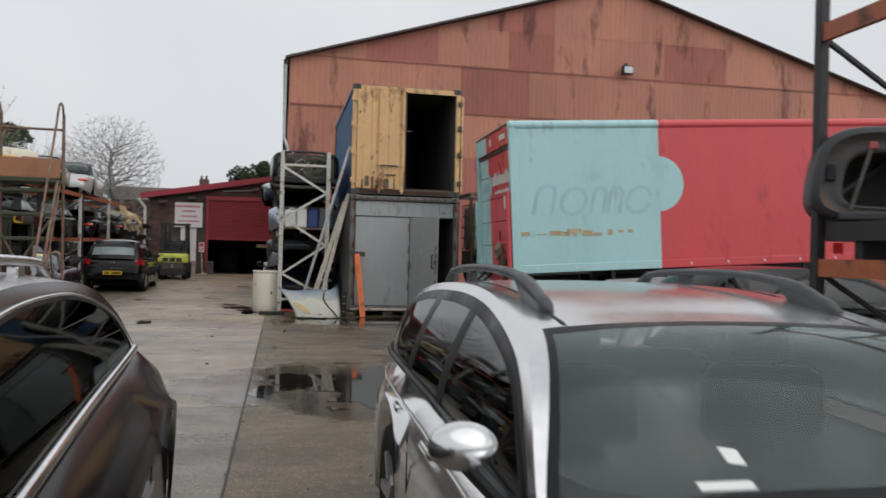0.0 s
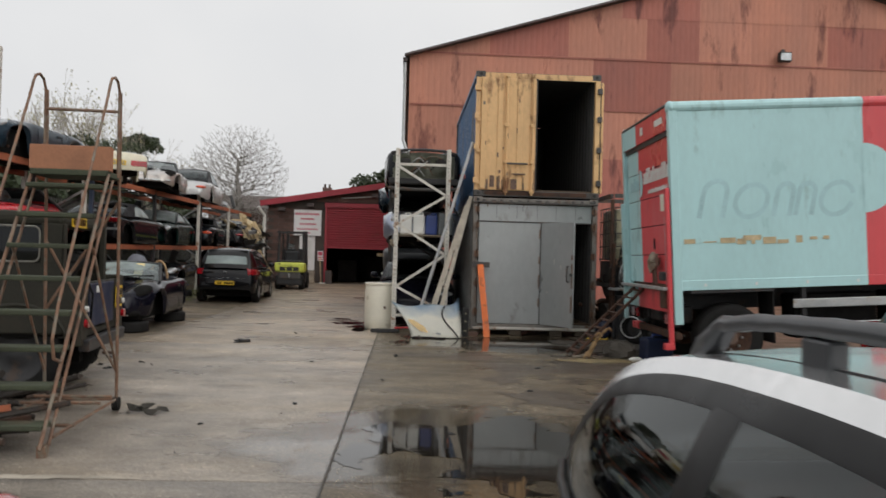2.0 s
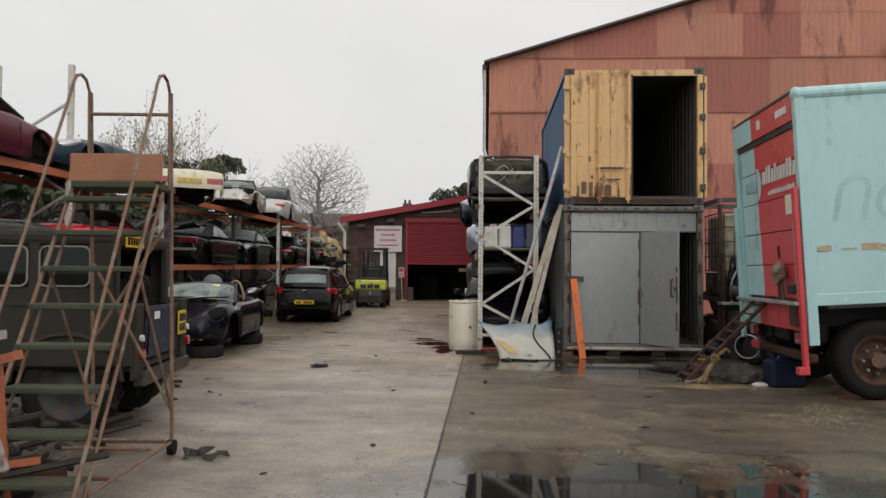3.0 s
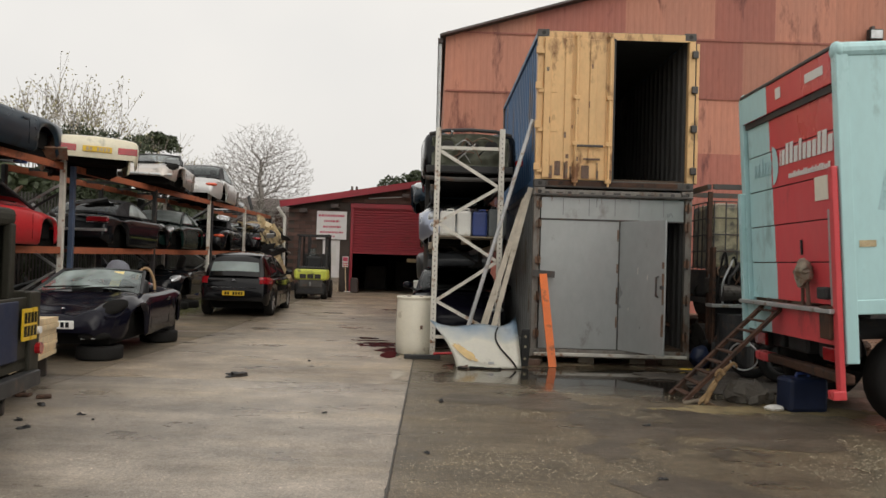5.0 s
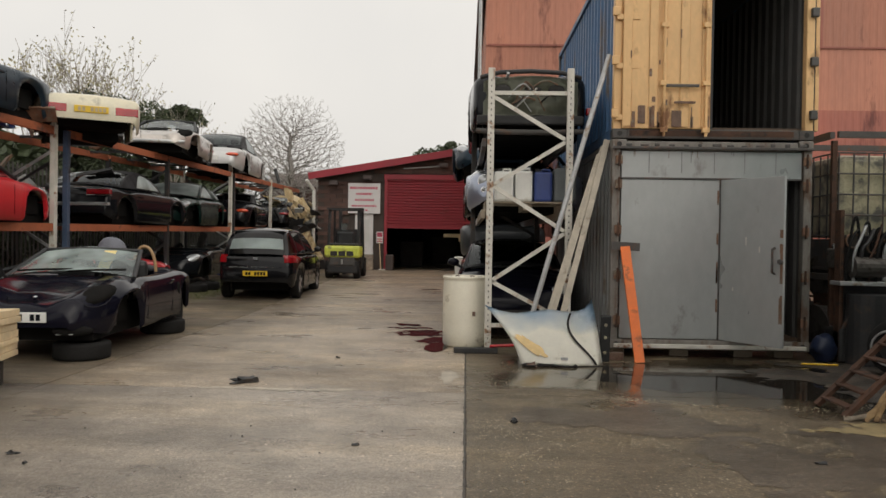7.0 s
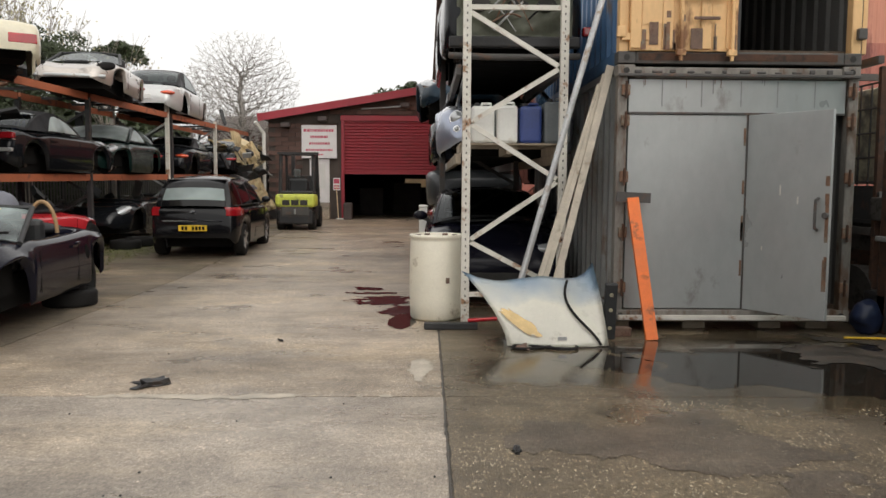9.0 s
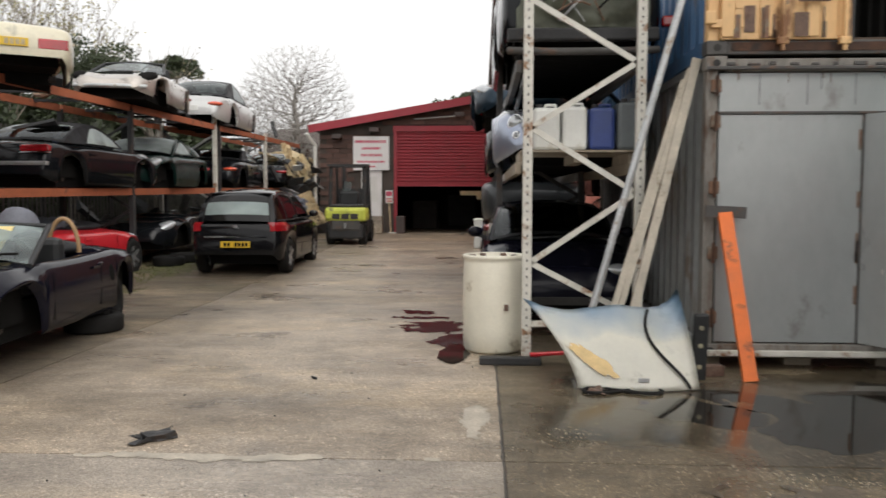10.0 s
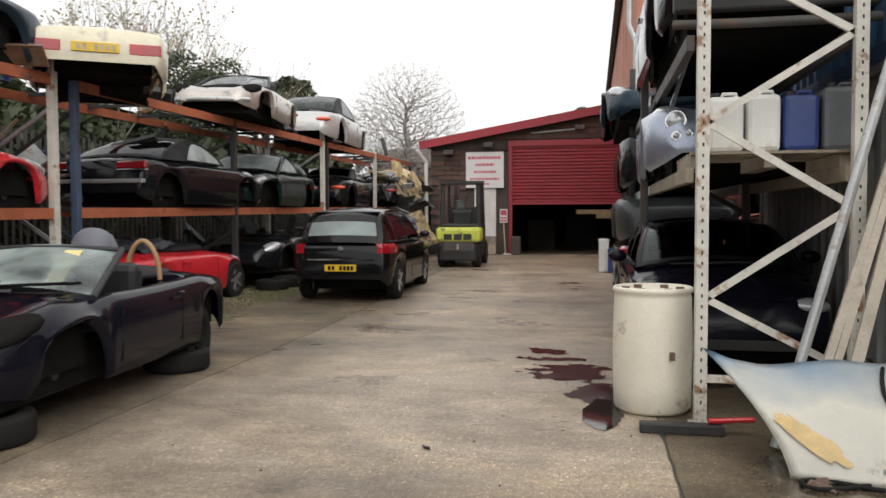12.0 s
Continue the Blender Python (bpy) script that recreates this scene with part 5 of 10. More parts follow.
def drum(x, y, z, label, m="drum"):
    d = thing("drum", label, "drum", pose(x, y, z))
    prof = [(0.0, 0.0), (0.26, 0.0), (0.285, 0.03), (0.29, 0.2), (0.295, 0.45), (0.29, 0.7), (0.285, 0.86), (0.278, 0.885), (0.295, 0.9), (0.297, 0.925), (0.285, 0.935), (0.265, 0.93), (0.26, 0.905), (0.0, 0.905)]
    bm = bmesh.new()
    n = 36
    rows = [[(r * math.cos(2 * math.pi * i / n), r * math.sin(2 * math.pi * i / n), zz) for r, zz in prof] for i in range(n + 1)]
    grid_faces(bm, rows)
    bmesh.ops.remove_doubles(bm, verts=bm.verts, dist=1e-4)
    part("body", bm, M[m], d, smooth=True)
    for a in range(6):
        an = a * 1.05
        part("lid_plug", bx(0.2 * math.cos(an) - 0.03, 0.2 * math.cos(an) + 0.03, 0.2 * math.sin(an) - 0.02, 0.2 * math.sin(an) + 0.02, 0.905, 0.93), M["rust"], d)
    part("bung", bx(0.10, 0.14, -0.296, -0.284, 0.42, 0.48), M["rust"], d)


drum(-0.02, 18.52, 0.004, "cream plastic drum with open rim beside the rack")


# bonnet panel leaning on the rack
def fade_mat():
    """Cream paint that turns blue toward the upper edge, broken up by noise."""
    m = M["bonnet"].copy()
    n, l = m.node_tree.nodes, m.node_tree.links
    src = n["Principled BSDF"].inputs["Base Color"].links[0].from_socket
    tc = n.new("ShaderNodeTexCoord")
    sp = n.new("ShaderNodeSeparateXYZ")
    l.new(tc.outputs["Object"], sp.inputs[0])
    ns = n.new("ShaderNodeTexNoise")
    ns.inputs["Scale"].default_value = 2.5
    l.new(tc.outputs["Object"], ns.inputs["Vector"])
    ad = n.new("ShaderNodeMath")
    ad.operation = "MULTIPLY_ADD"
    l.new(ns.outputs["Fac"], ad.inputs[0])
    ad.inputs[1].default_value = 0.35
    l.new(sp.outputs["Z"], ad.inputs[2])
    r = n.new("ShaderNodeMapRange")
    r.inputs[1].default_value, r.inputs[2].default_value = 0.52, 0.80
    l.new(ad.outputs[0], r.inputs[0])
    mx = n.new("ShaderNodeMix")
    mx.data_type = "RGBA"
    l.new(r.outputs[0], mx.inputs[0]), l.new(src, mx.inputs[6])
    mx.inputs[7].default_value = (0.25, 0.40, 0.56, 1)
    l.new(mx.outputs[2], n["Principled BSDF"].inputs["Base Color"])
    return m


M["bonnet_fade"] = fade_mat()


def bonnet():
    b = thing("car_bonnet", "white and blue-shaded car bonnet with peeled patch leaning", "bonnet")
    bm = bmesh.new()
    n = 16
    rows, back = [], []
    for j in range(n + 1):
        v = j / n
        row = []
        for i in range(n + 1):
            u = i / n
            xl, xr = 0.62 - 0.40 * v ** 1.6, 1.56 - 0.04 * v
            if v > 0.7:
                xl += 0
            x = xl + (xr - xl) * u
            arc = 0.09 * math.sin(math.pi * u)
            z = v * lerp_list([(0, 0.62), (0.14, 0.555), (0.28, 0.53), (0.45, 0.56), (0.6, 0.585), (0.75, 0.56), (0.85, 0.555), (0.93, 0.60), (1, 0.71)], u)
            z += 0.01
            y = 16.98 + 0.62 * v - arc - 0.07 * math.sin(math.pi * v)
            row.append(Vector((x, y, z)))
        rows.append(row)
    bmf = bmesh.new()
    grid_faces(bmf, rows)
    r = bmesh.ops.solidify(bmf, geom=bmf.faces[:], thickness=0.018)
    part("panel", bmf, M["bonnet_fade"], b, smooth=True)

    def on(u, v, off=-0.012):
        i, j = u * n, v * n
        p = rows[min(n, int(round(j)))][min(n, int(round(i)))]
        i0, j0 = min(n - 1, int(i)), min(n - 1, int(j))
        fu, fv = i - i0, j - j0
        p = (rows[j0][i0] * (1 - fu) + rows[j0][i0 + 1] * fu) * (1 - fv) + (rows[j0 + 1][i0] * (1 - fu) + rows[j0 + 1][i0 + 1] * fu) * fv
        return p + Vector((0, off, 0.0))

    bm = bmesh.new()
    ring = []
    pts = []
    for k in range(44):
        a = 2 * math.pi * k / 44
        rr = 1 + 0.45 * noise.noise((math.cos(a) * 1.8, math.sin(a) * 1.8, 4)) + 0.3 * noise.noise((math.cos(a) * 6, math.sin(a) * 6, 2))
        pts.append((0.20 + (0.105 * math.cos(a) - 0.075 * math.sin(a)) * rr, 0.37 + (0.20 * math.sin(a) - 0.02 * math.cos(a)) * rr))
    c = bm.verts.new(on(0.19, 0.36, -0.024))
    vs = [bm.verts.new(on(u, v, -0.022)) for u, v in pts]
    for a, q in zip(vs, vs[1:] + vs[:1]):
        bm.faces.new((c, a, q))
    part("peeled_patch", bm, M["peel"], b, "tan peeled paint patch")
    part("badge", bx(1.08, 1.16, 16.925, 16.935, 0.07, 0.10), M["alloy"], b)
    part("rubber_edge", tube(bmesh.new(), [on(0.79 - 0.09 * math.sin(k / 14 * 4.4) + 0.04 * (k / 14) ** 2, 0.97 - 0.95 * k / 14, -0.03) for k in range(15)], 0.012), M["rubber"], b)


bonnet()
bp_ = thing("bumper_strip", "black plastic car trim standing by the bonnet", "trim", pose(1.64, 17.35, 0, 8, 0, 0))
part("strip", bx(-0.06, 0.06, -0.03, 0.03, 0, 0.56, 0.015), M["plastic"], bp_)
for z in (0.12, 0.3, 0.45):
    part("bolt_hole", rod(bmesh.new(), (0, -0.033, z), (0, -0.029, z), 0.02), M["ibc"], bp_)
jk = thing("axle_stand", "small red and black jack on the ground", "jack", pose(0.30, 17.85, 0))
part("lever", rod(bmesh.new(), (0.0, 0, 0.09), (0.30, 0.05, 0.10), 0.02), M["carred"], jk)
part("frame", bx(-0.45, 0.1, -0.05, 0.05, 0.0, 0.07, 0.01), M["black"], jk)

# poles and planks leaning on the container
pl = bmesh.new()
rod(pl, (0.66, 17.55, 0.02), (1.735, 17.9, 3.75), 0.032)
solid("pole", pl, M["galv"], "pale metal pole leaning against the containers", "pole")
for i, (a, b, w) in enumerate((((0.86, 17.72, 0.01), (1.64, 18.02, 2.52), 0.05), ((0.93, 17.74, 0.01), (1.69, 18.0, 2.62), 0.05), ((1.08, 17.78, 0.01), (1.735, 17.96, 2.70), 0.075))):
    solid("plank", bar(bmesh.new(), a, b, w, 0.035, (0, 1, 0)), M["palewood"], "weathered pale timber plank leaning on the container", "plank", group="leaning planks")


# ---- truck ----
def wheel(parent, x, y, z, R, wdt, m_rim="alloy", spokes=0, name="wheel", flat=False, lug=0):
    """Axle along x."""
    w = new(name)
    w.parent = parent
    w.matrix_basis = pose(x, y, z, 0, 0, 90 if flat else 0) if not flat else pose(x, y, z, 0, 90, 0)
    bm = bmesh.new()
    prof = [(R * 0.62, -wdt / 2 * 0.92), (R * 0.8, -wdt / 2), (R * 0.94, -wdt / 2 * 0.96), (R, -wdt / 2 * 0.7), (R, wdt / 2 * 0.7), (R * 0.94, wdt / 2 * 0.96), (R * 0.8, wdt / 2), (R * 0.62, wdt / 2 * 0.92)]
    n = 30
    grid_faces(bm, [[(xx, r * math.cos(2 * math.pi * i / n), r * math.sin(2 * math.pi * i / n)) for r, xx in prof] for i in range(n + 1)])
    bmesh.ops.remove_doubles(bm, verts=bm.verts, dist=1e-4)
    if lug:
        bl = bmesh.new()
        for i in range(lug):
            a = 2 * math.pi * i / lug
            sgn = 1 if i % 2 else -1
            mm = Matrix.Rotation(a, 4, "X") @ Matrix.Translation((sgn * wdt * 0.22, 0, R)) @ Matrix.Rotation(sgn * 0.5, 4, "Z")
            bmesh.ops.create_cube(bl, size=1, matrix=mm @ Matrix.Diagonal((wdt * 0.5, R * 0.09, R * 0.07, 1)))
    part("tyre", bm, M["rubber"], w, smooth=True)
    if lug:
        part("tread_lug", bl, M["rubber"], w)["kind"] = "stuff"
    if m_rim:
        bm = bmesh.new()
        for sx in (-1, 1):
            prof = [(R * 0.63, sx * wdt * 0.46), (R * 0.56, sx * wdt * 0.44), (R * 0.5, sx * wdt * 0.25), (R * 0.2, sx * wdt * 0.30), (R * 0.15, sx * wdt * 0.36), (0, sx * wdt * 0.36)]
            grid_faces(bm, [[(xx, r * math.cos(2 * math.pi * i / n), r * math.sin(2 * math.pi * i / n)) for r, xx in prof] for i in range(n + 1)])
        bmesh.ops.remove_doubles(bm, verts=bm.verts, dist=1e-4)
        rim = part("rim", bm, M[m_rim if not spokes else "plastic"], w, smooth=True)
        if spokes:
            for i in range(spokes):
                a = 2 * math.pi * i / spokes
                for sx in (-1, 1):
                    part("spoke", bar(bmesh.new(), (sx * wdt * 0.40, 0, 0), (sx * wdt * 0.44, R * 0.6 * math.cos(a), R * 0.6 * math.sin(a)), R * 0.14, 0.03, (1, 0, 0)), M[m_rim], w)
    return w


def truck():
    # local x runs from the tail to the nose; the tail faces -x, the long near side -y
    t = thing("box_truck", "box truck with pale aqua and red panels, sagging tail", "truck", pose(4.22, 13.06, 0.0, 0, 0, -1.5) @ pose(0, 0, 0, 0, -3.4, 0))
    L, W, zb, zt = 7.6, 2.48, 1.16, 3.67
    body = part("body", bx(0.06, L, 0.02, W - 0.02, zb + 0.02, zt - 0.02), M["aqua"], t)
    xs = 2.66
    part("side_panel", bx(0.10, xs, -0.004, 0.02, zb + 0.08, zt - 0.05), M["aqua"], body)
    bm = bx(xs, L, -0.005, 0.02, zb + 0.08, zt - 0.05)
    part("side_panel", bm, M["truckred"], body, "red side panel")
    bm = bmesh.new()
    ring = [bm.verts.new((xs - 0.02 + 0.47 * math.sin(a), -0.010, zb + 1.41 + 0.48 * math.cos(a))) for a in [math.pi * i / 20 for i in range(21)]]
    bm.faces.new(ring)
    part("round_tab", bm, M["aqua"], body)
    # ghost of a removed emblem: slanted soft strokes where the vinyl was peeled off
    zc = zb + 0.92

    def stroke(pts, w):
        bm = bmesh.new()
        pts = [Vector((x + 0.22 * z, 0, zc + z)) for x, z in pts]
        rows = []
        for i, p in enumerate(pts):
            d = (pts[min(i + 1, len(pts) - 1)] - pts[max(i - 1, 0)]).normalized()
            q = Vector((-d.z, 0, d.x)) * w
            rows.append([p - q + Vector((0, -0.0065, 0)), p + q + Vector((0, -0.0065, 0))])
        grid_faces(bm, rows)
        part("ghost_stroke", bm, M["aqua_faded"], body)

    def arch(x0, x1, h):
        r = (x1 - x0) / 2
        return [(x0, 0)] + [(x0 + r - r * math.cos(a), h - r + r * math.sin(a)) for a in [math.pi * k / 12 for k in range(13)]] + [(x1, 0)]

    def loop(x, r, a0, a1):
        return [(x + r * math.cos(a), r + r * math.sin(a)) for a in [a0 + (a1 - a0) * k / 20 for k in range(21)]]

    for pts in (arch(0.36, 0.68, 0.50), loop(1.04, 0.22, 0, 6.29), arch(1.38, 1.60, 0.44), arch(1.68, 1.90, 0.44), loop(2.22, 0.22, 0.3, 6.0)):
        stroke(pts, 0.034)
    rnd = random.Random(5)
    x = 0.14
    while x < 2.1:
        x2 = x + rnd.uniform(0.05, 0.22)
        part("scuff_mark", bx(x, x2, -0.012, -0.008, zb + 0.56 + rnd.uniform(-0.02, 0.03), zb + 0.60 + rnd.uniform(0.0, 0.05)), M["scuff"], body)
        x = x2 + rnd.uniform(0.0, 0.12)
    part("scuff_mark", bx(0.95, 1.2, -0.013, -0.009, zb + 0.60, zb + 0.67), M["scuff"], body)
    # rails and corner trims
    for y in (0.0, W):
        bm = bmesh.new()
        rod(bm, (0.0, y + (0.05 if y < 1 else -0.05), zt - 0.06), (xs, y + (0.05 if y < 1 else -0.05), zt - 0.06), 0.085, seg=14)
        part("roof_rail", bm, M["aqua"], t)
        bm = bmesh.new()
        rod(bm, (xs, y + (0.05 if y < 1 else -0.05), zt - 0.06), (L, y + (0.05 if y < 1 else -0.05), zt - 0.06), 0.085, seg=14)
        part("roof_rail", bm, M["truckred"], t)
    part("roof_panel", bx(0.02, L, 0.03, W - 0.03, zt - 0.02, zt + 0.01), M["aqua"], t)
    part("bottom_rail", bx(0.0, xs, -0.012, 0.05, zb - 0.06, zb + 0.08, 0.01), M["aqua"], t)
    part("bottom_rail", bx(xs, L, -0.012, 0.05, zb - 0.06, zb + 0.08, 0.01), M["truckred"], t)
    for x in (0.4, 1.1, 1.8, 2.5, 3.2, 3.9, 4.6, 5.3, 6.0):
        part("rivet", bx(x, x + 0.03, -0.016, -0.011, zb - 0.01, zb + 0.03), M["platewhite"], t)
    # tail frame: aqua post on each side, red post with the lift behind
    part("rear_post", bx(-0.02, 0.10, -0.02, 0.09, zb - 0.52, zt - 0.05, 0.012), M["aqua"], t)
    part("rear_post", bx(-0.03, 0.07, W - 0.10, W + 0.02, zb - 0.06, zt - 0.05, 0.012), M["aqua"], t)
    part("lift_post", bx(-0.09, -0.03, 0.0, 0.09, zb - 0.80, zb + 1.35, 0.012), M["truckred"], t, "red tail lift post")
    part("lift_foot", bx(-0.16, -0.03, -0.01, 0.11, zb - 0.86, zb - 0.77, 0.012), M["truckred"], t)
    hdr = part("rear_header", bx(-0.03, 0.06, 0.09, W - 0.10, zt - 0.36, zt - 0.04, 0.01), M["truckred"], t, "red rear header panel")
    part("header_end", bx(-0.034, -0.031, 1.62, W - 0.10, zt - 0.36, zt - 0.04), M["aqua"], hdr)
    part("writing_bar", bx(-0.036, -0.032, 0.22, 0.62, zt - 0.24, zt - 0.15), M["platewhite"], hdr)
    part("emblem", bx(-0.036, -0.032, 1.22, 1.36, zt - 0.25, zt - 0.13), M["platewhite"], hdr)
    # rear shutter in horizontal panels, aqua at the far side and red at the near side
    sh = part("rear_shutter", bx(0.04, 0.058, 0.1, W - 0.1, zb + 0.02, zt - 0.36), M["dark"], t)
    n = 5
    for i in range(n):
        z0 = zb + 0.02 + (zt - 0.38 - zb) * i / n
        z1 = zb + 0.02 + (zt - 0.38 - zb) * (i + 1) / n - 0.012
        yb = 1.62 + 0.02 * i
        part("shutter_panel", bx(0.02, 0.038, 0.14, yb, z0, z1, 0.004), M["truckred"], sh)
        part("shutter_panel", bx(0.02, 0.038, yb, W - 0.12, z0, z1, 0.004), M["aqua"], sh)
    bm = bmesh.new()
    rg = [bm.verts.new((0.012, 1.62 - 0.16 * math.sin(a), zb + 1.55 + 0.22 * math.cos(a))) for a in [math.pi * i / 14 for i in range(15)]]
    bm.faces.new(rg)
    part("round_tab", bm, M["aqua"], sh)
    rw = random.Random(9)
    for y0, y1, z0, h, w, mm in ((1.66, 2.20, 1.46, 0.15, 0.085, "aqua_faded"), (0.18, 1.42, 1.52, 0.17, 0.10, "platewhite"), (0.24, 1.22, 1.36, 0.05, 0.042, "platewhite")):
        y = y0
        while y < y1 - 0.02:
            y2 = min(y1, y + w * rw.uniform(0.6, 1.1))
            up = h * (1.35 if rw.random() < 0.3 else 1.0)
            bm = bx(0.009, 0.014, y, y2, zb + z0, zb + z0 + up, 0.002)
            for v in bm.verts:
                v.co.y -= 0.12 * (v.co.z - zb - z0)
            part("writing_bar", bm, M[mm], sh)
            y = y2 + w * 0.28
    part("notice", bx(0.008, 0.014, 0.30, 0.58, zb + 1.06, zb + 1.30), M["drum"], sh, "cream paper notice")
    part("strap", bx(0.0, 0.016, 0.92, 0.95, zb + 0.52, zb + 0.68), M["black"], sh)
    # lift platform folded, bag and underside
    part("lift_post", bx(-0.09, -0.03, W - 0.09, W, zb - 0.60, zb + 1.30, 0.012), M["aqua"], t, "pale aqua tail lift post")
    part("lift_beam", bx(-0.14, -0.05, 0.05, W - 0.05, zb - 0.05, zb - 0.005, 0.008), M["galv"], t, "grey tail lift bar")
    part("lift_rail", bx(-0.075, -0.035, 0.105, 0.155, zb - 0.05, zb + 0.95, 0.006), M["galv"], t)
    part("lift_bracket", bx(-0.13, -0.035, 0.095, 0.30, zb - 0.30, zb + 0.02, 0.015), M["rust_dark"], t)
    part("lift_bracket", bx(-0.12, -0.035, 0.16, 0.36, zb + 0.08, zb + 0.20, 0.02), M["black"], t)
    for y in (0.0, W):
        part("roof_cap", ball(bmesh.new(), (0.02, y + (0.05 if y < 1 else -0.05), zt - 0.06), 0.06, 0.092, 0.092), M["aqua"], t, smooth=True)
    part("header_lip", bx(-0.045, 0.07, 0.06, W - 0.06, zt - 0.045, zt - 0.005, 0.012), M["frame_dark"], t)
    part("shutter_gap", bx(-0.005, 0.018, 0.12, W - 0.12, zt - 0.43, zt - 0.36), M["black"], t)
    for y, w_ in ((0.55, 0.34), (1.15, 0.5), (1.8, 0.3)):
        part("underrun_box", bx(0.12, 0.42, y, y + w_, zb - 0.56, zb - 0.30, 0.03), M["black"], t)
    part("spare_carrier", rod(bmesh.new(), (0.5, 1.6, zb - 0.55), (0.5, 2.3, zb - 0.55), 0.2), M["rubber"], t)
    part("tail_panel", bx(-0.05, 0.02, 0.1, 1.65, zb - 0.36, zb - 0.02), M["truckred"], t)
    part("tail_panel", bx(-0.05, 0.02, 1.65, W - 0.1, zb - 0.36, zb - 0.02), M["aqua"], t)
    bag = ball(bmesh.new(), (-0.08, 0.72, zb + 0.34), 0.085, 0.13, 0.15, 18, 14)
    for v in bag.verts:
        v.co += Vector((0, 0.045, 0.05)) * noise.noise(v.co * 9) + Vector((0.03, 0.03, 0.03)) * noise.noise(v.co * 22)
    part("lamp_bag", bag, M["bagmud"], t, "muddy bag hung on the tail")
    part("lamp_arm", rod(bmesh.new(), (-0.06, 0.66, zb - 0.02), (-0.07, 0.66, zb + 0.24), 0.022), M["rust"], t)
    part("lamp_arm", rod(bmesh.new(), (-0.06, 0.80, zb - 0.02), (-0.07, 0.76, zb + 0.22), 0.018), M["rust"], t)
    part("chassis_rail", bx(0.2, L + 0.6, 0.62, 0.72, zb - 0.36, zb - 0.06), M["black"], t)
    part("chassis_rail", bx(0.2, L + 0.6, W - 0.72, W - 0.62, zb - 0.36, zb - 0.06), M["black"], t)
    part("rear_bumper", bx(0.02, 0.12, 0.12, W - 0.2, zb - 0.74, zb - 0.64, 0.02), M["rust_dark"], t)
    part("bumper_end", bx(0.0, 0.13, W - 0.5, W - 0.15, zb - 0.745, zb - 0.635, 0.02), M["truckred"], t)
    for y in (0.35, W - 0.35):
        part("bumper_hanger", bx(0.06, 0.14, y - 0.05, y + 0.05, zb - 0.58, zb - 0.06), M["black"], t)
        part("rear_lamp", bx(-0.01, 0.03, y - 0.16, y + 0.16, zb - 0.54, zb - 0.40, 0.01), M["taillight"], t)
    part("mudguard", bx(0.22, 1.36, 0.0, 0.5, zb - 0.10, zb - 0.06), M["black"], t)
    part("mud_flap", bx(1.36, 1.38, 0.06, 0.55, zb - 0.82, zb - 0.1), M["rubber"], t)
    part("side_guard", bx(1.62, 5.6, 0.0, 0.03, zb - 0.34, zb - 0.22, 0.008), M["galv"], t, "pale aluminium side guard")
    part("side_guard", bx(1.62, 5.6, 0.0, 0.03, zb - 0.66, zb - 0.54, 0.008), M["galv"], t, "pale aluminium side guard")
    for x in (1.75, 3.6, 5.4):
        part("guard_bracket", bx(x, x + 0.06, 0.03, 0.08, zb - 0.70, zb - 0.06), M["black"], t)
    # Black boxes added to stand for the shade beneath the load body
    part("fuel_tank", bx(1.7, 2.9, 0.2, 0.62, zb - 0.78, zb - 0.16, 0.06), M["pit"], t)
    part("battery_box", bx(3.1, 4.4, 0.2, 0.62, zb - 0.72, zb - 0.16, 0.03), M["pit"], t)
    part("axle", rod(bmesh.new(), (0.78, 0.3, zb - 0.70), (0.78, W - 0.3, zb - 0.70), 0.10), M["pit"], t)
    for x in (0.78, 6.6):
        for y in (0.26, W - 0.26):
            w = wheel(t, 0, 0, 0, 0.47, 0.34 if x < 3 else 0.28, "rust_dark", 0)
            w.matrix_basis = pose(x, y, 0.475 - x * 0.058, 0, 0, 90)
            hub = part("hub", rod(bmesh.new(), (-0.2, 0, 0), (0.2, 0, 0), 0.09), M["rust"], w)
            for i in range(8):
                a = math.pi * i / 4
                part("wheel_nut", rod(bmesh.new(), (-0.16, 0.16 * math.cos(a), 0.16 * math.sin(a)), (0.16, 0.16 * math.cos(a), 0.16 * math.sin(a)), 0.017, seg=6), M["alloy"], w)
    return t


truck()


# ---- left-hand racks ----
LX, LB = -6.78, -8.35


def rack_x(y):
    return LX + 0.03 * (y - 25)


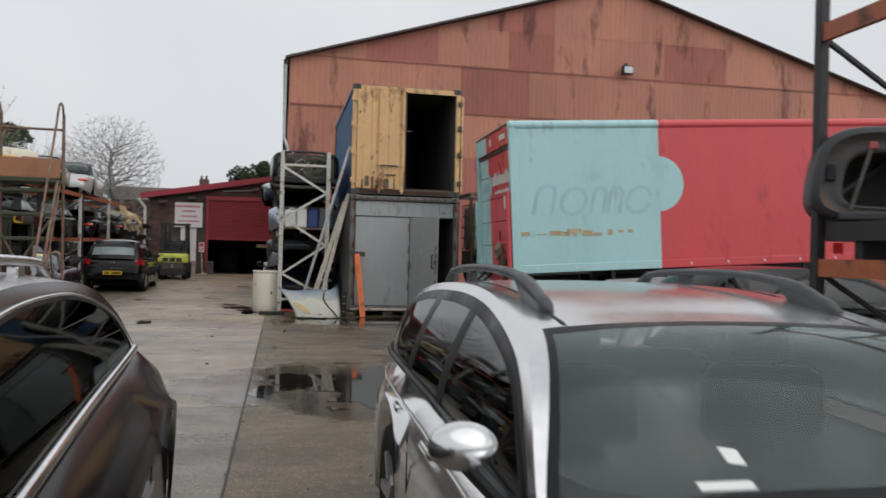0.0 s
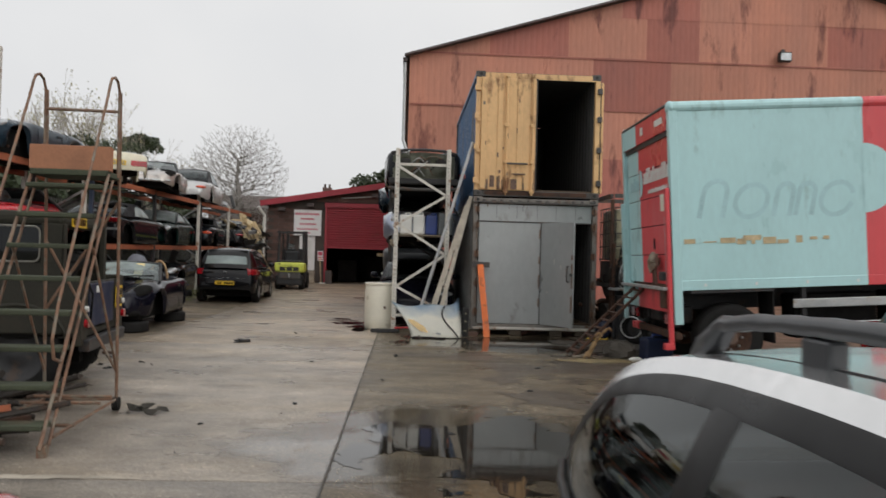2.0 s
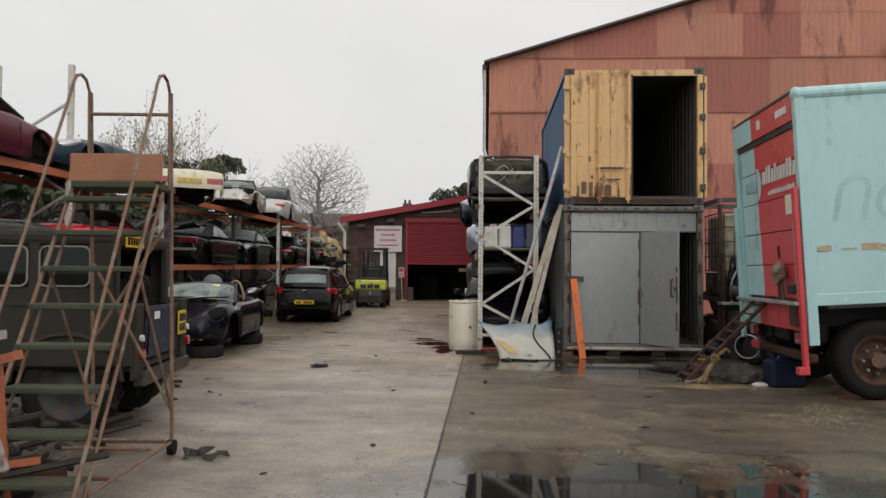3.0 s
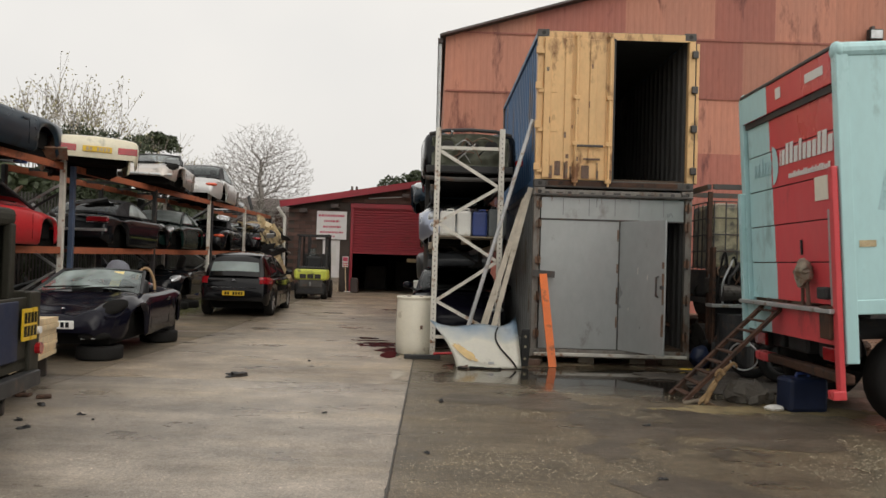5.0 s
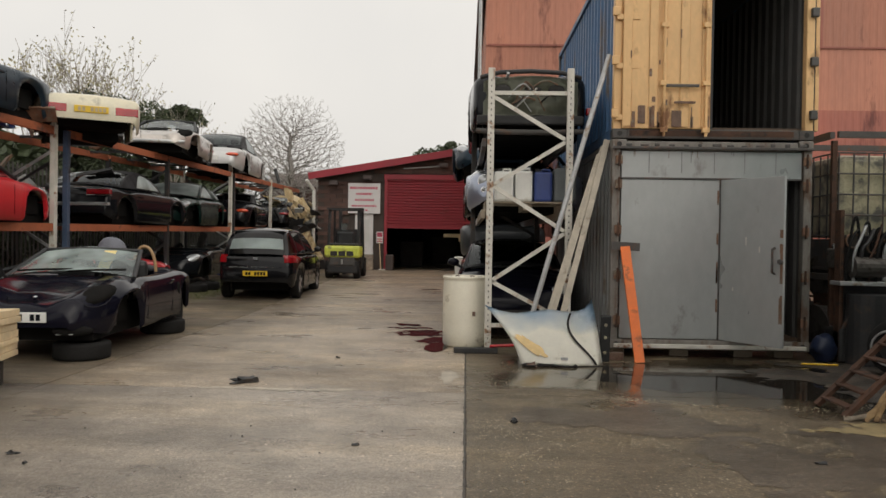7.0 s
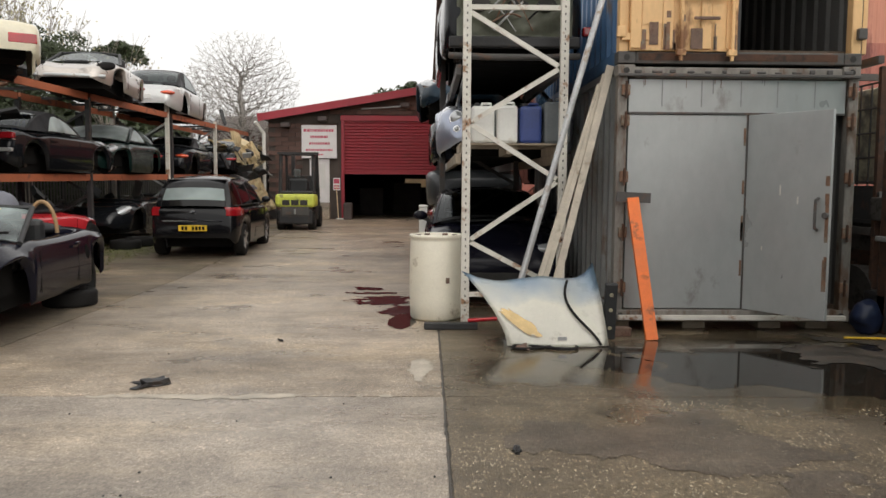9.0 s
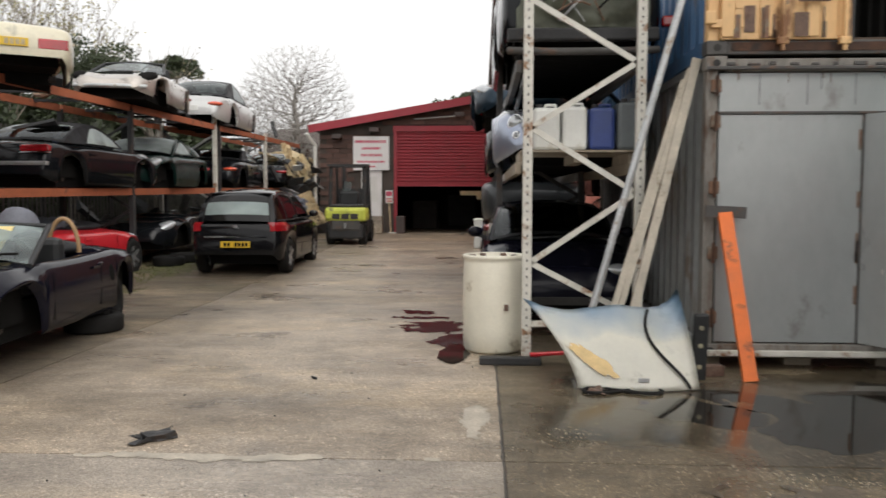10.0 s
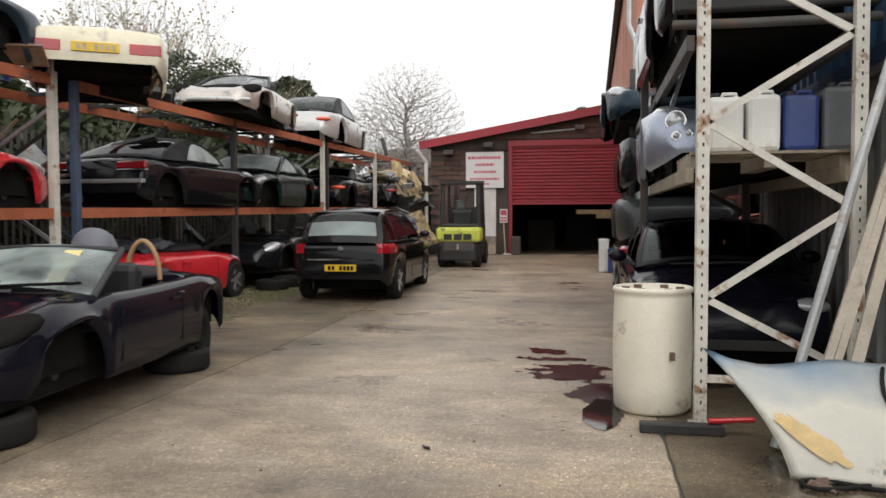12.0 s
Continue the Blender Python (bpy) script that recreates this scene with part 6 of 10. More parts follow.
def long_rack(label, frames, beams, post_mats, heights, group):
    r = thing("pallet_rack", label, "rack", group=group)
    for y, pm, h in zip(frames, post_mats, heights):
        g = ground_z(y)
        x = rack_x(y)
        for xx, m_ in ((x, pm), (x - 1.35, "black" if pm != "white" else "white")):
            p = part("post", bx(xx - 0.045, xx + 0.045, y - 0.05, y + 0.05, g, h, 0.006), M[m_], r)
            part("foot_plate", bx(xx - 0.08, xx + 0.08, y - 0.08, y + 0.08, g, g + 0.012), M[m_], p)
        z, s = 0.35, 0
        while z + 0.85 < h:
            a, b = (x - 0.03, x - 1.32) if s else (x - 1.32, x - 0.03)
            part("brace", bar(bmesh.new(), (a, y, g + z), (b, y, g + z + 0.8), 0.045, 0.03, (0, 1, 0)), M["galv" if pm == "white" else "black"], r)
            z, s = z + 0.82, 1 - s
    for (y0, y1), zs in zip(zip(frames, frames[1:]), beams):
        for z0, z1 in zs:
            for dx in (0.0, -1.35):
                b = part("beam", bar(bmesh.new(), (rack_x(y0) + dx + 0.0, y0 + 0.05, z0), (rack_x(y1) + dx, y1 - 0.05, z1), 0.055, 0.13), M["orange"], r)
            for k in (0.2, 0.5, 0.8):
                yy = y0 + (y1 - y0) * k
                zz = z0 + (z1 - z0) * k
                part("cross_bar", bx(rack_x(yy) - 1.32, rack_x(yy) - 0.03, yy - 0.03, yy + 0.03, zz + 0.02, zz + 0.066), M["black"], r)
    return r


def lv(y):
    return 1.52 + 0.010 * (y - 21), 3.13 + 0.002 * (y - 21)


def bay(y0, y1):
    return [(lv(y0)[0], lv(y1)[0]), (lv(y0)[1], lv(y1)[1])]


F1 = [13.45, 17.2, 20.95]
long_rack("tall white and orange pallet rack stacked with scrap cars", F1, [bay(13.45, 17.2), bay(17.2, 20.95)], ["white"] * 3, [5.1, 5.1, 3.42], "car racks")
F2 = [21.35, 25.6, 29.95]
long_rack("orange-beamed pallet rack stacked with scrap cars", F2, [bay(21.35, 25.6), bay(25.6, 29.95)], ["bluepost", "black", "white"], [3.18, 3.12, 3.55], "car racks")
F3 = [30.2, 34.0, 37.9]
long_rack("far orange-beamed pallet rack stacked with scrap cars", F3, [bay(30.2, 34.0), bay(34.0, 37.9)], ["black", "white", "black"], [3.1, 3.3, 3.1], "car racks")

# boundary fence behind the racks
fn = thing("palisade_fence", "dark steel palisade fence behind the racks", "fence")
for y in range(12, 46, 3):
    part("post", bx(-9.32, -9.24, y - 0.04, y + 0.04, -0.05, 2.75), M["black"], fn)
for z in (0.5, 2.3):
    part("rail", bx(-9.24, -9.20, 12, 45, z, z + 0.06), M["black"], fn)
me = to_mesh(bx(-0.035, 0.035, -0.006, 0.006, 0, 2.9), "pale", M["frame_dark"])
for i in range(200):
    o = new("pale", me)
    o.parent = fn
    o.matrix_basis = pose(-9.18, 12 + i * 0.16, -0.05, 0, 0, 90)


# ---- cars ----
SPORT = dict(L=4.32, W=1.78, belt=0.80, wb=2.42, R=0.32, front=0.92,
             top=[(-1, 0.52), (-0.94, 0.62), (-0.72, 0.74), (-0.45, 0.82), (-0.25, 0.88), (0.1, 0.88), (0.55, 0.90), (0.85, 0.84), (0.96, 0.72), (1, 0.60)],
             round=0.40, taper=1.05, fender=0.03, H=1.24, ws0=-0.37, ws1=0.0, r1=0.20, r0=0.62)
HATCH = dict(L=3.95, W=1.73, belt=0.92, wb=2.47, R=0.31, front=0.80,
             top=[(-1, 0.60), (-0.94, 0.74), (-0.7, 0.90), (-0.48, 0.98), (0.3, 0.98), (0.93, 0.98), (0.985, 0.93), (1, 0.66)],
             round=0.14, lamp_z=(0.83, 0.94), H=1.52, ws0=-0.50, ws1=-0.12, r1=0.80, r0=0.955)
ESTATE = dict(L=4.70, W=1.76, belt=0.86, wb=2.71, R=0.32, front=0.92,
              top=[(-1, 0.50), (-0.95, 0.62), (-0.7, 0.74), (-0.36, 0.82), (0.0, 0.87), (0.3, 0.89), (0.90, 0.92), (0.975, 0.84), (1, 0.55)],
              round=0.2, H=1.312, ws0=-0.285, ws1=-0.02, r1=0.745, r0=0.925, tail_z=0.78, wbelt=0.90, wr=0.655, bow=0.018, wbow=0.06, edge=0.075, brow=0.115, surround=0.02, shoulder=True)
SALOON = dict(L=4.45, W=1.80, belt=0.88, wb=2.6, R=0.31, front=0.86,
              top=[(-1, 0.56), (-0.96, 0.68), (-0.75, 0.80), (-0.4, 0.88), (0.3, 0.90), (0.85, 0.88), (0.97, 0.84), (1, 0.60)],
              round=0.13, H=1.30, ws0=-0.40, ws1=-0.10, r1=0.26, r0=0.50)
SUV = dict(ESTATE, rail=0.0, shoulder=True, wbelt=0.80, wr=0.60, bow=0.045, wbow=0.11, edge=0.0, brow=0.055, surround=0.0, L=4.62, W=1.84, roof_mat="roof_sky_sheen", top=[(-1, 0.60), (-0.95, 0.75), (-0.7, 0.88), (-0.42, 0.95), (0.3, 0.98), (0.88, 0.99), (0.97, 0.90), (1, 0.55)], H=1.318, ws0=-0.42, ws1=-0.12, r1=0.62, r0=0.78, tail_z=0.88, lamp_z=(0.74, 0.90))


def sweep(pts, r, seg=8, flat=1.0):
    """One smooth bent rail through the points."""
    pts = [Vector(p) for p in pts]
    rows = []
    for i, p in enumerate(pts):
        d = (pts[min(i + 1, len(pts) - 1)] - pts[max(i - 1, 0)]).normalized()
        u = d.cross(Vector((0, 0, 1)))
        u = u.normalized() if u.length > 1e-3 else Vector((1, 0, 0))
        w = u.cross(d)
        rows.append([p + u * r * flat * math.cos(2 * math.pi * k / seg) + w * r * math.sin(2 * math.pi * k / seg) for k in range(seg + 1)])
    bm = bmesh.new()
    grid_faces(bm, rows)
    bmesh.ops.remove_doubles(bm, verts=bm.verts, dist=1e-5)
    return bm


def chaikin(p, n=3):
    for _ in range(n):
        q = [p[0]]
        for a, b in zip(p, p[1:]):
            q += [(a[0] * 0.75 + b[0] * 0.25, a[1] * 0.75 + b[1] * 0.25), (a[0] * 0.25 + b[0] * 0.75, a[1] * 0.25 + b[1] * 0.75)]
        p = q + [p[-1]]
    return p


def chaikin3(p, n=2):
    p = [Vector(q) for q in p]
    for _ in range(n):
        p = [p[0]] + [q for a, b in zip(p, p[1:]) for q in (a * 0.75 + b * 0.25, a * 0.25 + b * 0.75)] + [p[-1]]
    return p


def resample(p, n):
    d = [0.0]
    for a, b in zip(p, p[1:]):
        d.append(d[-1] + math.dist(a, b))
    return [(lerp_list(list(zip(d, [q[0] for q in p])), d[-1] * i / n), lerp_list(list(zip(d, [q[1] for q in p])), d[-1] * i / n)) for i in range(n + 1)]


ROOFS = {}


def greenhouse(c, S, colour, g, gside, divs, roof=None, chrome=False, rear=0.05, rear_from=0.7, lean=0.06, blind=False):
    """Roof, pillars and glazing of a closed car: one curved skin, glass set into it."""
    hl, W, H = S["L"] / 2, S["W"], S["H"]
    ws0, ws1, r1, r0 = (S[k] * hl for k in ("ws0", "ws1", "r1", "r0"))
    belt = lambda y: lerp_list(S["top"], max(-1, min(1, y / hl))) - 0.012
    wb, wr = W / 2 * S.get("wbelt", 0.885), W / 2 * S.get("wr", 0.69)
    rm = roof or M[colour]

    def plan(y):
        e = max(0.0, 1 - (hl - abs(y)) / 0.75)
        return 1 - min(S["round"], 0.24) * e ** 2.2

    def X(y, z):
        t = max(0.0, min(1.1, (z - belt(y)) / (H - belt(y))))
        return (wb + (wr - wb) * (0.45 * t + 0.55 * t * t)) * plan(y)

    za, zr = belt(ws0), belt(r0)
    rise = S.get("arch", 0.0)
    path = resample(chaikin([(ws0, za), (ws0 + (ws1 - ws0) * 0.5, za + (H - 0.05 - za) * 0.58), (ws1, H - S.get("brow", 0.055)), ((ws1 * 0.6 + r1 * 0.4), H - 0.012 + rise),
                             (r1, H - 0.05), (r1 + (r0 - r1) * 0.62, H - 0.06 - (H - 0.06 - zr) * 0.45), (r0, zr)]), 54)
    n = len(path)
    nrm = []
    for i in range(n):
        a, b = path[max(0, i - 1)], path[min(n - 1, i + 1)]
        d = Vector((b[0] - a[0], b[1] - a[1])).normalized()
        nrm.append((-d.y, d.x))
    kind = ["w" if p[0] < ws1 - 0.01 else "r" if p[0] < r1 + 0.03 else "b" for p in path]
    bows = [S.get("wbow", 0.11) if k == "w" else S.get("bow", 0.055) if k == "r" else 0.07 for k in kind]
    for _ in range(6):
        bows = [bows[0]] + [(a + b + d) / 3 for a, b, d in zip(bows, bows[1:], bows[2:])] + [bows[-1]]
    ed = S.get("edge", 0.0)
    e1, e2, e3 = 0.97 - ed, 0.935 - ed, 0.895 - ed
    iw = kind.index("r")
    us = [-1, -e1, -e2, -e3, -0.78, -0.65, -0.45, -0.22, 0, 0.22, 0.45, 0.65, 0.78, e3, e2, e1, 1]

    def over(i, u, off=0.0):
        y, z = path[i]
        if abs(u) < 1 and i < iw:
            u *= 1 + (0.985 / e1 - 1) * (1 - i / iw) * (ed > 0)
        b = bows[i] * (1 - abs(u) ** 2.4) + off
        return Vector((X(y, z) * u, y + nrm[i][0] * b, z + nrm[i][1] * b))

    def skin(name, i0, i1, u0, u1, material, off=0.0, label=""):
        ks = [k for k in us if u0 <= k <= u1]
        if i1 - i0 < 1:
            return
        bm = bmesh.new()
        grid_faces(bm, [[over(i, k, off) for k in ks] for i in range(i0, i1 + 1)])
        return part(name, bm, material, c, label, smooth=True)

    ib = kind.index("b") if "b" in kind else n - 1
    skin("roof", iw, ib, -1, 1, M[S["roof_mat"]] if "roof_mat" in S else rm)
    for s in ((-1, -e1), (e1, 1)):
        skin("pillar", 0, iw, *s, M[colour])
        skin("pillar", ib, n - 1, *s, rm)
    skin("windscreen", 1, iw - 1, -e2, e2, g)
    skin("rear_window", ib + 2, n - 3, -e2, e2, g)
    for s in ((-e1, -e2), (e2, e1)):
        skin("screen_seal", 0, iw, *s, M["trimblack"])
        skin("screen_seal", ib, n - 1, *s, M["trimblack"])
    skin("screen_seal", iw - 1, iw, -e2, e2, M["trimblack"], 0.001)
    skin("scuttle", 0, 1, -e2, e2, M["trimblack"])
    skin("roof_edge", ib, ib + 2, -e2, e2, rm)
    skin("tailgate", n - 3, n - 1, -e2, e2, rm)

    band = S.get("surround", 0.0)

    def on(sx, p, off):
        return Vector((sx * (X(p[0], p[1]) + off), p[0], p[1]))

    def inset(i, m):
        f = i / (n - 1)
        t = max(0.0, min(1.0, (f - rear_from) / (1 - rear_from)))
        m = m + (rear - 0.05) * t * t * (3 - 2 * t) + (S.get("rail", 0.0) if m > 0.03 else 0.0)
        y, z = path[i][0] - nrm[i][0] * m, path[i][1] - nrm[i][1] * m
        return y, z

    for sx in (-1, 1):
        fl = lambda p: (p[0], max(p[1], belt(p[0]) - 0.004))
        bm = bmesh.new()
        grid_faces(bm, [[on(sx, path[i], 0.0), on(sx, fl(inset(i, 0.018)), 0.003), on(sx, fl(inset(i, 0.036)), 0.004)] for i in range(n)])
        part("side_frame", bm, rm, c, smooth=True)
        bm = bmesh.new()
        grid_faces(bm, [[on(sx, fl(inset(i, 0.033)), 0.006), on(sx, fl(inset(i, 0.042)), 0.010), on(sx, fl(inset(i, 0.056 + band)), 0.004)] for i in range(n)])
        part("window_surround", bm, M["trimblack"] if not blind else rm, c, smooth=True)
        top = [inset(i, 0.050 + band) for i in range(n)]
        top = [p for p in top if p[1] > belt(p[0]) + 0.004]
        ya, yb = top[0][0], top[-1][0]
        m_ = len(top) - 1
        bm = bmesh.new()
        rows = []
        for i, p in enumerate(top):
            q = (ya + (yb - ya) * i / m_, 0)
            q = (q[0], belt(q[0]) + 0.002)
            rows.append([on(sx, (q[0] + (p[0] - q[0]) * k / 6, q[1] + (p[1] - q[1]) * k / 6), 0.003) for k in range(7)])
        grid_faces(bm, rows)
        part("side_window", bm, gside, c, smooth=True)
        tz = [(p[0], p[1]) for p in top]
        for d in divs:
            yc = ya + (yb - ya) * d
            yt = yc + lean
            zt = lerp_list(tz, yt)
            bm = bmesh.new()
            wd = 0.055
            grid_faces(bm, [[on(sx, (yc + (yt - yc) * k / 6 + wd * s_, belt(yc) + (zt - belt(yc)) * k / 6), 0.008 - 0.004 * abs(s_)) for s_ in (-1, -0.5, 0.5, 1)] for k in range(7)])
            part("window_pillar", bm, M["trimblack"], c, smooth=True)
        pts = [on(sx, (ya - 0.03 + (yb + 0.03 - ya + 0.03) * k / 16, belt(ya - 0.03 + (yb - ya + 0.06) * k / 16) + 0.004), 0.012) for k in range(17)]
        if chrome:
            part("chrome_line", sweep(pts, 0.017), M["chrome"], c, smooth=True)
            part("chrome_line", sweep([on(sx, fl(inset(i, 0.040)), 0.008) for i in range(n // 4, n) if inset(i, 0.04)[1] > belt(inset(i, 0.04)[0])], 0.007), M["chrome"], c, smooth=True)
        else:
            part("waist_seal", sweep(pts, 0.013), M["trimblack"], c, smooth=True)

    def roof_z(x, y):
        i = min(range(n), key=lambda k: abs(path[k][0] - y))
        return over(i, max(-1, min(1, x / X(*path[i])))).z

    ROOFS[c.name] = roof_z


def car(name, label, m, spec, colour, top="open", wheels=True, group="", front_hole=False, tail="wide", plate=None, divs=(0.45, 0.8),
        interior="plastic", lamps="round", scale=None, category="car", hood_dark=False, sunk=0.0, glass="glass", ws=True, side_glass=None, chrome_line=False, rear=0.05, rear_from=0.7, mirror=(0.095, 0.06, 0.065), mirror_at=(0.07, 0.42, 0.08)):
    """A car whose nose points to -y; origin on the ground below its middle."""
    S = dict(spec)
    L, W, R = S["L"], S["W"], S["R"]
    c = thing(name, label, category, m, group)
    hl = L / 2
    ax = (-hl + S["front"], -hl + S["front"] + S["wb"])
    gc = S.get("gc", 0.20)
    st = set(np.linspace(-hl, hl, 50))
    for a in ax:
        for k in np.linspace(-1, 1, 15):
            st.add(a + k * (R + 0.06))
    for e in (0.01, 0.03, 0.07, 0.12, 0.18):
        st.add(-hl + e), st.add(hl - e)
    st = sorted(st)
    rows = []
    ca, cb = S["ws0"] * hl + 0.05, S["r0"] * hl - 0.35
    for s in st:
        f = s / hl
        zt = lerp_list(S["top"], f)
        e = max(0.0, 1 - (hl - abs(s)) / (S.get("taper", 0.75) if s < 0 else 0.75))
        w = W / 2 * (1 - (S["round"] if s < 0 else min(S["round"], 0.24)) * e ** 2.2)
        zb = gc + 0.10 * e ** 2
        for a in ax:
            d = abs(s - a)
            if d < R + 0.06:
                zb = max(zb, R + math.sqrt((R + 0.06) ** 2 - d * d) - 0.01)
        k = math.sqrt(max(0.0, 1 - (1 - min(1.0, (hl - abs(s)) / 0.16)) ** 2))
        zc = 0.5 * zt + 0.5 * zb
        zt, zb, w = zc + (zt - zc) * (0.5 + 0.5 * k), zc + (zb - zc) * (0.6 + 0.4 * k), w * (0.93 + 0.07 * k)
        sh = zt - 0.035 - 0.02 * (1 - e)
        lip = 0.005 if any(abs(s - a) < R + 0.08 for a in ax) else 0.0
        mid = zb + 0.5 * (sh - zb)
        pts = [(w * 0.93 + lip, zb), (w * 0.985 + lip, min(zb + 0.05, sh - 0.06)), (w + lip, mid), (w * 0.985, sh - 0.07 if sh - 0.07 > mid else mid + 0.01), (w * 0.95, sh - 0.015), (w * 0.88, sh + 0.012)]
        if S.get("shoulder"):
            pts[3:6] = [(w * 0.985, max(mid + 0.01, sh - 0.20)), (w * 0.93, sh - 0.085), (w * 0.82, sh + 0.005)]
        if top == "open" and ca < s < cb:
            pts += [(w * 0.82, sh + 0.01), (w * 0.80, 0.55), (0, 0.45)]
        else:
            fd = S.get("fender", 0.0) * max(0.0, min(1.0, (-0.30 - f) / 0.25))
            if not S.get("shoulder"):
                pts[-1] = (w * 0.86, sh + 0.012 + fd)
            pts += [(w * 0.66, zt - 0.008 + fd * 0.8), (w * 0.36, zt + 0.004 - fd), (0, zt + 0.012 - fd)]
        row = [Vector((x, s, z)) for x, z in pts] + [Vector((-x, s, z)) for x, z in reversed(pts[:-1])]
        rows.append(row)
    bm = bmesh.new()
    vs = grid_faces(bm, rows)
    for r in (vs[0], vs[-1]):
        bm.faces.new(r)
    body = part("body", bm, M[colour], c, smooth=True)
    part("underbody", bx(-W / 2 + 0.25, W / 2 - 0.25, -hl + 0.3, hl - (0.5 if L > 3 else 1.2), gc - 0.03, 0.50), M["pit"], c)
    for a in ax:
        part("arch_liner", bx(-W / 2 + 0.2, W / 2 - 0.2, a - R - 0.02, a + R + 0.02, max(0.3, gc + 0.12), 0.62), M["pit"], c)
    if wheels:
        for a in ax:
            for sx in (-1, 1):
                wheel(c, sx * (W / 2 - 0.115), a, R, R, 0.20, "alloy", 5)
    else:
        for a in ax:
            for sx in (-1, 1):
                part("hub", rod(bmesh.new(), (sx * (W / 2 - 0.3), a, R), (sx * (W / 2 - 0.22), a, R), 0.05), M["scrapblack"], c)
    # doors: thin shut lines
    ds, de = S["ws0"] * hl + 0.22, S["ws0"] * hl + 1.30
    for sx in (-1, 1):
        for y in (ds, de):
            wloc = W / 2
            bm = bmesh.new()
            zt = lerp_list(S["top"], y / hl)
            box(bm, sx * (wloc * 0.995), sx * (wloc * 0.995 + 0.004), y - 0.004, y + 0.004, 0.30, zt - 0.14)
            part("shut_line", bm, M["pit"], body)
        part("door_handle", bx(sx * (W / 2 * 0.99), sx * (W / 2 * 0.99 + 0.02), de - 0.22, de - 0.06, lerp_list(S["top"], de / hl) - 0.19, lerp_list(S["top"], de / hl) - 0.165), M[colour], body)
    # lamps
    zf = lerp_list(S["top"], -0.90)
    for sx in (-1, 1):
        lx = sx * W * 0.35
        if lamps == "round":
            ball_ = ball(bmesh.new(), (lx, -hl + 0.44, lerp_list(S["top"], -0.80) - (0.03 if front_hole else 0.055)), 0.15, 0.29, 0.085, rot=Matrix.Rotation(0.30, 4, "X") @ Matrix.Rotation(-0.35 * sx, 4, "Z"))
            part("headlamp", ball_, M["pit" if front_hole else "headlight"], c, "empty headlamp opening" if front_hole else "", smooth=True)
        elif lamps == "slim":
            part("headlamp", ball(bmesh.new(), (sx * W * 0.37, -hl + 0.20, zf - 0.06), 0.16, 0.16, 0.07), M["headlight"], c, smooth=True)
        ztl = lerp_list(S["top"], 0.95)
        if tail == "wide":
            part("tail_lamp", ball(bmesh.new(), (sx * W * 0.36, hl - 0.13, ztl - 0.10), 0.19, 0.12, 0.055), M["taillight"], c, smooth=True)
        elif tail == "block":
            part("tail_lamp", bx(sx * W * 0.22, sx * W * 0.44, hl - 0.10, hl + 0.004, ztl - 0.20 - S.get("drop", 0), ztl - 0.06 - S.get("drop", 0), 0.015), M["taillight"], c)
        elif tail == "orange":
            part("tail_lamp", ball(bmesh.new(), (sx * W * 0.36, hl - 0.13, ztl - 0.10), 0.19, 0.13, 0.06), M["redbright"], c, smooth=True)
        elif tail == "strip":
            part("tail_lamp", bx(sx * W * 0.20, sx * W * 0.47, hl - 0.10, hl - 0.015, ztl - 0.135, ztl - 0.03, 0.02), M["taillight"], c)
            part("lamp_trim", bx(sx * W * 0.20, sx * W * 0.47, hl - 0.09, hl - 0.008, ztl - 0.16, ztl - 0.143, 0.004), M["chrome"], c)
            part("bumper_trim", bx(sx * 0.005, sx * W * 0.46, hl - 0.05, hl + 0.03, 0.50, 0.56, 0.01), M["galv"], c)
        elif tail in ("corner", "hatch"):
            z0, z1 = S.get("lamp_z", (0.66, 0.95))
            rows_ = []
            for k in range(9):
                zz = z0 + (z1 - z0) * k / 8
                wv = 0.10 * math.sin(math.pi * (0.12 + 0.88 * k / 8) ** 0.8)
                row = []
                rd_ = min(S["round"], 0.24)
                for d_, inn in ((0.34 + wv, 0), (0.26 + wv * 0.5, 0), (0.18, 0), (0.11, 0), (0.06, 0.02), (0.035, 0.08), (0.03, 0.13)):
                    e_ = max(0.0, 1 - d_ / 0.75)
                    kk = math.sqrt(max(0.0, 1 - (1 - min(1.0, d_ / 0.16)) ** 2))
                    row.append(Vector((sx * (W / 2 * (1 - rd_ * e_ ** 2.2) * (0.93 + 0.07 * kk) * (1.0 if k < 6 else 1.0 - 0.015 * (k - 5)) + 0.012 - inn), hl - d_ + (0.03 if inn else 0.0), zz)))
                rows_.append(row)
            bmq = bmesh.new()
            grid_faces(bmq, rows_)
            part("tail_lamp", bmq, M["taillight"], c, smooth=True)
    if wheels:
        part("bumper_line", bx(-W * 0.34, W * 0.34, -hl - 0.006, -hl + 0.02, 0.33, 0.42, 0.008), M["dark"], c)
    if plate:
        back = plate.endswith("rear")
        y = hl + 0.012 if back else -hl - 0.012
        pz = {"yellow_rear": 0.62, "old_rear": 0.615, "white_front": 0.40, "hatch_rear": 0.50}[plate]
        p = part("number_plate", bx(-0.26, 0.26, y - 0.012, y + 0.012, pz, pz + 0.11, 0.004), M["platewhite" if "white" in plate else "yellowplate"], c)
        for i in range(7):
            if i != 4:
                xx = -0.22 + i * 0.063
                part("writing_bar", bx(xx, xx + 0.045, y + (0.0125 if back else -0.016), y + (0.016 if back else -0.0125), pz + 0.02, pz + 0.09), M["scuff" if "old" in plate else "ink"], p)
    H, ws0, ws1, r1, r0 = S["H"], S["ws0"] * hl, S["ws1"] * hl, S["r1"] * hl, S["r0"] * hl
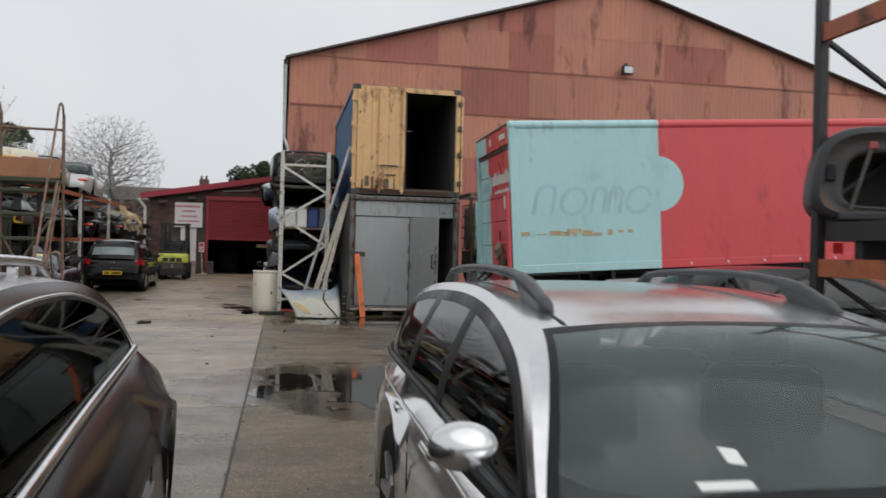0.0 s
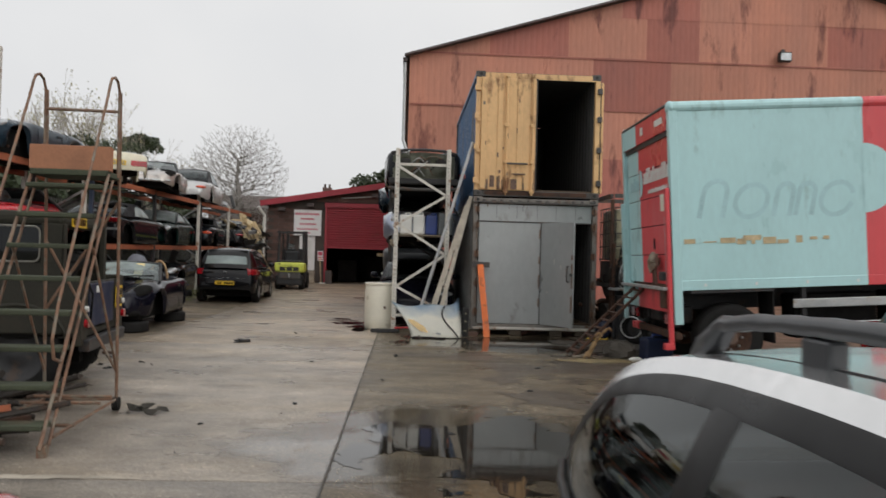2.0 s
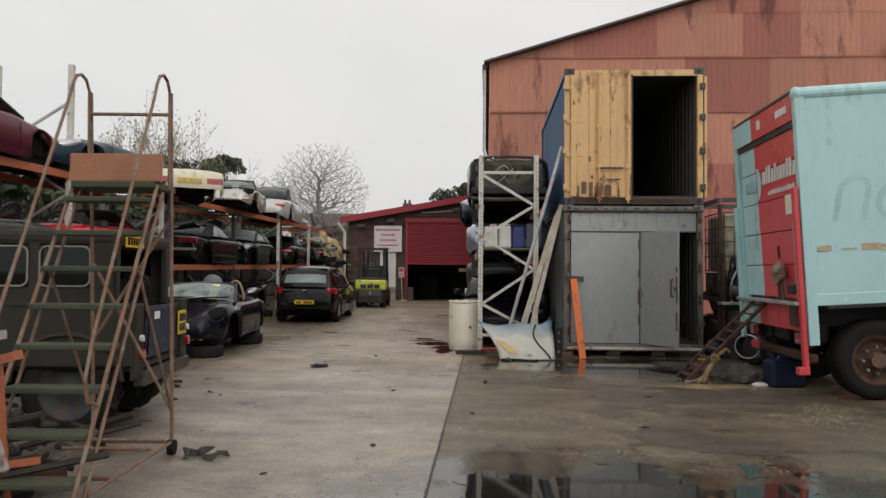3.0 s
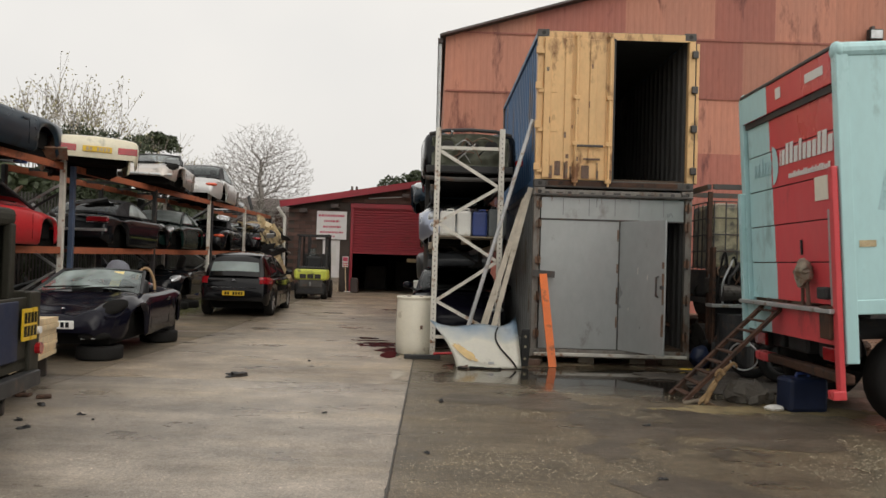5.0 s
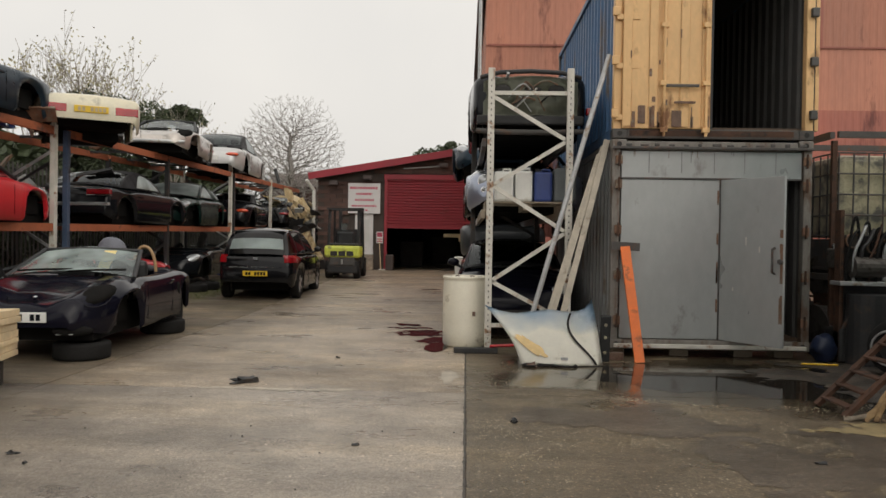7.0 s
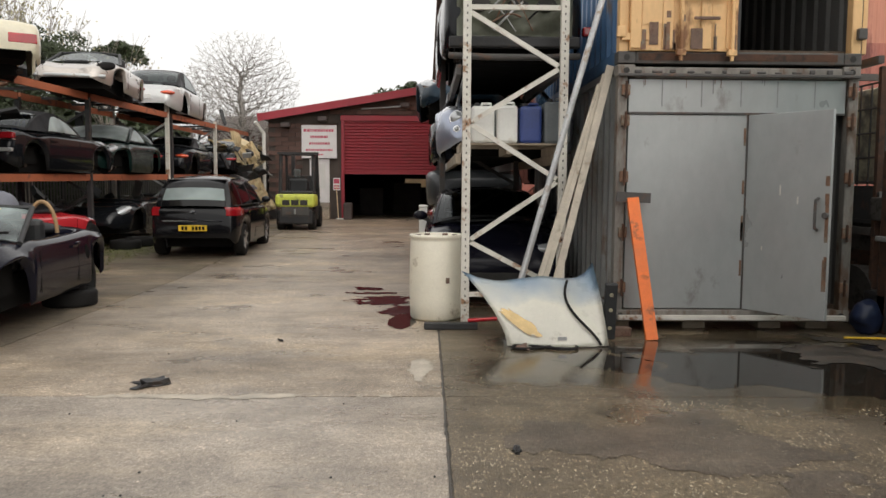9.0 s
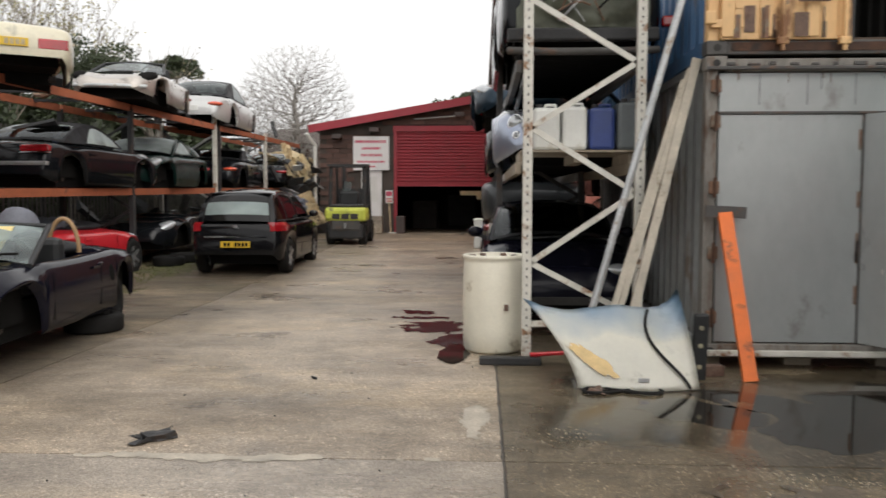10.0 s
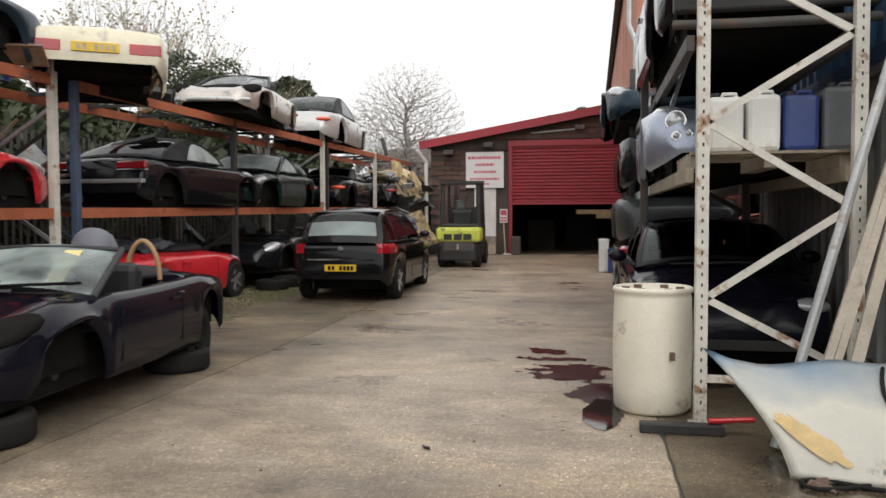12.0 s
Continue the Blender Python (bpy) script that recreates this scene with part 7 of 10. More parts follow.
    zb0, zbr = lerp_list(S["top"], S["ws0"]), lerp_list(S["top"], S["r0"])
    wbt, wr = W / 2 * 0.86, W / 2 * 0.66

    def pane(name_, corners, material, n=6, bulge=0.05, axis=None):
        a, b, d, e = (Vector(p) for p in corners)
        nrm = (b - a).cross(e - a).normalized()
        mid_ = (a + b + d + e) / 4
        if nrm.dot(mid_ - Vector((0, 0, 0.9))) < 0:
            nrm = -nrm
        rows_ = []
        for j in range(n + 1):
            v = j / n
            rows_.append([(a + (b - a) * (i / n)) * (1 - v) + (e + (d - e) * (i / n)) * v + nrm * bulge * 4 * (i / n) * (1 - i / n) for i in range(n + 1)])
        bmq = bmesh.new()
        grid_faces(bmq, rows_)
        ob = part(name_, bmq, material, c, smooth=True)
        return ob

    g = M[glass]
    if ws and top in ("open", "none"):
        w_ = pane("windscreen", ((-wbt, ws0, zb0), (wbt, ws0, zb0), (wr + 0.02, ws1, H - 0.05), (-wr - 0.02, ws1, H - 0.05)), g, 8, 0.075 if top == "open" else 0.035)
        for sx in (-1, 1):
            if top == "open":
                part("pillar", rod(bmesh.new(), (sx * (wbt + 0.01), ws0 - 0.01, zb0 - 0.02), (sx * (wr + 0.03), ws1, H - 0.03), 0.028), M["plastic"], c)
            else:
                a_, b_ = Vector((sx * (wbt + 0.02), ws0 - 0.02, zb0 - 0.03)), Vector((sx * (wr + 0.03), ws1 + 0.04, H - 0.045))
                m_ = (a_ + b_) / 2 + Vector((sx * 0.015, -0.02, 0.025))
                pb = bmesh.new()
                bar(pb, a_, m_, 0.075, 0.05, (sx, -0.4, 0)), bar(pb, m_, b_, 0.075, 0.05, (sx, -0.4, 0))
                bmesh.ops.bevel(pb, geom=pb.edges[:], offset=0.014, segments=2, affect="EDGES")
                part("pillar", pb, M[colour], c, smooth=True)
                part("screen_seal", tube(bmesh.new(), [a_ + Vector((-sx * 0.05, -0.015, 0.02)), m_ + Vector((-sx * 0.05, -0.02, 0.015)), b_ + Vector((-sx * 0.05, -0.02, 0.008))], 0.014), M["plastic"], c)
                part("window_seal", tube(bmesh.new(), [a_ + Vector((sx * 0.025, 0.05, 0.02)), m_ + Vector((sx * 0.025, 0.05, 0.0)), b_ + Vector((sx * 0.012, 0.05, -0.02))], 0.016), M["plastic"], c)
        if top != "open":
            part("screen_seal", tube(bmesh.new(), [(-wr, ws1 - 0.012, H - 0.042), (-wr * 0.5, ws1 - 0.035, H - 0.03), (0, ws1 - 0.045, H - 0.024), (wr * 0.5, ws1 - 0.035, H - 0.03), (wr, ws1 - 0.012, H - 0.042)], 0.010), M["plastic"], c)
        if top == "open":
            fr = bmesh.new()
            tube(fr, [(-(wr + 0.03), ws1, H - 0.03), (-wr * 0.5, ws1 - 0.05, H - 0.012), (0, ws1 - 0.07, H - 0.008), (wr * 0.5, ws1 - 0.05, H - 0.012), (wr + 0.03, ws1, H - 0.03)], 0.022)
            part("screen_frame", fr, M["plastic"], c)
        for sx in (-1, 1):
            part("wiper", rod(bmesh.new(), (sx * 0.1 - 0.35, ws0 + 0.03, zb0 + 0.03), (sx * 0.1 + 0.22, ws0 + 0.06, zb0 + 0.06), 0.01), M["plastic"], c)
    if top == "open":
        for sx in (-1, 1):
            part("seat", bx(sx * 0.36 - 0.24, sx * 0.36 + 0.24, ca + 0.95, ca + 1.12, 0.5, 1.02, 0.07), M[interior], c, smooth=False)
        part("dashboard", bx(-W * 0.38, W * 0.38, ca - 0.02, ca + 0.28, 0.55, zb0 - 0.01, 0.05), M["plastic"], c)
        sw = bmesh.new()
        torus(sw, Matrix.Translation((0.36, ca + 0.45, 0.86)) @ Matrix.Rotation(1.1, 4, "X"), 0.18, 0.016, 20, 6)
        part("steering_wheel", sw, M["plastic"], c, smooth=True)
    if top in ("coupe", "soft", "hatch", "estate"):
        sporty = top in ("coupe", "soft")
        greenhouse(c, S, colour, g, M[side_glass or glass], () if sporty else divs, M["softtop"] if top == "soft" else None, chrome_line,
                   0.62 if sporty else rear, 0.42 if sporty else rear_from)
        for sx in (-1, 1):
            part("seat", bx(sx * 0.36 - 0.23, sx * 0.36 + 0.23, ws1 + 0.30, ws1 + 0.45, 0.45, min(H - 0.28, 1.08), 0.06), M["plastic"], c)
            part("headrest", bx(sx * 0.36 - 0.11, sx * 0.36 + 0.11, ws1 + 0.36, ws1 + 0.46, min(H - 0.27, 1.09), min(H - 0.13, 1.24), 0.04), M["plastic"], c)
        if not sporty:
            part("rear_seat", bx(-0.6, 0.6, ws1 + 1.15, ws1 + 1.3, 0.45, min(H - 0.32, 1.05), 0.05), M["plastic"], c)
        part("dashboard", bx(-W * 0.38, W * 0.38, ws0 + 0.15, ws0 + 0.5, 0.55, zb0 + 0.01, 0.04), M["plastic"], c)
        for sx in (-1, 1):
            part("wiper", rod(bmesh.new(), (sx * 0.1 - 0.35, ws0 - 0.06, zb0 + 0.03), (sx * 0.1 + 0.22, ws0 - 0.02, zb0 + 0.05), 0.01), M["plastic"], c)
    if top in ("hatch", "estate"):
        for sx in (-1, 1):
            mr = part("mirror", ball(bmesh.new(), (sx * (W / 2 + mirror_at[0]), ws0 + mirror_at[1], zb0 + mirror_at[2]), *mirror, 20, 14), M[colour], c, smooth=True)
            part("mirror_stalk", rod(bmesh.new(), (sx * (W / 2 - 0.08), ws0 + mirror_at[1], zb0 - 0.01), (sx * (W / 2 + 0.04), ws0 + mirror_at[1] + 0.01, zb0 + mirror_at[2] - 0.03), 0.025), M["plastic"], mr)
    c["dims"] = [L, W]
    return c


def at(x, y, z, rz=0, rx=0, ry=0):
    return pose(x, y, z, rx, ry, rz)


hose = sweep([(0.95 + 0.3 * math.cos(a * 0.35), 16.88 + 0.08 * math.sin(a * 0.7), 0.015) for a in range(-4, 16)], 0.013)
solid("hose", hose, M["rubber"], "black rubber hose lying on the wet ground", "hose")
# silver estate car that the camera passes on one side
est = car("estate_car", "silver estate car with black roof rails parked on wet concrete", at(1.635, 2.45, 0, -0.5), dict(ESTATE, frit=True), "silver", "estate", lamps="slim", tail="none", divs=(0.40, 0.66), glass="glass_screen", side_glass="glass_dark", rear=0.06, mirror=(0.082, 0.06, 0.056), mirror_at=(0.045, 0.17, 0.145))
# dark car on the other side
suv = car("suv", "dark bronze car with chrome window line parked on concrete", at(-0.915, 2.0, 0, 4.4), SUV, "bronze", "estate", lamps="slim", tail="none", divs=(), glass="glass_black", chrome_line=True, rear=0.11, rear_from=0.62, mirror_at=(0.07, 0.0, 0.08))


def roof_rails(c, x, y0, y1, material, foot=0.24, gap=0.045, groove=None):
    """Two rails along the roof: a broad wedge foot in front, a slim middle foot, a curved tail."""
    top = ROOFS[c.name]
    for sx in (-1, 1):
        lo, hi, n = [], [], 40
        for i in range(n + 1):
            v = i / n
            y = y0 + (y1 - y0) * v
            zr = top(x, y) - 0.006
            d0, d1 = y - y0, y1 - y
            rise = (0.34 + 0.66 * max(0.0, min(1.0, d0 / foot)) ** 0.7) * max(0.0, min(1.0, d1 / 0.16)) ** 0.55
            zt = zr + 0.012 + (gap + 0.026) * rise
            clear = max(0.0, min(1.0, (d0 - foot) / 0.06)) * max(0.0, min(1.0, (d1 - 0.08) / 0.08))
            zb = zr + (zt - 0.030 - zr) * clear
            hi.append((y, zt)), lo.append((y, zb))
        bm = bmesh.new()
        w = 0.021
        grid_faces(bm, [[(sx * x - w, a[0], b[1]), (sx * x - w * 0.9, a[0], a[1] - 0.008), (sx * x - w * 0.45, a[0], a[1]), (sx * x + w * 0.45, a[0], a[1]), (sx * x + w * 0.9, a[0], a[1] - 0.008), (sx * x + w, a[0], b[1])] for a, b in zip(hi, lo)], True)
        bm.verts.ensure_lookup_table()
        bm.faces.new(bm.verts[:6]), bm.faces.new(bm.verts[-6:])
        r = part("roof_rail", bm, material, c, smooth=True)
        ym = y0 + (y1 - y0) * 0.66
        part("rail_foot", bx(sx * x - 0.017, sx * x + 0.017, ym - 0.045, ym + 0.045, top(x, ym) - 0.01, top(x, ym) + gap, 0.006), material, r)
        if groove:
            part("roof_groove", sweep([(sx * x, y, top(x, y) - 0.004) for y in np.linspace(groove[0], groove[1], 30)], 0.006, 6, 1.5), M["plastic"], c, smooth=True)


roof_rails(est, 0.515, 0.14, 1.74, M["railgrey"], groove=(-0.06, 1.76))
for sx in (-1, 1):
    part("tail_lamp", ball(bmesh.new(), (sx * 0.685, 2.15, 0.85), 0.07, 0.10, 0.055, 18, 12), M["taillight"], suv, smooth=True)
roof_rails(suv, 0.47, -0.05, 1.32, M["chrome"], foot=0.10, gap=0.03)
for sx in (-1, 1):
    crease = []
    for y in np.linspace(-1.9, 2.2, 44):
        e = max(0.0, 1 - (2.35 - abs(y)) / 0.75)
        crease.append((sx * (0.88 * (1 - 0.2 * e ** 2.2) * 0.93 + 0.004), y, lerp_list(ESTATE["top"], y / 2.35) - 0.135 + 0.02 * e))
    part("side_moulding", sweep(crease, 0.007), M["silver"], est, smooth=True)
    for y in (0.35, 1.14):
        part("door_pull", bx(sx * 0.835, sx * 0.868, y - 0.09, y + 0.09, 0.735, 0.765, 0.01), M["silver"], est)

part("tax_disc", bx(-0.022, 0.022, -0.002, 0.002, -0.026, 0.026, 0.0015), M["platewhite"], est, at=pose(-0.392, -0.72, 0.993, -66, 8, 0))
part("paper_strip", bx(-0.060, 0.060, 0, 0.004, -0.012, 0.012), M["platewhite"], est, at=pose(-0.462, -0.82, 0.963, -66, 0, 0))
# small black hatchback
hat = car("hatchback", "glossy black hatchback with yellow plate parked in the lane", at(-4.55, 26.6, ground_z(25.6), 182), dict(HATCH, wr=0.62, edge=0.09, lamp_z=(0.79, 0.95)), "carblack", "hatch", lamps="slim", tail="hatch", plate="hatch_rear", divs=(0.42, 0.78), glass="glass_pale_sheen", side_glass="glass_dark")
part("chrome_strip", bx(-0.55, 0.55, 1.96, 1.99, 0.68, 0.70), M["chrome"], hat)
part("emblem", bx(-0.05, 0.05, 1.96, 1.985, 0.84, 0.90), M["chrome"], hat)
part("rear_wiper", rod(bmesh.new(), (-0.02, 1.86, 1.02), (0.36, 1.86, 1.04), 0.012), M["plastic"], hat)
part("roof_spoiler", bx(-0.55, 0.55, 1.38, 1.62, 1.44, 1.47, 0.012), M["carblack"], hat)

# dark blue open roadster on tyres in front of the racks
rd = car("roadster", "dark blue stripped roadster resting on loose tyres", at(-4.96, 18.31, 0.05, 4.8), dict(SPORT, L=3.97, H=1.18, fender=0.05), "navy", "open", wheels=False, front_hole=True, tail="none", plate="white_front", interior="plastic", glass="glass_streaky")
for sx in (-1, 1):
    # bumper openings with slats, side scoop, door pull and seam, wiper
    vent = part("bumper_vent", ball(bmesh.new(), (sx * 0.50, -1.885, 0.30), 0.21, 0.05, 0.062, 20, 10, rot=Matrix.Rotation(0.28 * sx, 4, "Z")), M["pit"], rd, smooth=True)
    for k in range(3):
        z = 0.265 + 0.032 * k
        part("vent_slat", sweep([(sx * 0.34, -1.945, z), (sx * 0.50, -1.925, z + 0.004), (sx * 0.66, -1.85, z + 0.006)], 0.007), M["galv" if k < 2 else "navy"], vent, smooth=True)
    part("side_scoop", ball(bmesh.new(), (sx * 0.872, 0.86, 0.60), 0.025, 0.085, 0.115, 16, 12, rot=Matrix.Rotation(0.35, 4, "X")), M["pit"], rd, smooth=True)
    part("door_pull", ball(bmesh.new(), (sx * 0.885, 0.56, 0.735), 0.014, 0.075, 0.018), M["navy"], rd, smooth=True)
    part("headlamp_lip", sweep([(sx * (0.62 + 0.155 * math.cos(a) * 1.0), -1.545 + 0.30 * math.sin(a) - 0.06 * math.cos(a), 0.655 + 0.085 * math.sin(a) - 0.05 * math.cos(a)) for a in [2 * math.pi * k / 24 for k in range(25)]], 0.008), M["navy"], rd, smooth=True)
    part("bonnet_seam", sweep([(sx * 0.60, -0.74, 0.862), (sx * 0.565, -1.1, 0.80), (sx * 0.47, -1.45, 0.715), (sx * 0.25, -1.74, 0.63), (0.0, -1.80, 0.612)], 0.004), M["pit"], rd, smooth=True)
for x0_, x1_ in ((-0.62, 0.02), (-0.02, 0.66)):
    part("wiper_blade", sweep([(x0_, -0.76, 0.905), ((x0_ + x1_) / 2, -0.80, 0.925), (x1_, -0.70, 0.93)], 0.012), M["pit"], rd, smooth=True)
part("bonnet_badge", ball(bmesh.new(), (0.0, -1.68, 0.655), 0.028, 0.03, 0.012), M["chrome"], rd, smooth=True)
part("rear_deck", ball(bmesh.new(), (0.0, 1.05, 0.86), 0.56, 0.40, 0.10, 20, 12), M["softtop"], rd, "black folded hood behind the seats", smooth=True)


def tyre(x, y, z, R=0.31, w=0.2, rx=90, rz=0, label="worn black car tyre lying on the concrete"):
    t = thing("tyre", label, "tyre", pose(x, y, z, 0, 0, rz) @ pose(0, 0, 0, 0, 90 if rx else 0, 0))
    bm = bmesh.new()
    prof = [(R * 0.62, -w * 0.42), (R * 0.66, -w * 0.48), (R * 0.85, -w * 0.5), (R * 0.97, -w * 0.42), (R, -w * 0.3), (R, w * 0.3), (R * 0.97, w * 0.42), (R * 0.85, w * 0.5), (R * 0.66, w * 0.48), (R * 0.62, w * 0.42), (R * 0.62, -w * 0.42)]
    n = 32
    grid_faces(bm, [[(xx, r * math.cos(2 * math.pi * i / n), r * math.sin(2 * math.pi * i / n)) for r, xx in prof] for i in range(n + 1)])
    bmesh.ops.remove_doubles(bm, verts=bm.verts, dist=1e-4)
    part("carcass", bm, M["rubber"], t, smooth=True)


tyre(-4.37, 16.82, 0.10)
tyre(-4.42, 19.35, 0.10)
tyre(-5.68, 16.75, 0.10)
tyre(-5.8, 19.25, 0.10)
tyre(-4.34, 19.50, 0.30, rx=0, rz=8, label="worn tyre leaning under the roadster")
part("sticker", bx(-0.075, 0.075, 0, 0.006, -0.20, 0.20), M["paper"], rd, "faded yellow paper behind the windscreen", at=pose(0.28, -0.30, 1.03, -52, 0, 0))

hoop = sweep([(0.44 + 0.16 * math.cos(a), 0.72, 0.84 + 0.36 * math.sin(a)) for a in [math.pi * k / 20 for k in range(21)]], 0.024)
part("roll_hoop", hoop, M["tan"], rd, "tan trimmed roll hoop", smooth=True)
fold = ball(bmesh.new(), (0.02, 0.62, 1.05), 0.22, 0.22, 0.27, 18, 12)
for v in fold.verts:
    v.co += Vector((0, 0, 0.05 * noise.noise(v.co * 5)))
part("hood_cover", fold, M["softgrey"], rd, "grey folded hood cover", smooth=True)

# rack cars: (label, y, x offset, level, colour, top, turn, kwargs)


def racked(label, y, lev, colour, top, rz, dx=0.0, spec=SPORT, dz=0.0, **kw):
    z = lv(y)[lev] + 0.07 - 0.17 + dz
    return car("scrap_car", label, at(rack_x(y) - 0.78 + dx, y, z, rz), spec, colour, top, wheels=False, group="cars on the racks", **kw)


racked("maroon open sports car shell on the top rack", 14.9, 1, "maroon", "open", 180, 0.1)
racked("dark teal sports car shell on the top rack", 18.75, 1, "teal", "none", 0, 0.15, ws=False)
car("scrap_car", "cut-off ivory saloon car tail with red lamps on the rack", at(-6.84, 21.82, 2.79, 212), dict(SPORT, L=2.4, front=0.3, wb=1.3, W=1.66, gc=0.32, drop=0.12, top=[(-1, 0.7), (-0.5, 0.95), (0.2, 0.95), (0.7, 0.94), (0.97, 0.92), (1, 0.84)], round=0.10), "ivory", "none", wheels=False, group="cars on the racks", tail="block", plate="old_rear", ws=False)
SMALL = dict(SPORT, L=3.75, W=1.62, wb=2.2, R=0.30, front=0.80, H=1.08, gc=0.22,
             top=[(-1, 0.46), (-0.94, 0.56), (-0.72, 0.68), (-0.45, 0.74), (-0.25, 0.78), (0.1, 0.78), (0.55, 0.80), (0.85, 0.76), (0.96, 0.66), (1, 0.54)])
bg = racked("pale beige open roadster shell on the top rack", 26.5, 1, "beige", "open", 10, 0.46, spec=SMALL, front_hole=True)
part("chrome_bumper", sweep([(-0.62, -1.70, 0.40), (-0.3, -1.90, 0.38), (0.3, -1.90, 0.38), (0.62, -1.70, 0.40)], 0.04), M["galv"], bg, smooth=True)
sv = racked("silver coupe with raised dark hood on the top rack", 31.7, 1, "palewhite", "soft", 184, 0.05, spec=dict(SPORT, L=4.4, H=1.36, ws0=-0.30, ws1=0.02, r1=0.30, r0=0.70), tail="orange", glass="glass", side_glass="glass_dark")
part("rear_plate", bx(-0.28, 0.28, 2.19, 2.215, 0.46, 0.58, 0.004), M["platewhite"], sv)
racked("red sports car shell on the lower rack", 18.9, 0, "carred", "open", 180, 0.15)
racked("dark wheel-less car shell on the lower rack", 14.9, 0, "slate", "none", 0, 0.1, ws=False)
racked("black roadster with dark soft top on the lower rack", 24.65, 0, "ink", "soft", 178, 0.1, spec=dict(SALOON, L=3.95, W=1.74, wb=2.44, front=0.85, H=1.26, ws0=-0.22, ws1=0.06, r1=0.36, r0=0.74), tail="strip", side_glass="glass_film_sheen")
gr = racked("dark green sports car on the lower rack", 27.75, 0, "bgreen", "coupe", 2, 0.1, spec=dict(SPORT, L=3.7, wb=2.2, front=0.75), glass="glass_film_sheen")
racked("black roadster with orange rear lamps on the lower rack", 32.7, 0, "ink", "soft", 184, 0.0, spec=dict(SPORT, L=4.1, H=1.2), tail="orange")
for sx in (-1, 1):
    part("lamp_ring", torus(bmesh.new(), pose(sx * 0.56, -1.70, 0.70, 75, 0, 15 * sx), 0.09, 0.014, 20, 6), M["chrome"], gr, smooth=True)
    part("lamp_glass", ball(bmesh.new(), (sx * 0.56, -1.69, 0.70), 0.085, 0.04, 0.085), M["headlight"], gr, smooth=True)
racked("dark sports car shell on the far lower rack", 36.7, 0, "ink", "coupe", 184, 0.2, divs=(0.5,))

# loose parts piled between and behind the cars
def shelf_parts(y0, y1, z0, depth, high, count, seed, material, label):
    rr = random.Random(seed)
    bm = bmesh.new()
    for k in range(count):
        y = rr.uniform(y0, y1)
        p = Vector((rack_x(y) - rr.uniform(depth[0], depth[1]), y, z0(y) + rr.uniform(0.02, high)))
        d = Vector((rr.gauss(0, 0.5), rr.gauss(0, 1), rr.gauss(0, 0.35))).normalized()
        ln = rr.uniform(0.2, 0.9)
        if k % 4 == 0:
            tube(bm, [p, p + d * ln * 0.5 + Vector((0, 0, 0.05)), p + d * ln], rr.uniform(0.012, 0.03), 6)
        elif k % 4 == 1:
            torus(bm, Matrix.Translation(p) @ Matrix.Rotation(rr.uniform(0, 3), 4, "X") @ Matrix.Rotation(rr.uniform(0, 3), 4, "Y"), rr.uniform(0.10, 0.2), 0.05, 12, 5)
        else:
            bar(bm, p, p + d * ln, rr.uniform(0.1, 0.4), rr.uniform(0.02, 0.12), d.orthogonal())
    for v in bm.verts:
        v.co += Vector((0.05, 0.05, 0.05)) * noise.noise(v.co * 4)
        v.co.z = max(v.co.z, z0(v.co.y) + 0.005)
    solid("shelf_parts", bm, M[material], label, "car parts", kind="stuff")


low, high_, earth_ = (lambda y: lv(y)[0] + 0.075), (lambda y: lv(y)[1] + 0.075), ground_z
for k, (m_, cnt) in enumerate((("black", 90), ("slate", 46), ("frame_dark", 50), ("galv", 14), ("rust_pale", 20), ("jug_blue", 6), ("jug_white", 8))):
    shelf_parts(13.6, 37.0, low, (0.95, 1.75), 0.95, cnt, 20 + k, m_, "loose dark car parts piled behind the cars on the lower shelf")
    shelf_parts(13.6, 37.0, earth_, (0.9, 1.9), 0.9, cnt, 40 + k, m_, "loose car parts stacked on the ground under the racks")
    shelf_parts(20.0, 37.0, high_, (0.3, 1.5), 0.22, cnt // 3, 60 + k, m_, "trims and panels lying on the top shelf")
# cars on the ground under the racks
redc = car("sports_car", "red sports car under the rack with bare alloy wheel", at(-7.5, 24.15, ground_z(24), 178), dict(SPORT, L=3.8, wb=2.3, front=0.75), "carred", "none", wheels=True, ws=False, group="cars under the racks")
car("sports_car", "dark sports car without wheels under the rack", at(-7.3, 28.2, ground_z(28) + 0.1, 4), dict(SPORT, L=4.0), "ink", "none", ws=False, wheels=False, group="cars under the racks", divs=(0.5,))
car("sports_car", "silver sports car nose under the rack", at(-7.9, 17.3, 0.02, 14), SPORT, "palewhite", "none", wheels=False, group="cars under the racks", ws=False, front_hole=True)
part("hood_panel", ball(bmesh.new(), (0.0, -0.05, 0.90), 0.66, 0.95, 0.13, 22, 12), M["softtop"], redc, "black roof over the cockpit", smooth=True)
tarp = bmesh.new()
grid_faces(tarp, [[(-0.62 + 1.24 * i / 30, 0.35 + 0.85 * j / 24, 0.97 - 0.13 * (j / 24) ** 2 + 0.10 * noise.noise((i * 0.22, j * 0.16, 4)) + 0.07 * abs(noise.noise((i * 0.5, j * 0.28, 9))) + 0.09 * math.sin(math.pi * i / 30)) for i in range(31)] for j in range(25)])
bmesh.ops.solidify(tarp, geom=tarp.faces[:], thickness=0.004)
solid("tarpaulin", tarp, M["softgrey"], "crumpled grey sheet over the red sports car", "sheet", at(-7.5, 24.15, ground_z(24), 178), smooth=True)
tyre(-6.3, 27.0, ground_z(27) + 0.10)
tyre(-6.4, 26.4, ground_z(26) + 0.10)

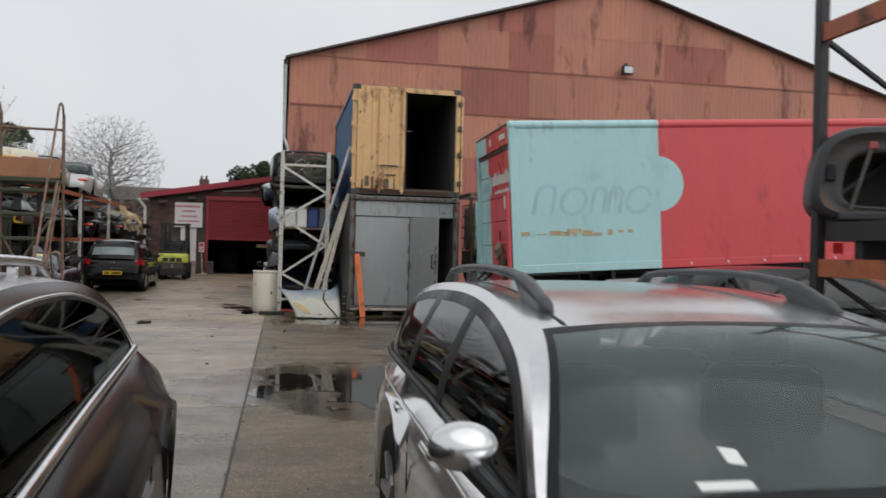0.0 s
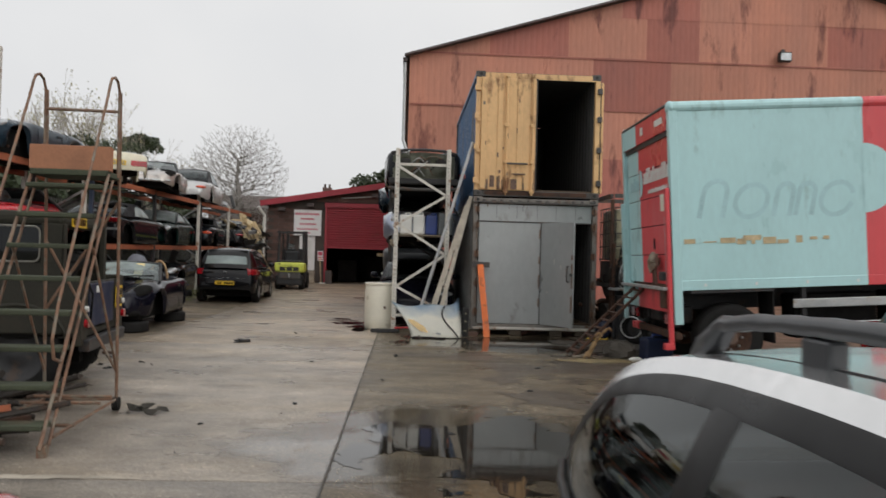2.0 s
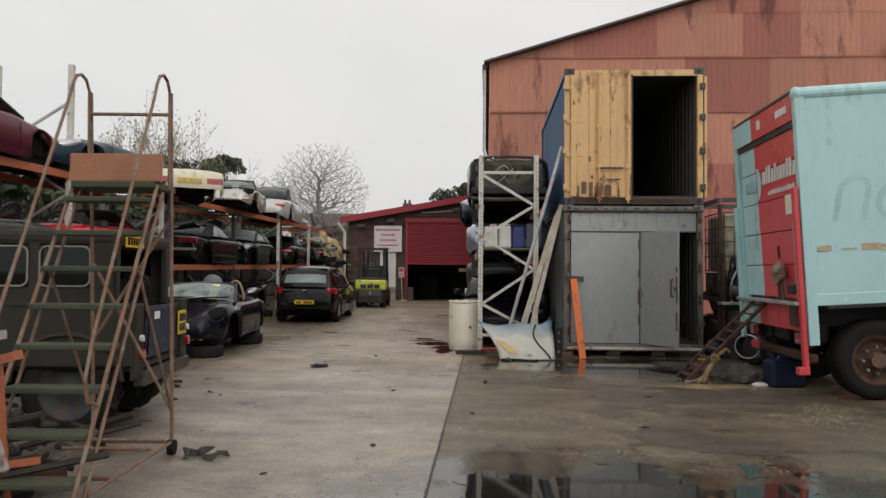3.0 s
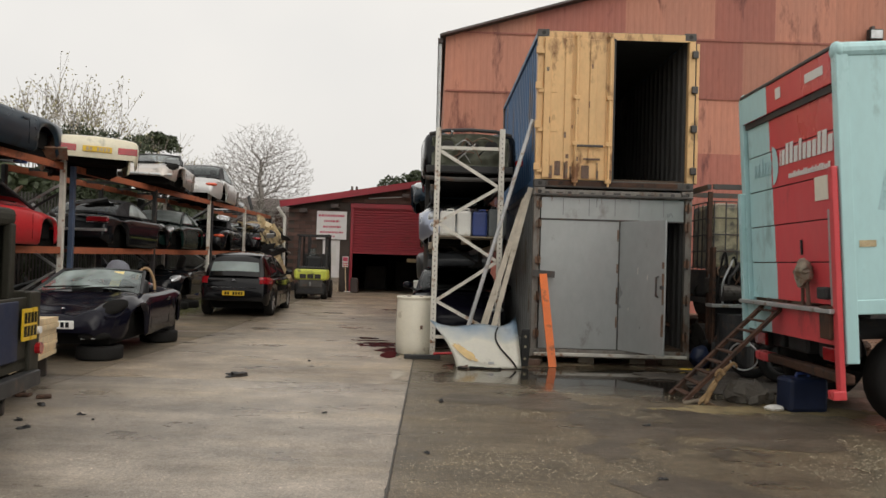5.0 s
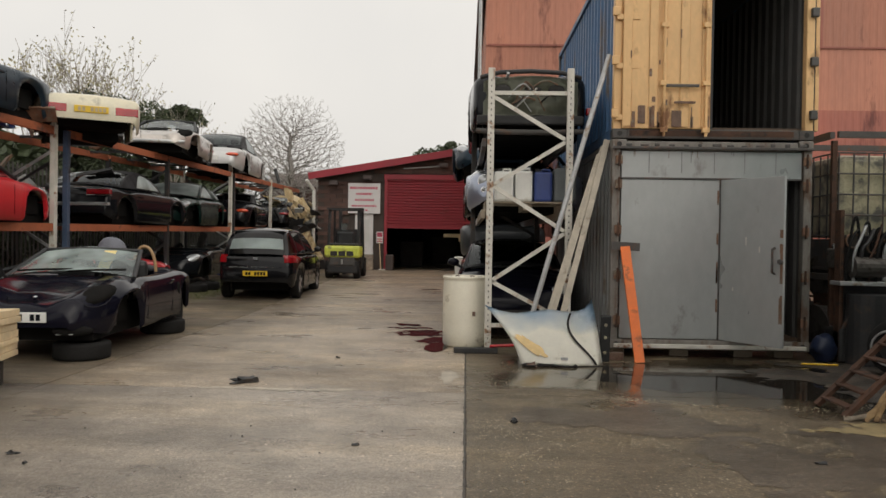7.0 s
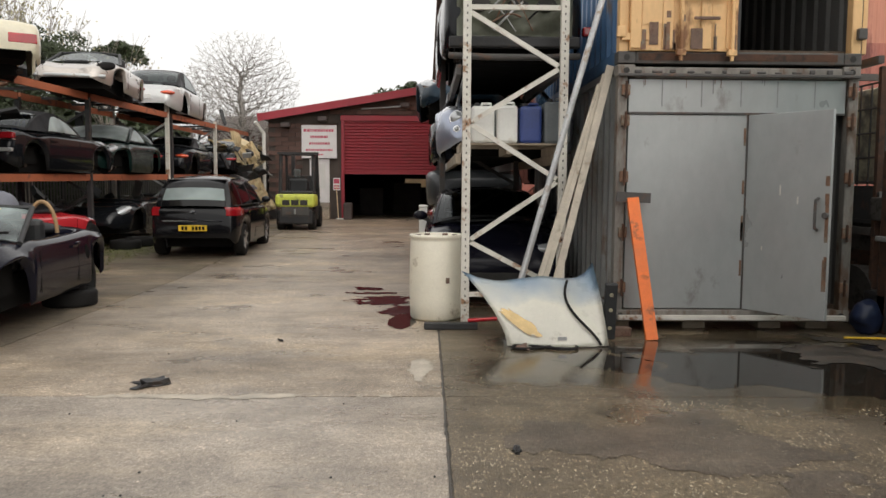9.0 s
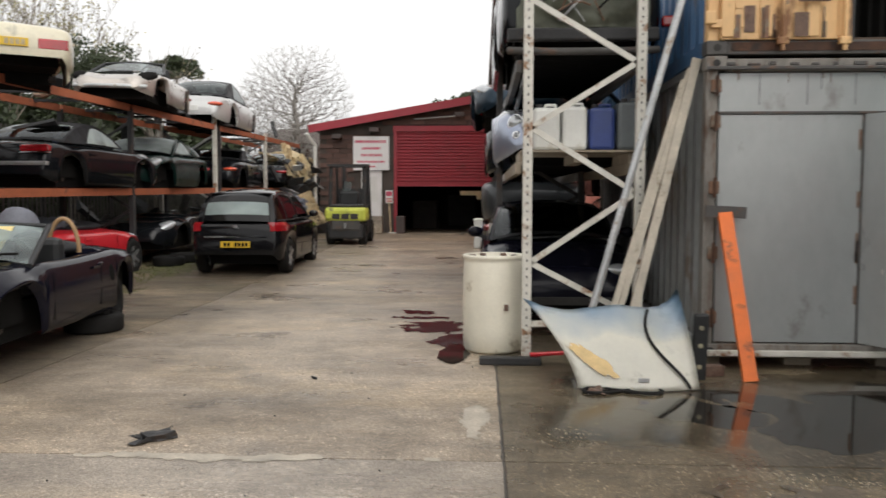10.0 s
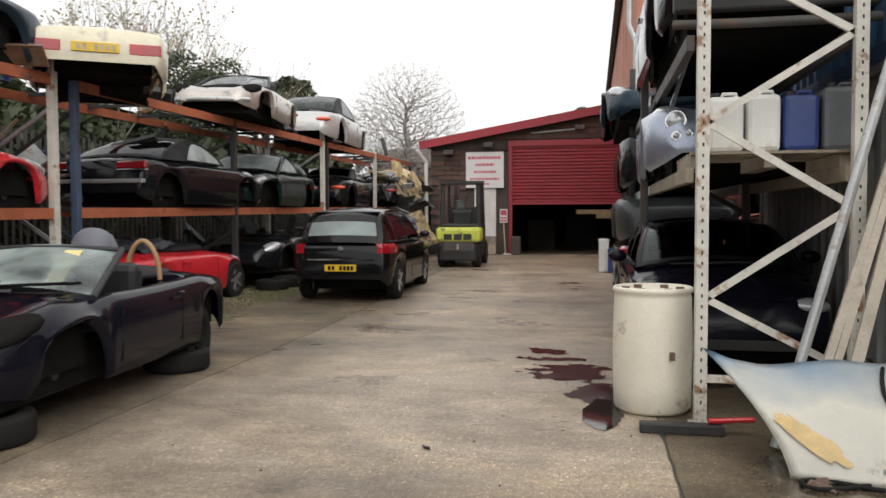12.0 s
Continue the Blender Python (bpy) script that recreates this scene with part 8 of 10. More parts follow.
# cars on the right-hand rack
ice = car("scrap_car", "pale ice-blue sports car nose on the rack shelf", at(0.90, 21.45, 1.66, -2), dict(SPORT, W=1.74, round=0.26, taper=0.7, top=[(-1, 0.50), (-0.97, 0.62), (-0.85, 0.74), (-0.6, 0.82), (-0.25, 0.88), (0.55, 0.9), (1, 0.7)]), "iceblue", "open", wheels=False, group="cars on the racks")
for x_, y_, z_, r_ in ((0.60, -2.06, 0.62, 0.085), (0.60, -2.12, 0.485, 0.035), (0.50, -2.13, 0.50, 0.03)):
    for sx in (-1, 1):
        lp = part("headlamp_ring", torus(bmesh.new(), pose(sx * x_, y_, z_, 75, 0, 20 * sx), r_, 0.014, 22, 6), M["chrome"], ice, smooth=True)
        part("headlamp_glass", ball(bmesh.new(), (sx * x_, y_ + 0.012, z_), r_, 0.05, r_), M["headlight"], ice, smooth=True)
part("intake", ball(bmesh.new(), (0, -2.13, 0.30), 0.55, 0.06, 0.05, 18, 10), M["dark"], ice, "wide dark air intake", smooth=True)
sh_ = car("scrap_car", "dark car shell with bare green engine bay on rack top", at(0.80, 20.4, 2.66, 0), dict(SPORT, W=1.62, L=3.9, round=0.10, top=[(-1, 0.92), (-0.9, 0.96), (0.9, 1.0), (1, 0.95)]), "ink", "none", wheels=False, group="cars on the racks", ws=False, tail="none", lamps="none")
def bay_panel():
    """Pressed front bulkhead of a stripped car: ridges, strut towers and openings."""
    bm = bmesh.new()
    nx, nz = 40, 22
    rows = []
    for j in range(nz + 1):
        z = 0.40 + 0.52 * j / nz
        row = []
        for i in range(nx + 1):
            x = -0.62 + 1.24 * i / nx
            y = -1.97 - 0.05 * math.cos(x * 2.2) + 0.035 * math.sin(x * 9 + 0.6) * math.sin(z * 11) + 0.03 * noise.noise((x * 7, z * 7, 3))
            for cx in (-0.36, 0.34):
                d = math.hypot(x - cx, (z - 0.72) * 1.3)
                y += 0.07 * max(0.0, 1 - d / 0.17)
            row.append(Vector((x, y, z - 0.07 * abs(x / 0.62) ** 3 * (j / nz))))
        rows.append(row)
    grid_faces(bm, rows)
    bmesh.ops.solidify(bm, geom=bm.faces[:], thickness=0.01)
    return bm


part("engine_bay", bay_panel(), M["shellgreen"], sh_, "bare green-grey engine bay panel", smooth=True)
for x, w_ in ((-0.36, 0.11), (0.0, 0.15), (0.34, 0.11)):
    part("bay_hole", ball(bmesh.new(), (x, -2.0, 0.74), w_, 0.03, 0.05 if w_ > 0.12 else 0.07), M["dark"], sh_, smooth=True)
part("slam_panel", sweep([(-0.66, -2.0, 0.90), (-0.4, -2.06, 0.955), (0, -2.08, 0.97), (0.4, -2.06, 0.955), (0.66, -2.0, 0.90)], 0.03), M["black"], sh_, smooth=True)
rq = random.Random(3)
for k in range(9):
    x = rq.uniform(-0.5, 0.4)
    pts = [(x, -2.03, rq.uniform(0.45, 0.8)), (x + rq.uniform(0.05, 0.2), -2.10, rq.uniform(0.4, 0.9)), (x + rq.uniform(0.2, 0.35), -2.05, rq.uniform(0.42, 0.8))]
    part("loom", sweep(chaikin3(pts), rq.uniform(0.006, 0.014)), M[rq.choice(("black", "rust_pale", "rubber", "galv"))], sh_, smooth=True)
part("cross_member", bx(-0.7, 0.7, -2.05, -1.95, 0.28, 0.40, 0.02), M["black"], sh_)
part("lower_rail", sweep([(-0.7, -2.0, 0.20), (-0.3, -2.10, 0.17), (0.3, -2.10, 0.17), (0.7, -2.0, 0.20)], 0.035), M["frame_dark"], sh_, smooth=True)
part("red_lamp", bx(0.74, 0.86, -1.98, -1.86, 0.42, 0.52, 0.02), M["taillight"], sh_)

car("scrap_car", "dark blue car on the ground inside the rack", at(0.72, 21.3, 0.0, 0), dict(HATCH, H=1.42), "navy", "hatch", wheels=True, group="cars on the racks", lamps="slim", glass="glass")
car("scrap_car", "teal car shell on the rack behind", at(0.55, 26.3, 2.66, 0), SPORT, "teal", "none", wheels=False, group="cars on the racks", ws=False)
car("scrap_car", "dark car shell stacked high on the rack behind", at(0.80, 26.2, 1.66, 180), dict(SPORT, top=[(-1, 0.8), (-0.8, 0.95), (0.9, 1.0), (1, 0.9)]), "ink", "none", wheels=False, group="cars on the racks", ws=False, tail="none")
car("scrap_car", "dark car stored on the ground inside the rack", at(0.75, 26.0, 0.08, 180), HATCH, "ink", "none", wheels=True, group="cars on the racks", tail="hatch", lamps="slim", ws=False)
# Unseen dark shells added to block the bright barn wall in the gaps
car("scrap_car", "dark car added to fill the bright gap behind the containers", at(2.75, 26.6, 0.06, 180), dict(HATCH, H=1.42), "ink", "hatch", wheels=True, group="cars on the racks", tail="hatch", lamps="slim", glass="glass_dark")
car("scrap_car", "dark car shell added on another behind the containers as filler", at(2.75, 26.6, 1.32, 180), dict(HATCH, H=1.42), "slate", "hatch", wheels=False, group="cars on the racks", tail="hatch", lamps="slim", glass="glass_dark")
car("scrap_car", "dark car shell added on another inside the rack as filler", at(0.75, 26.1, 0.88, 180), SPORT, "slate", "none", wheels=False, group="cars on the racks", tail="none", lamps="none", ws=False)


# ---- steps on wheels ----
def safety_steps():
    s = thing("warehouse_steps", "rusty mobile warehouse steps with mossy treads and platform", "steps", pose(0.484, 0.155, 0, 0, 0, 3.5))
    x0, x1 = -2.60, -1.98
    yb, yt, zt = 8.02, 9.28, 2.08
    for x in (x0, x1):
        part("stringer", rod(bmesh.new(), (x, yb - 0.05, 0.06), (x, yt, zt), 0.014), M["rust_pale"], s)
        part("stringer", rod(bmesh.new(), (x, yb + 0.12, 0.06), (x, yt + 0.12, zt - 0.04), 0.012), M["rust_pale"], s)
        part("rear_leg", rod(bmesh.new(), (x, 9.72, 0.08), (x, 9.55, zt + 0.75), 0.014), M["rust_pale"], s)
        hr = bmesh.new()
        pts = [(x, yb + 0.30, 0.62), (x, yb + 0.16, 0.66), (x, yb + 0.12, 0.80), (x, yb + 0.22, 1.05), (x, yt - 0.10, zt + 0.62)]
        pts += [(x, yt + 0.10 - 0.14 * math.cos(a), zt + 0.72 + 0.13 * math.sin(a)) for a in (0.3, 0.9, 1.57, 2.2, 2.9)]
        pts += [(x, yt + 0.24, zt + 0.60), (x, yt + 0.26, zt)]
        part("handrail", tube(hr, pts, 0.012), M["rust_pale"], s)
        part("diagonal", rod(bmesh.new(), (x, 8.95, 1.45), (x, 9.70, 0.35), 0.011), M["rust_pale"], s)
        part("base_rail", rod(bmesh.new(), (x, 8.2, 0.10), (x, 9.72, 0.10), 0.012), M["rust_pale"], s)
    for i in range(8):
        f = (i + 0.55) / 8
        y, z = yb + (yt - yb) * f, 0.06 + (zt - 0.06) * f
        part("tread", bx(x0 + 0.01, x1 - 0.01, y - 0.09, y + 0.10, z - 0.02, z + 0.018, 0.008), M["moss"], s)
    part("platform", bx(x0, x1, yt - 0.05, yt + 0.42, zt - 0.02, zt + 0.03, 0.008), M["moss"], s)
    part("kickboard", bx(x0 - 0.02, x1 + 0.02, yt - 0.02, yt + 0.02, zt + 0.03, zt + 0.235, 0.006), M["ply"], s, "orange-brown plywood board")
    part("kickboard", bx(x1 - 0.02, x1 + 0.01, yt + 0.022, yt + 0.09, zt + 0.03, zt + 0.235, 0.006), M["ply"], s)
    part("crossbar", rod(bmesh.new(), (x0, yt + 0.25, zt + 0.58), (x1, yt + 0.25, zt + 0.58), 0.014), M["rust_pale"], s)
    for y, z in ((9.72, 0.10), (8.6, 0.10), (9.2, 0.16), (9.5, 0.16)):
        part("base_bar", rod(bmesh.new(), (x0, y, z), (x1 + 0.02, y, z), 0.014), M["rust_pale"], s)
    part("cross_brace", rod(bmesh.new(), (x0, 9.66, 1.5), (x1, 9.70, 0.35), 0.013), M["rust_pale"], s)
    part("cross_brace", rod(bmesh.new(), (x1, 9.66, 1.9), (x0, 9.68, 0.9), 0.013), M["rust_pale"], s)
    for x in (x0 + 0.05, x1):
        w = part("castor", rod(bmesh.new(), (x - 0.025, 9.72, 0.06), (x + 0.025, 9.72, 0.06), 0.06, seg=16), M["rubber"], s)
        part("foot", bx(x - 0.03, x + 0.03, 8.0, 8.06, 0, 0.08), M["rust_pale"], s)


safety_steps()
st = bmesh.new()
rows = []
for i in range(46):
    f = i / 45
    p = Vector((-1.96 + 0.34 * f + 0.05 * math.sin(f * 19), 9.66 - 0.10 * math.sin(f * 11) - 0.05 * f, 0.012 + 0.055 * abs(math.sin(f * 9.5)) * (1 - 0.5 * f)))
    d = Vector((0.03 * math.cos(f * 16), 0.035, 0.012 + 0.022 * abs(math.sin(f * 7))))
    rows.append([p - d * 0.5, p + d])
grid_faces(st, rows)
bmesh.ops.solidify(st, geom=st.faces[:], thickness=0.006)
for v in st.verts:
    v.co.z = max(v.co.z, 0.006)
solid("strap", st, M["sack"], "dull grey-green webbing strap crumpled on the ground", "strap")


# ---- military vehicle ----
def jeep():
    # local: rear toward +x, near side toward -y
    j = thing("off_roader", "olive military off-roader with khaki hood and open tail", "vehicle", pose(-2.64, 10.22, 0, 0, 0, 7) @ Matrix.Translation((2.87, -10.22, 0)))
    x0, x1, y0, y1 = -6.9, -2.87, 10.22, 11.95
    part("body_side", bx(x0, x1, y0, y0 + 0.05, 0.62, 1.16, 0.015), M["olive"], j)
    part("body_side", bx(x0, x1, y1 - 0.05, y1, 0.62, 1.16, 0.015), M["olive"], j)
    part("floor", bx(x0, x1, y0 + 0.05, y1 - 0.05, 0.58, 0.66), M["olive"], j)
    tg = part("tailgate", bx(x1 - 0.04, x1, y0 + 0.05, y1 - 0.05, 0.62, 1.12, 0.01), M["olive"], j)
    part("blue_panel", bx(x1 + 0.002, x1 + 0.02, y0 + 0.30, y1 - 0.42, 0.66, 1.10, 0.01), M["blueplastic"], tg, "blue panel on the tailgate")
    for y in (y0 + 0.02, y1 - 0.22):
        part("tail_corner", bx(x1 - 0.03, x1 + 0.03, y, y + 0.2, 0.50, 1.16, 0.012), M["olive"], j)
    p = part("number_plate", bx(x1 + 0.032, x1 + 0.044, y1 - 0.40, y1 - 0.12, 0.80, 1.04), M["yellowplate"], j)
    for r in (0.83, 0.93):
        for k in range(4):
            part("writing_bar", bx(x1 + 0.045, x1 + 0.048, y1 - 0.38 + k * 0.065, y1 - 0.335 + k * 0.065, r, r + 0.08), M["ink"], p)
    for y in (y0 + 0.12, y1 - 0.08):
        part("tail_lamp", rod(bmesh.new(), (x1 + 0.02, y, 0.72), (x1 + 0.07, y, 0.72), 0.045), M["taillight"], j)
        part("side_lamp", rod(bmesh.new(), (x1 + 0.02, y, 0.86), (x1 + 0.06, y, 0.86), 0.03), M["platewhite"], j)
    for x in (x1 - 0.55, x0 + 0.25):
        arch = bmesh.new()
        tube(arch, [(x + 0.47 * math.cos(a), y0 - 0.005, 0.50 + 0.40 * math.sin(a)) for a in [math.pi * k / 10 for k in range(11)]], 0.022)
        part("wheel_arch", arch, M["olive"], j)
        # Black box that puts the shade of the wheel arch into the shape
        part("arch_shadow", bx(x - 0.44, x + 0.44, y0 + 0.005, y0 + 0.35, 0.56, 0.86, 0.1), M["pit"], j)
    part("bumper", bx(x1 - 0.02, x1 + 0.08, y0 + 0.1, y1 - 0.1, 0.44, 0.56, 0.015), M["black"], j)
    part("body_seam", bx(x1 - 1.38, x1 - 1.365, y0 - 0.004, y0 + 0.002, 0.64, 1.15), M["dark"], j)
    part("waist_rail", bx(x0, x1, y0 - 0.012, y0 + 0.01, 1.14, 1.17, 0.004), M["olive"], j)
    part("sticker", bx(x1 + 0.021, x1 + 0.025, y0 + 0.55, y0 + 0.72, 1.0, 1.07), M["platewhite"], j)
    part("bonnet_strap", sweep([(x1 - 0.02, y0 + 0.3, 1.16), (x1 + 0.05, y0 + 0.3, 1.0), (x1 + 0.03, y0 + 0.32, 0.7)], 0.012), M["rubber"], j, smooth=True)
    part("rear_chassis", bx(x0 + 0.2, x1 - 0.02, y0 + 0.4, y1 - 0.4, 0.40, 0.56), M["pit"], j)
    # Black boxes added where shade lies under the body
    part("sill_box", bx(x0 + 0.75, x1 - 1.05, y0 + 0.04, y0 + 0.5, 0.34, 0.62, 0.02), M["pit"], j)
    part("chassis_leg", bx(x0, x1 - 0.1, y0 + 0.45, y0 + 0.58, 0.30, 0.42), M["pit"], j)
    rx = x1 - 0.16
    top = part("hood", bx(x0 + 0.9, rx, y0 + 0.02, y1 - 0.02, 1.66, 1.80, 0.05), M["canvas"], j, "khaki canvas hood")
    part("upper_side", bx(x0 + 0.9, rx - 0.02, y0 + 0.01, y0 + 0.035, 1.16, 1.30), M["canvas"], j)
    part("upper_side", bx(x0 + 0.9, rx - 0.02, y1 - 0.035, y1 - 0.01, 1.16, 1.30), M["canvas"], j)
    for xa, xb in ((x0 + 0.9, x0 + 1.02), (x0 + 1.75, x0 + 1.86), (x1 - 1.56, x1 - 1.42), (x1 - 0.88, x1 - 0.80), (rx - 0.20, rx - 0.02)):
        for y in (y0 + 0.01, y1 - 0.035):
            part("side_pillar", bx(xa, xb, y, y + 0.025, 1.30, 1.68, 0.004), M["canvas"], j)
    for xa, xb in ((x0 + 1.02, x0 + 1.75), (x0 + 1.86, x1 - 1.56), (x1 - 1.42, x1 - 0.88), (x1 - 0.80, rx - 0.20)):
        for y in (y0 + 0.02, y1 - 0.022):
            part("side_window", bx(xa, xb, y, y + 0.004, 1.30, 1.66), M["glass_dark"], j)
        yy, r = y0 + 0.004, 0.06
        loop = [(cx + r * math.cos(a), yy, cz + r * math.sin(a)) for cx, cz, a0 in ((xb - r - 0.01, 1.65 - r, 0), (xa + r + 0.01, 1.65 - r, 1), (xa + r + 0.01, 1.31 + r, 2), (xb - r - 0.01, 1.31 + r, 3)) for a in [(a0 + k / 4) * math.pi / 2 for k in range(5)]]
        part("window_rubber", tube(bmesh.new(), loop + loop[:1], 0.009), M["rubberpale"], j, "pale weathered window rubber")
    pl_ = part("roof_plate", bx(rx + 0.004, rx + 0.014, y0 + 0.25, y0 + 0.75, 1.66, 1.77), M["yellowplate"], j)
    for k in range(6):
        part("writing_bar", bx(rx + 0.0145, rx + 0.018, y0 + 0.28 + k * 0.075, y0 + 0.33 + k * 0.075, 1.68, 1.75), M["ink"], pl_)
    for y in (y0 + 0.05, y1 - 0.15):
        part("rear_pillar", bx(rx - 0.06, rx, y, y + 0.10, 1.1, 1.68, 0.01), M["olive"], j)
    part("wing", bx(x0 - 0.55, x0 + 0.9, y0 + 0.08, y1 - 0.08, 0.7, 1.12, 0.04), M["olive"], j)
    for x in (x1 - 0.55, x0 + 0.25):
        for y in (y0 + 0.14, y1 - 0.24):
            w = wheel(j, 0, 0, 0, 0.40, 0.22, "black", 0, lug=26)
            w.matrix_basis = pose(x, y, 0.405, 0, 0, 90)
    sw = wheel(j, 0, 0, 0, 0.38, 0.2, "olive", 0, lug=26, name="spare_wheel")
    sw.matrix_basis = pose(x1 - 0.45, y1 - 0.55, 1.06, 0, 20, 0)
    part("load_box", bx(x1 - 1.4, x1 - 0.8, y0 + 0.3, y1 - 0.5, 0.66, 1.12, 0.03), M["dark"], j)


jeep()


# stacked racking pieces by the steps
tr = thing("racking_stack", "stack of dismantled white and orange racking beams", "racking")
for a, b, m_, w in (((-3.6, 7.95, 0.90), (-2.40, 8.02, 1.075), "grimewhite", 0.085), ((-3.5, 8.10, 0.66), (-2.36, 8.12, 0.95), "orange", 0.085), ((-2.60, 7.98, 1.0), (-2.36, 7.98, 0.30), "grimewhite", 0.075),
                    ((-2.52, 8.16, 0.92), (-2.44, 8.16, 0.0), "orange", 0.05), ((-3.0, 8.2, 0.9), (-3.08, 8.2, 0.0), "orange", 0.06), ((-3.3, 8.05, 0.9), (-3.2, 8.0, 0.0), "grimewhite", 0.08),
                    ((-3.3, 7.5, 0.10), (-2.30, 8.55, 0.16), "rust_dark", 0.09), ((-3.4, 7.8, 0.20), (-2.30, 8.25, 0.30), "orange", 0.07), ((-3.4, 7.9, 0.05), (-2.35, 8.40, 0.10), "scrapblack", 0.06),
                    ((-3.5, 8.3, 0.35), (-2.55, 8.35, 0.42), "scrapblack", 0.08), ((-3.5, 8.4, 0.12), (-2.5, 8.5, 0.20), "scrapblack", 0.10)):
    part("beam", bar(bmesh.new(), a, b, w * 0.62, w * 0.5, (0, 1, 0)), M[m_], tr)
for a, b, m_, r_ in (((-3.15, 7.95, 1.25), (-2.36, 7.9, 0.28), "galv", 0.022), ((-3.3, 7.6, 0.30), (-2.45, 7.95, 0.16), "rust_pale", 0.03), ((-3.4, 8.2, 0.6), (-2.6, 8.05, 0.06), "rust_dark", 0.03)):
    part("pipe", rod(bmesh.new(), a, b, r_), M[m_], tr)
part("wrapped_end", rod(bmesh.new(), (-2.75, 7.92, 0.25), (-2.52, 8.0, 0.28), 0.05, 0.045), M["drum"], tr, "white taped end of a bar", smooth=True)
for p, R_ in (((-2.62, 8.42, 0.05), 0.13), ((-2.72, 8.55, 0.12), 0.11)):
    part("old_belt", torus(bmesh.new(), pose(*p, 12, 8, 0), R_, 0.035, 22, 8), M["rubber"], tr, smooth=True)

lit = bmesh.new()
lr = random.Random(31)
for i in range(230):
    a = Vector((lr.uniform(-6.2, -2.5), lr.uniform(7.6, 10.3), lr.uniform(0.0, 0.30)))
    if a.x > -2.9 and a.y > 8.8:
        continue
    if i % 3 == 0:
        ball(lit, a, lr.uniform(0.03, 0.12), lr.uniform(0.03, 0.10), lr.uniform(0.015, 0.05), 8, 6)
    else:
        rod(lit, a, a + Vector((lr.uniform(-0.6, 0.6), lr.uniform(-0.25, 0.25), lr.uniform(-0.1, 0.15))), lr.uniform(0.012, 0.035), seg=7)
for v in lit.verts:
    v.co += Vector((0.03, 0.03, 0.03)) * noise.noise(v.co * 8)
    v.co.z = max(v.co.z, 0.0)
solid("scrap_parts", lit, M["scrapblack"], "dark scrap litter on the ground behind the steps", "scrap", kind="stuff")

# sawn timber behind the off-roader
tm = thing("timber_stack", "stack of fresh pale sawn planks on bearers", "timber", pose(-4.36, 15.48, 0, -2.8, 0, 18))
tz = 0.235
for i, (th, out, end) in enumerate(((0.058, 0.012, 0.0), (0.07, 0.0, 0.03), (0.045, 0.02, -0.02), (0.075, 0.008, 0.02), (0.07, 0.0, 0.0), (0.06, 0.025, 0.04), (0.07, 0.01, 0.05))):
    for x0_, x1_ in ((-0.66, -0.335), (-0.33, 0.0)):
        part("plank", bx(x0_, x1_ + (out if x1_ == 0 else 0), -3.05 + 0.04 * ((i * 3) % 4), end - (0.12 if x1_ < 0 else 0), tz, tz + th - 0.004, 0.004), M["timber"], tm)
    tz += th
# Bearers near black: dark wood with the stack's shade put into the colour
for y, b_ in ((-0.32, -0.016), (-1.7, -0.083), (-2.8, -0.137)):
    part("bearer", bx(-0.64, -0.05, y - 0.05, y + 0.05, b_, 0.233, 0.01), M["scrapblack"], tm)
for i, (x, y) in enumerate(((-3.85, 13.75), (-3.62, 13.7))):
    solid("brick_shard", bx(-0.07, 0.07, -0.05, 0.05, 0, 0.035, 0.012), M["rust_dark"], "flat shard of dark brick on the ground", "brick", pose(x, y, 0, 0, 0, 20 * i + 5))


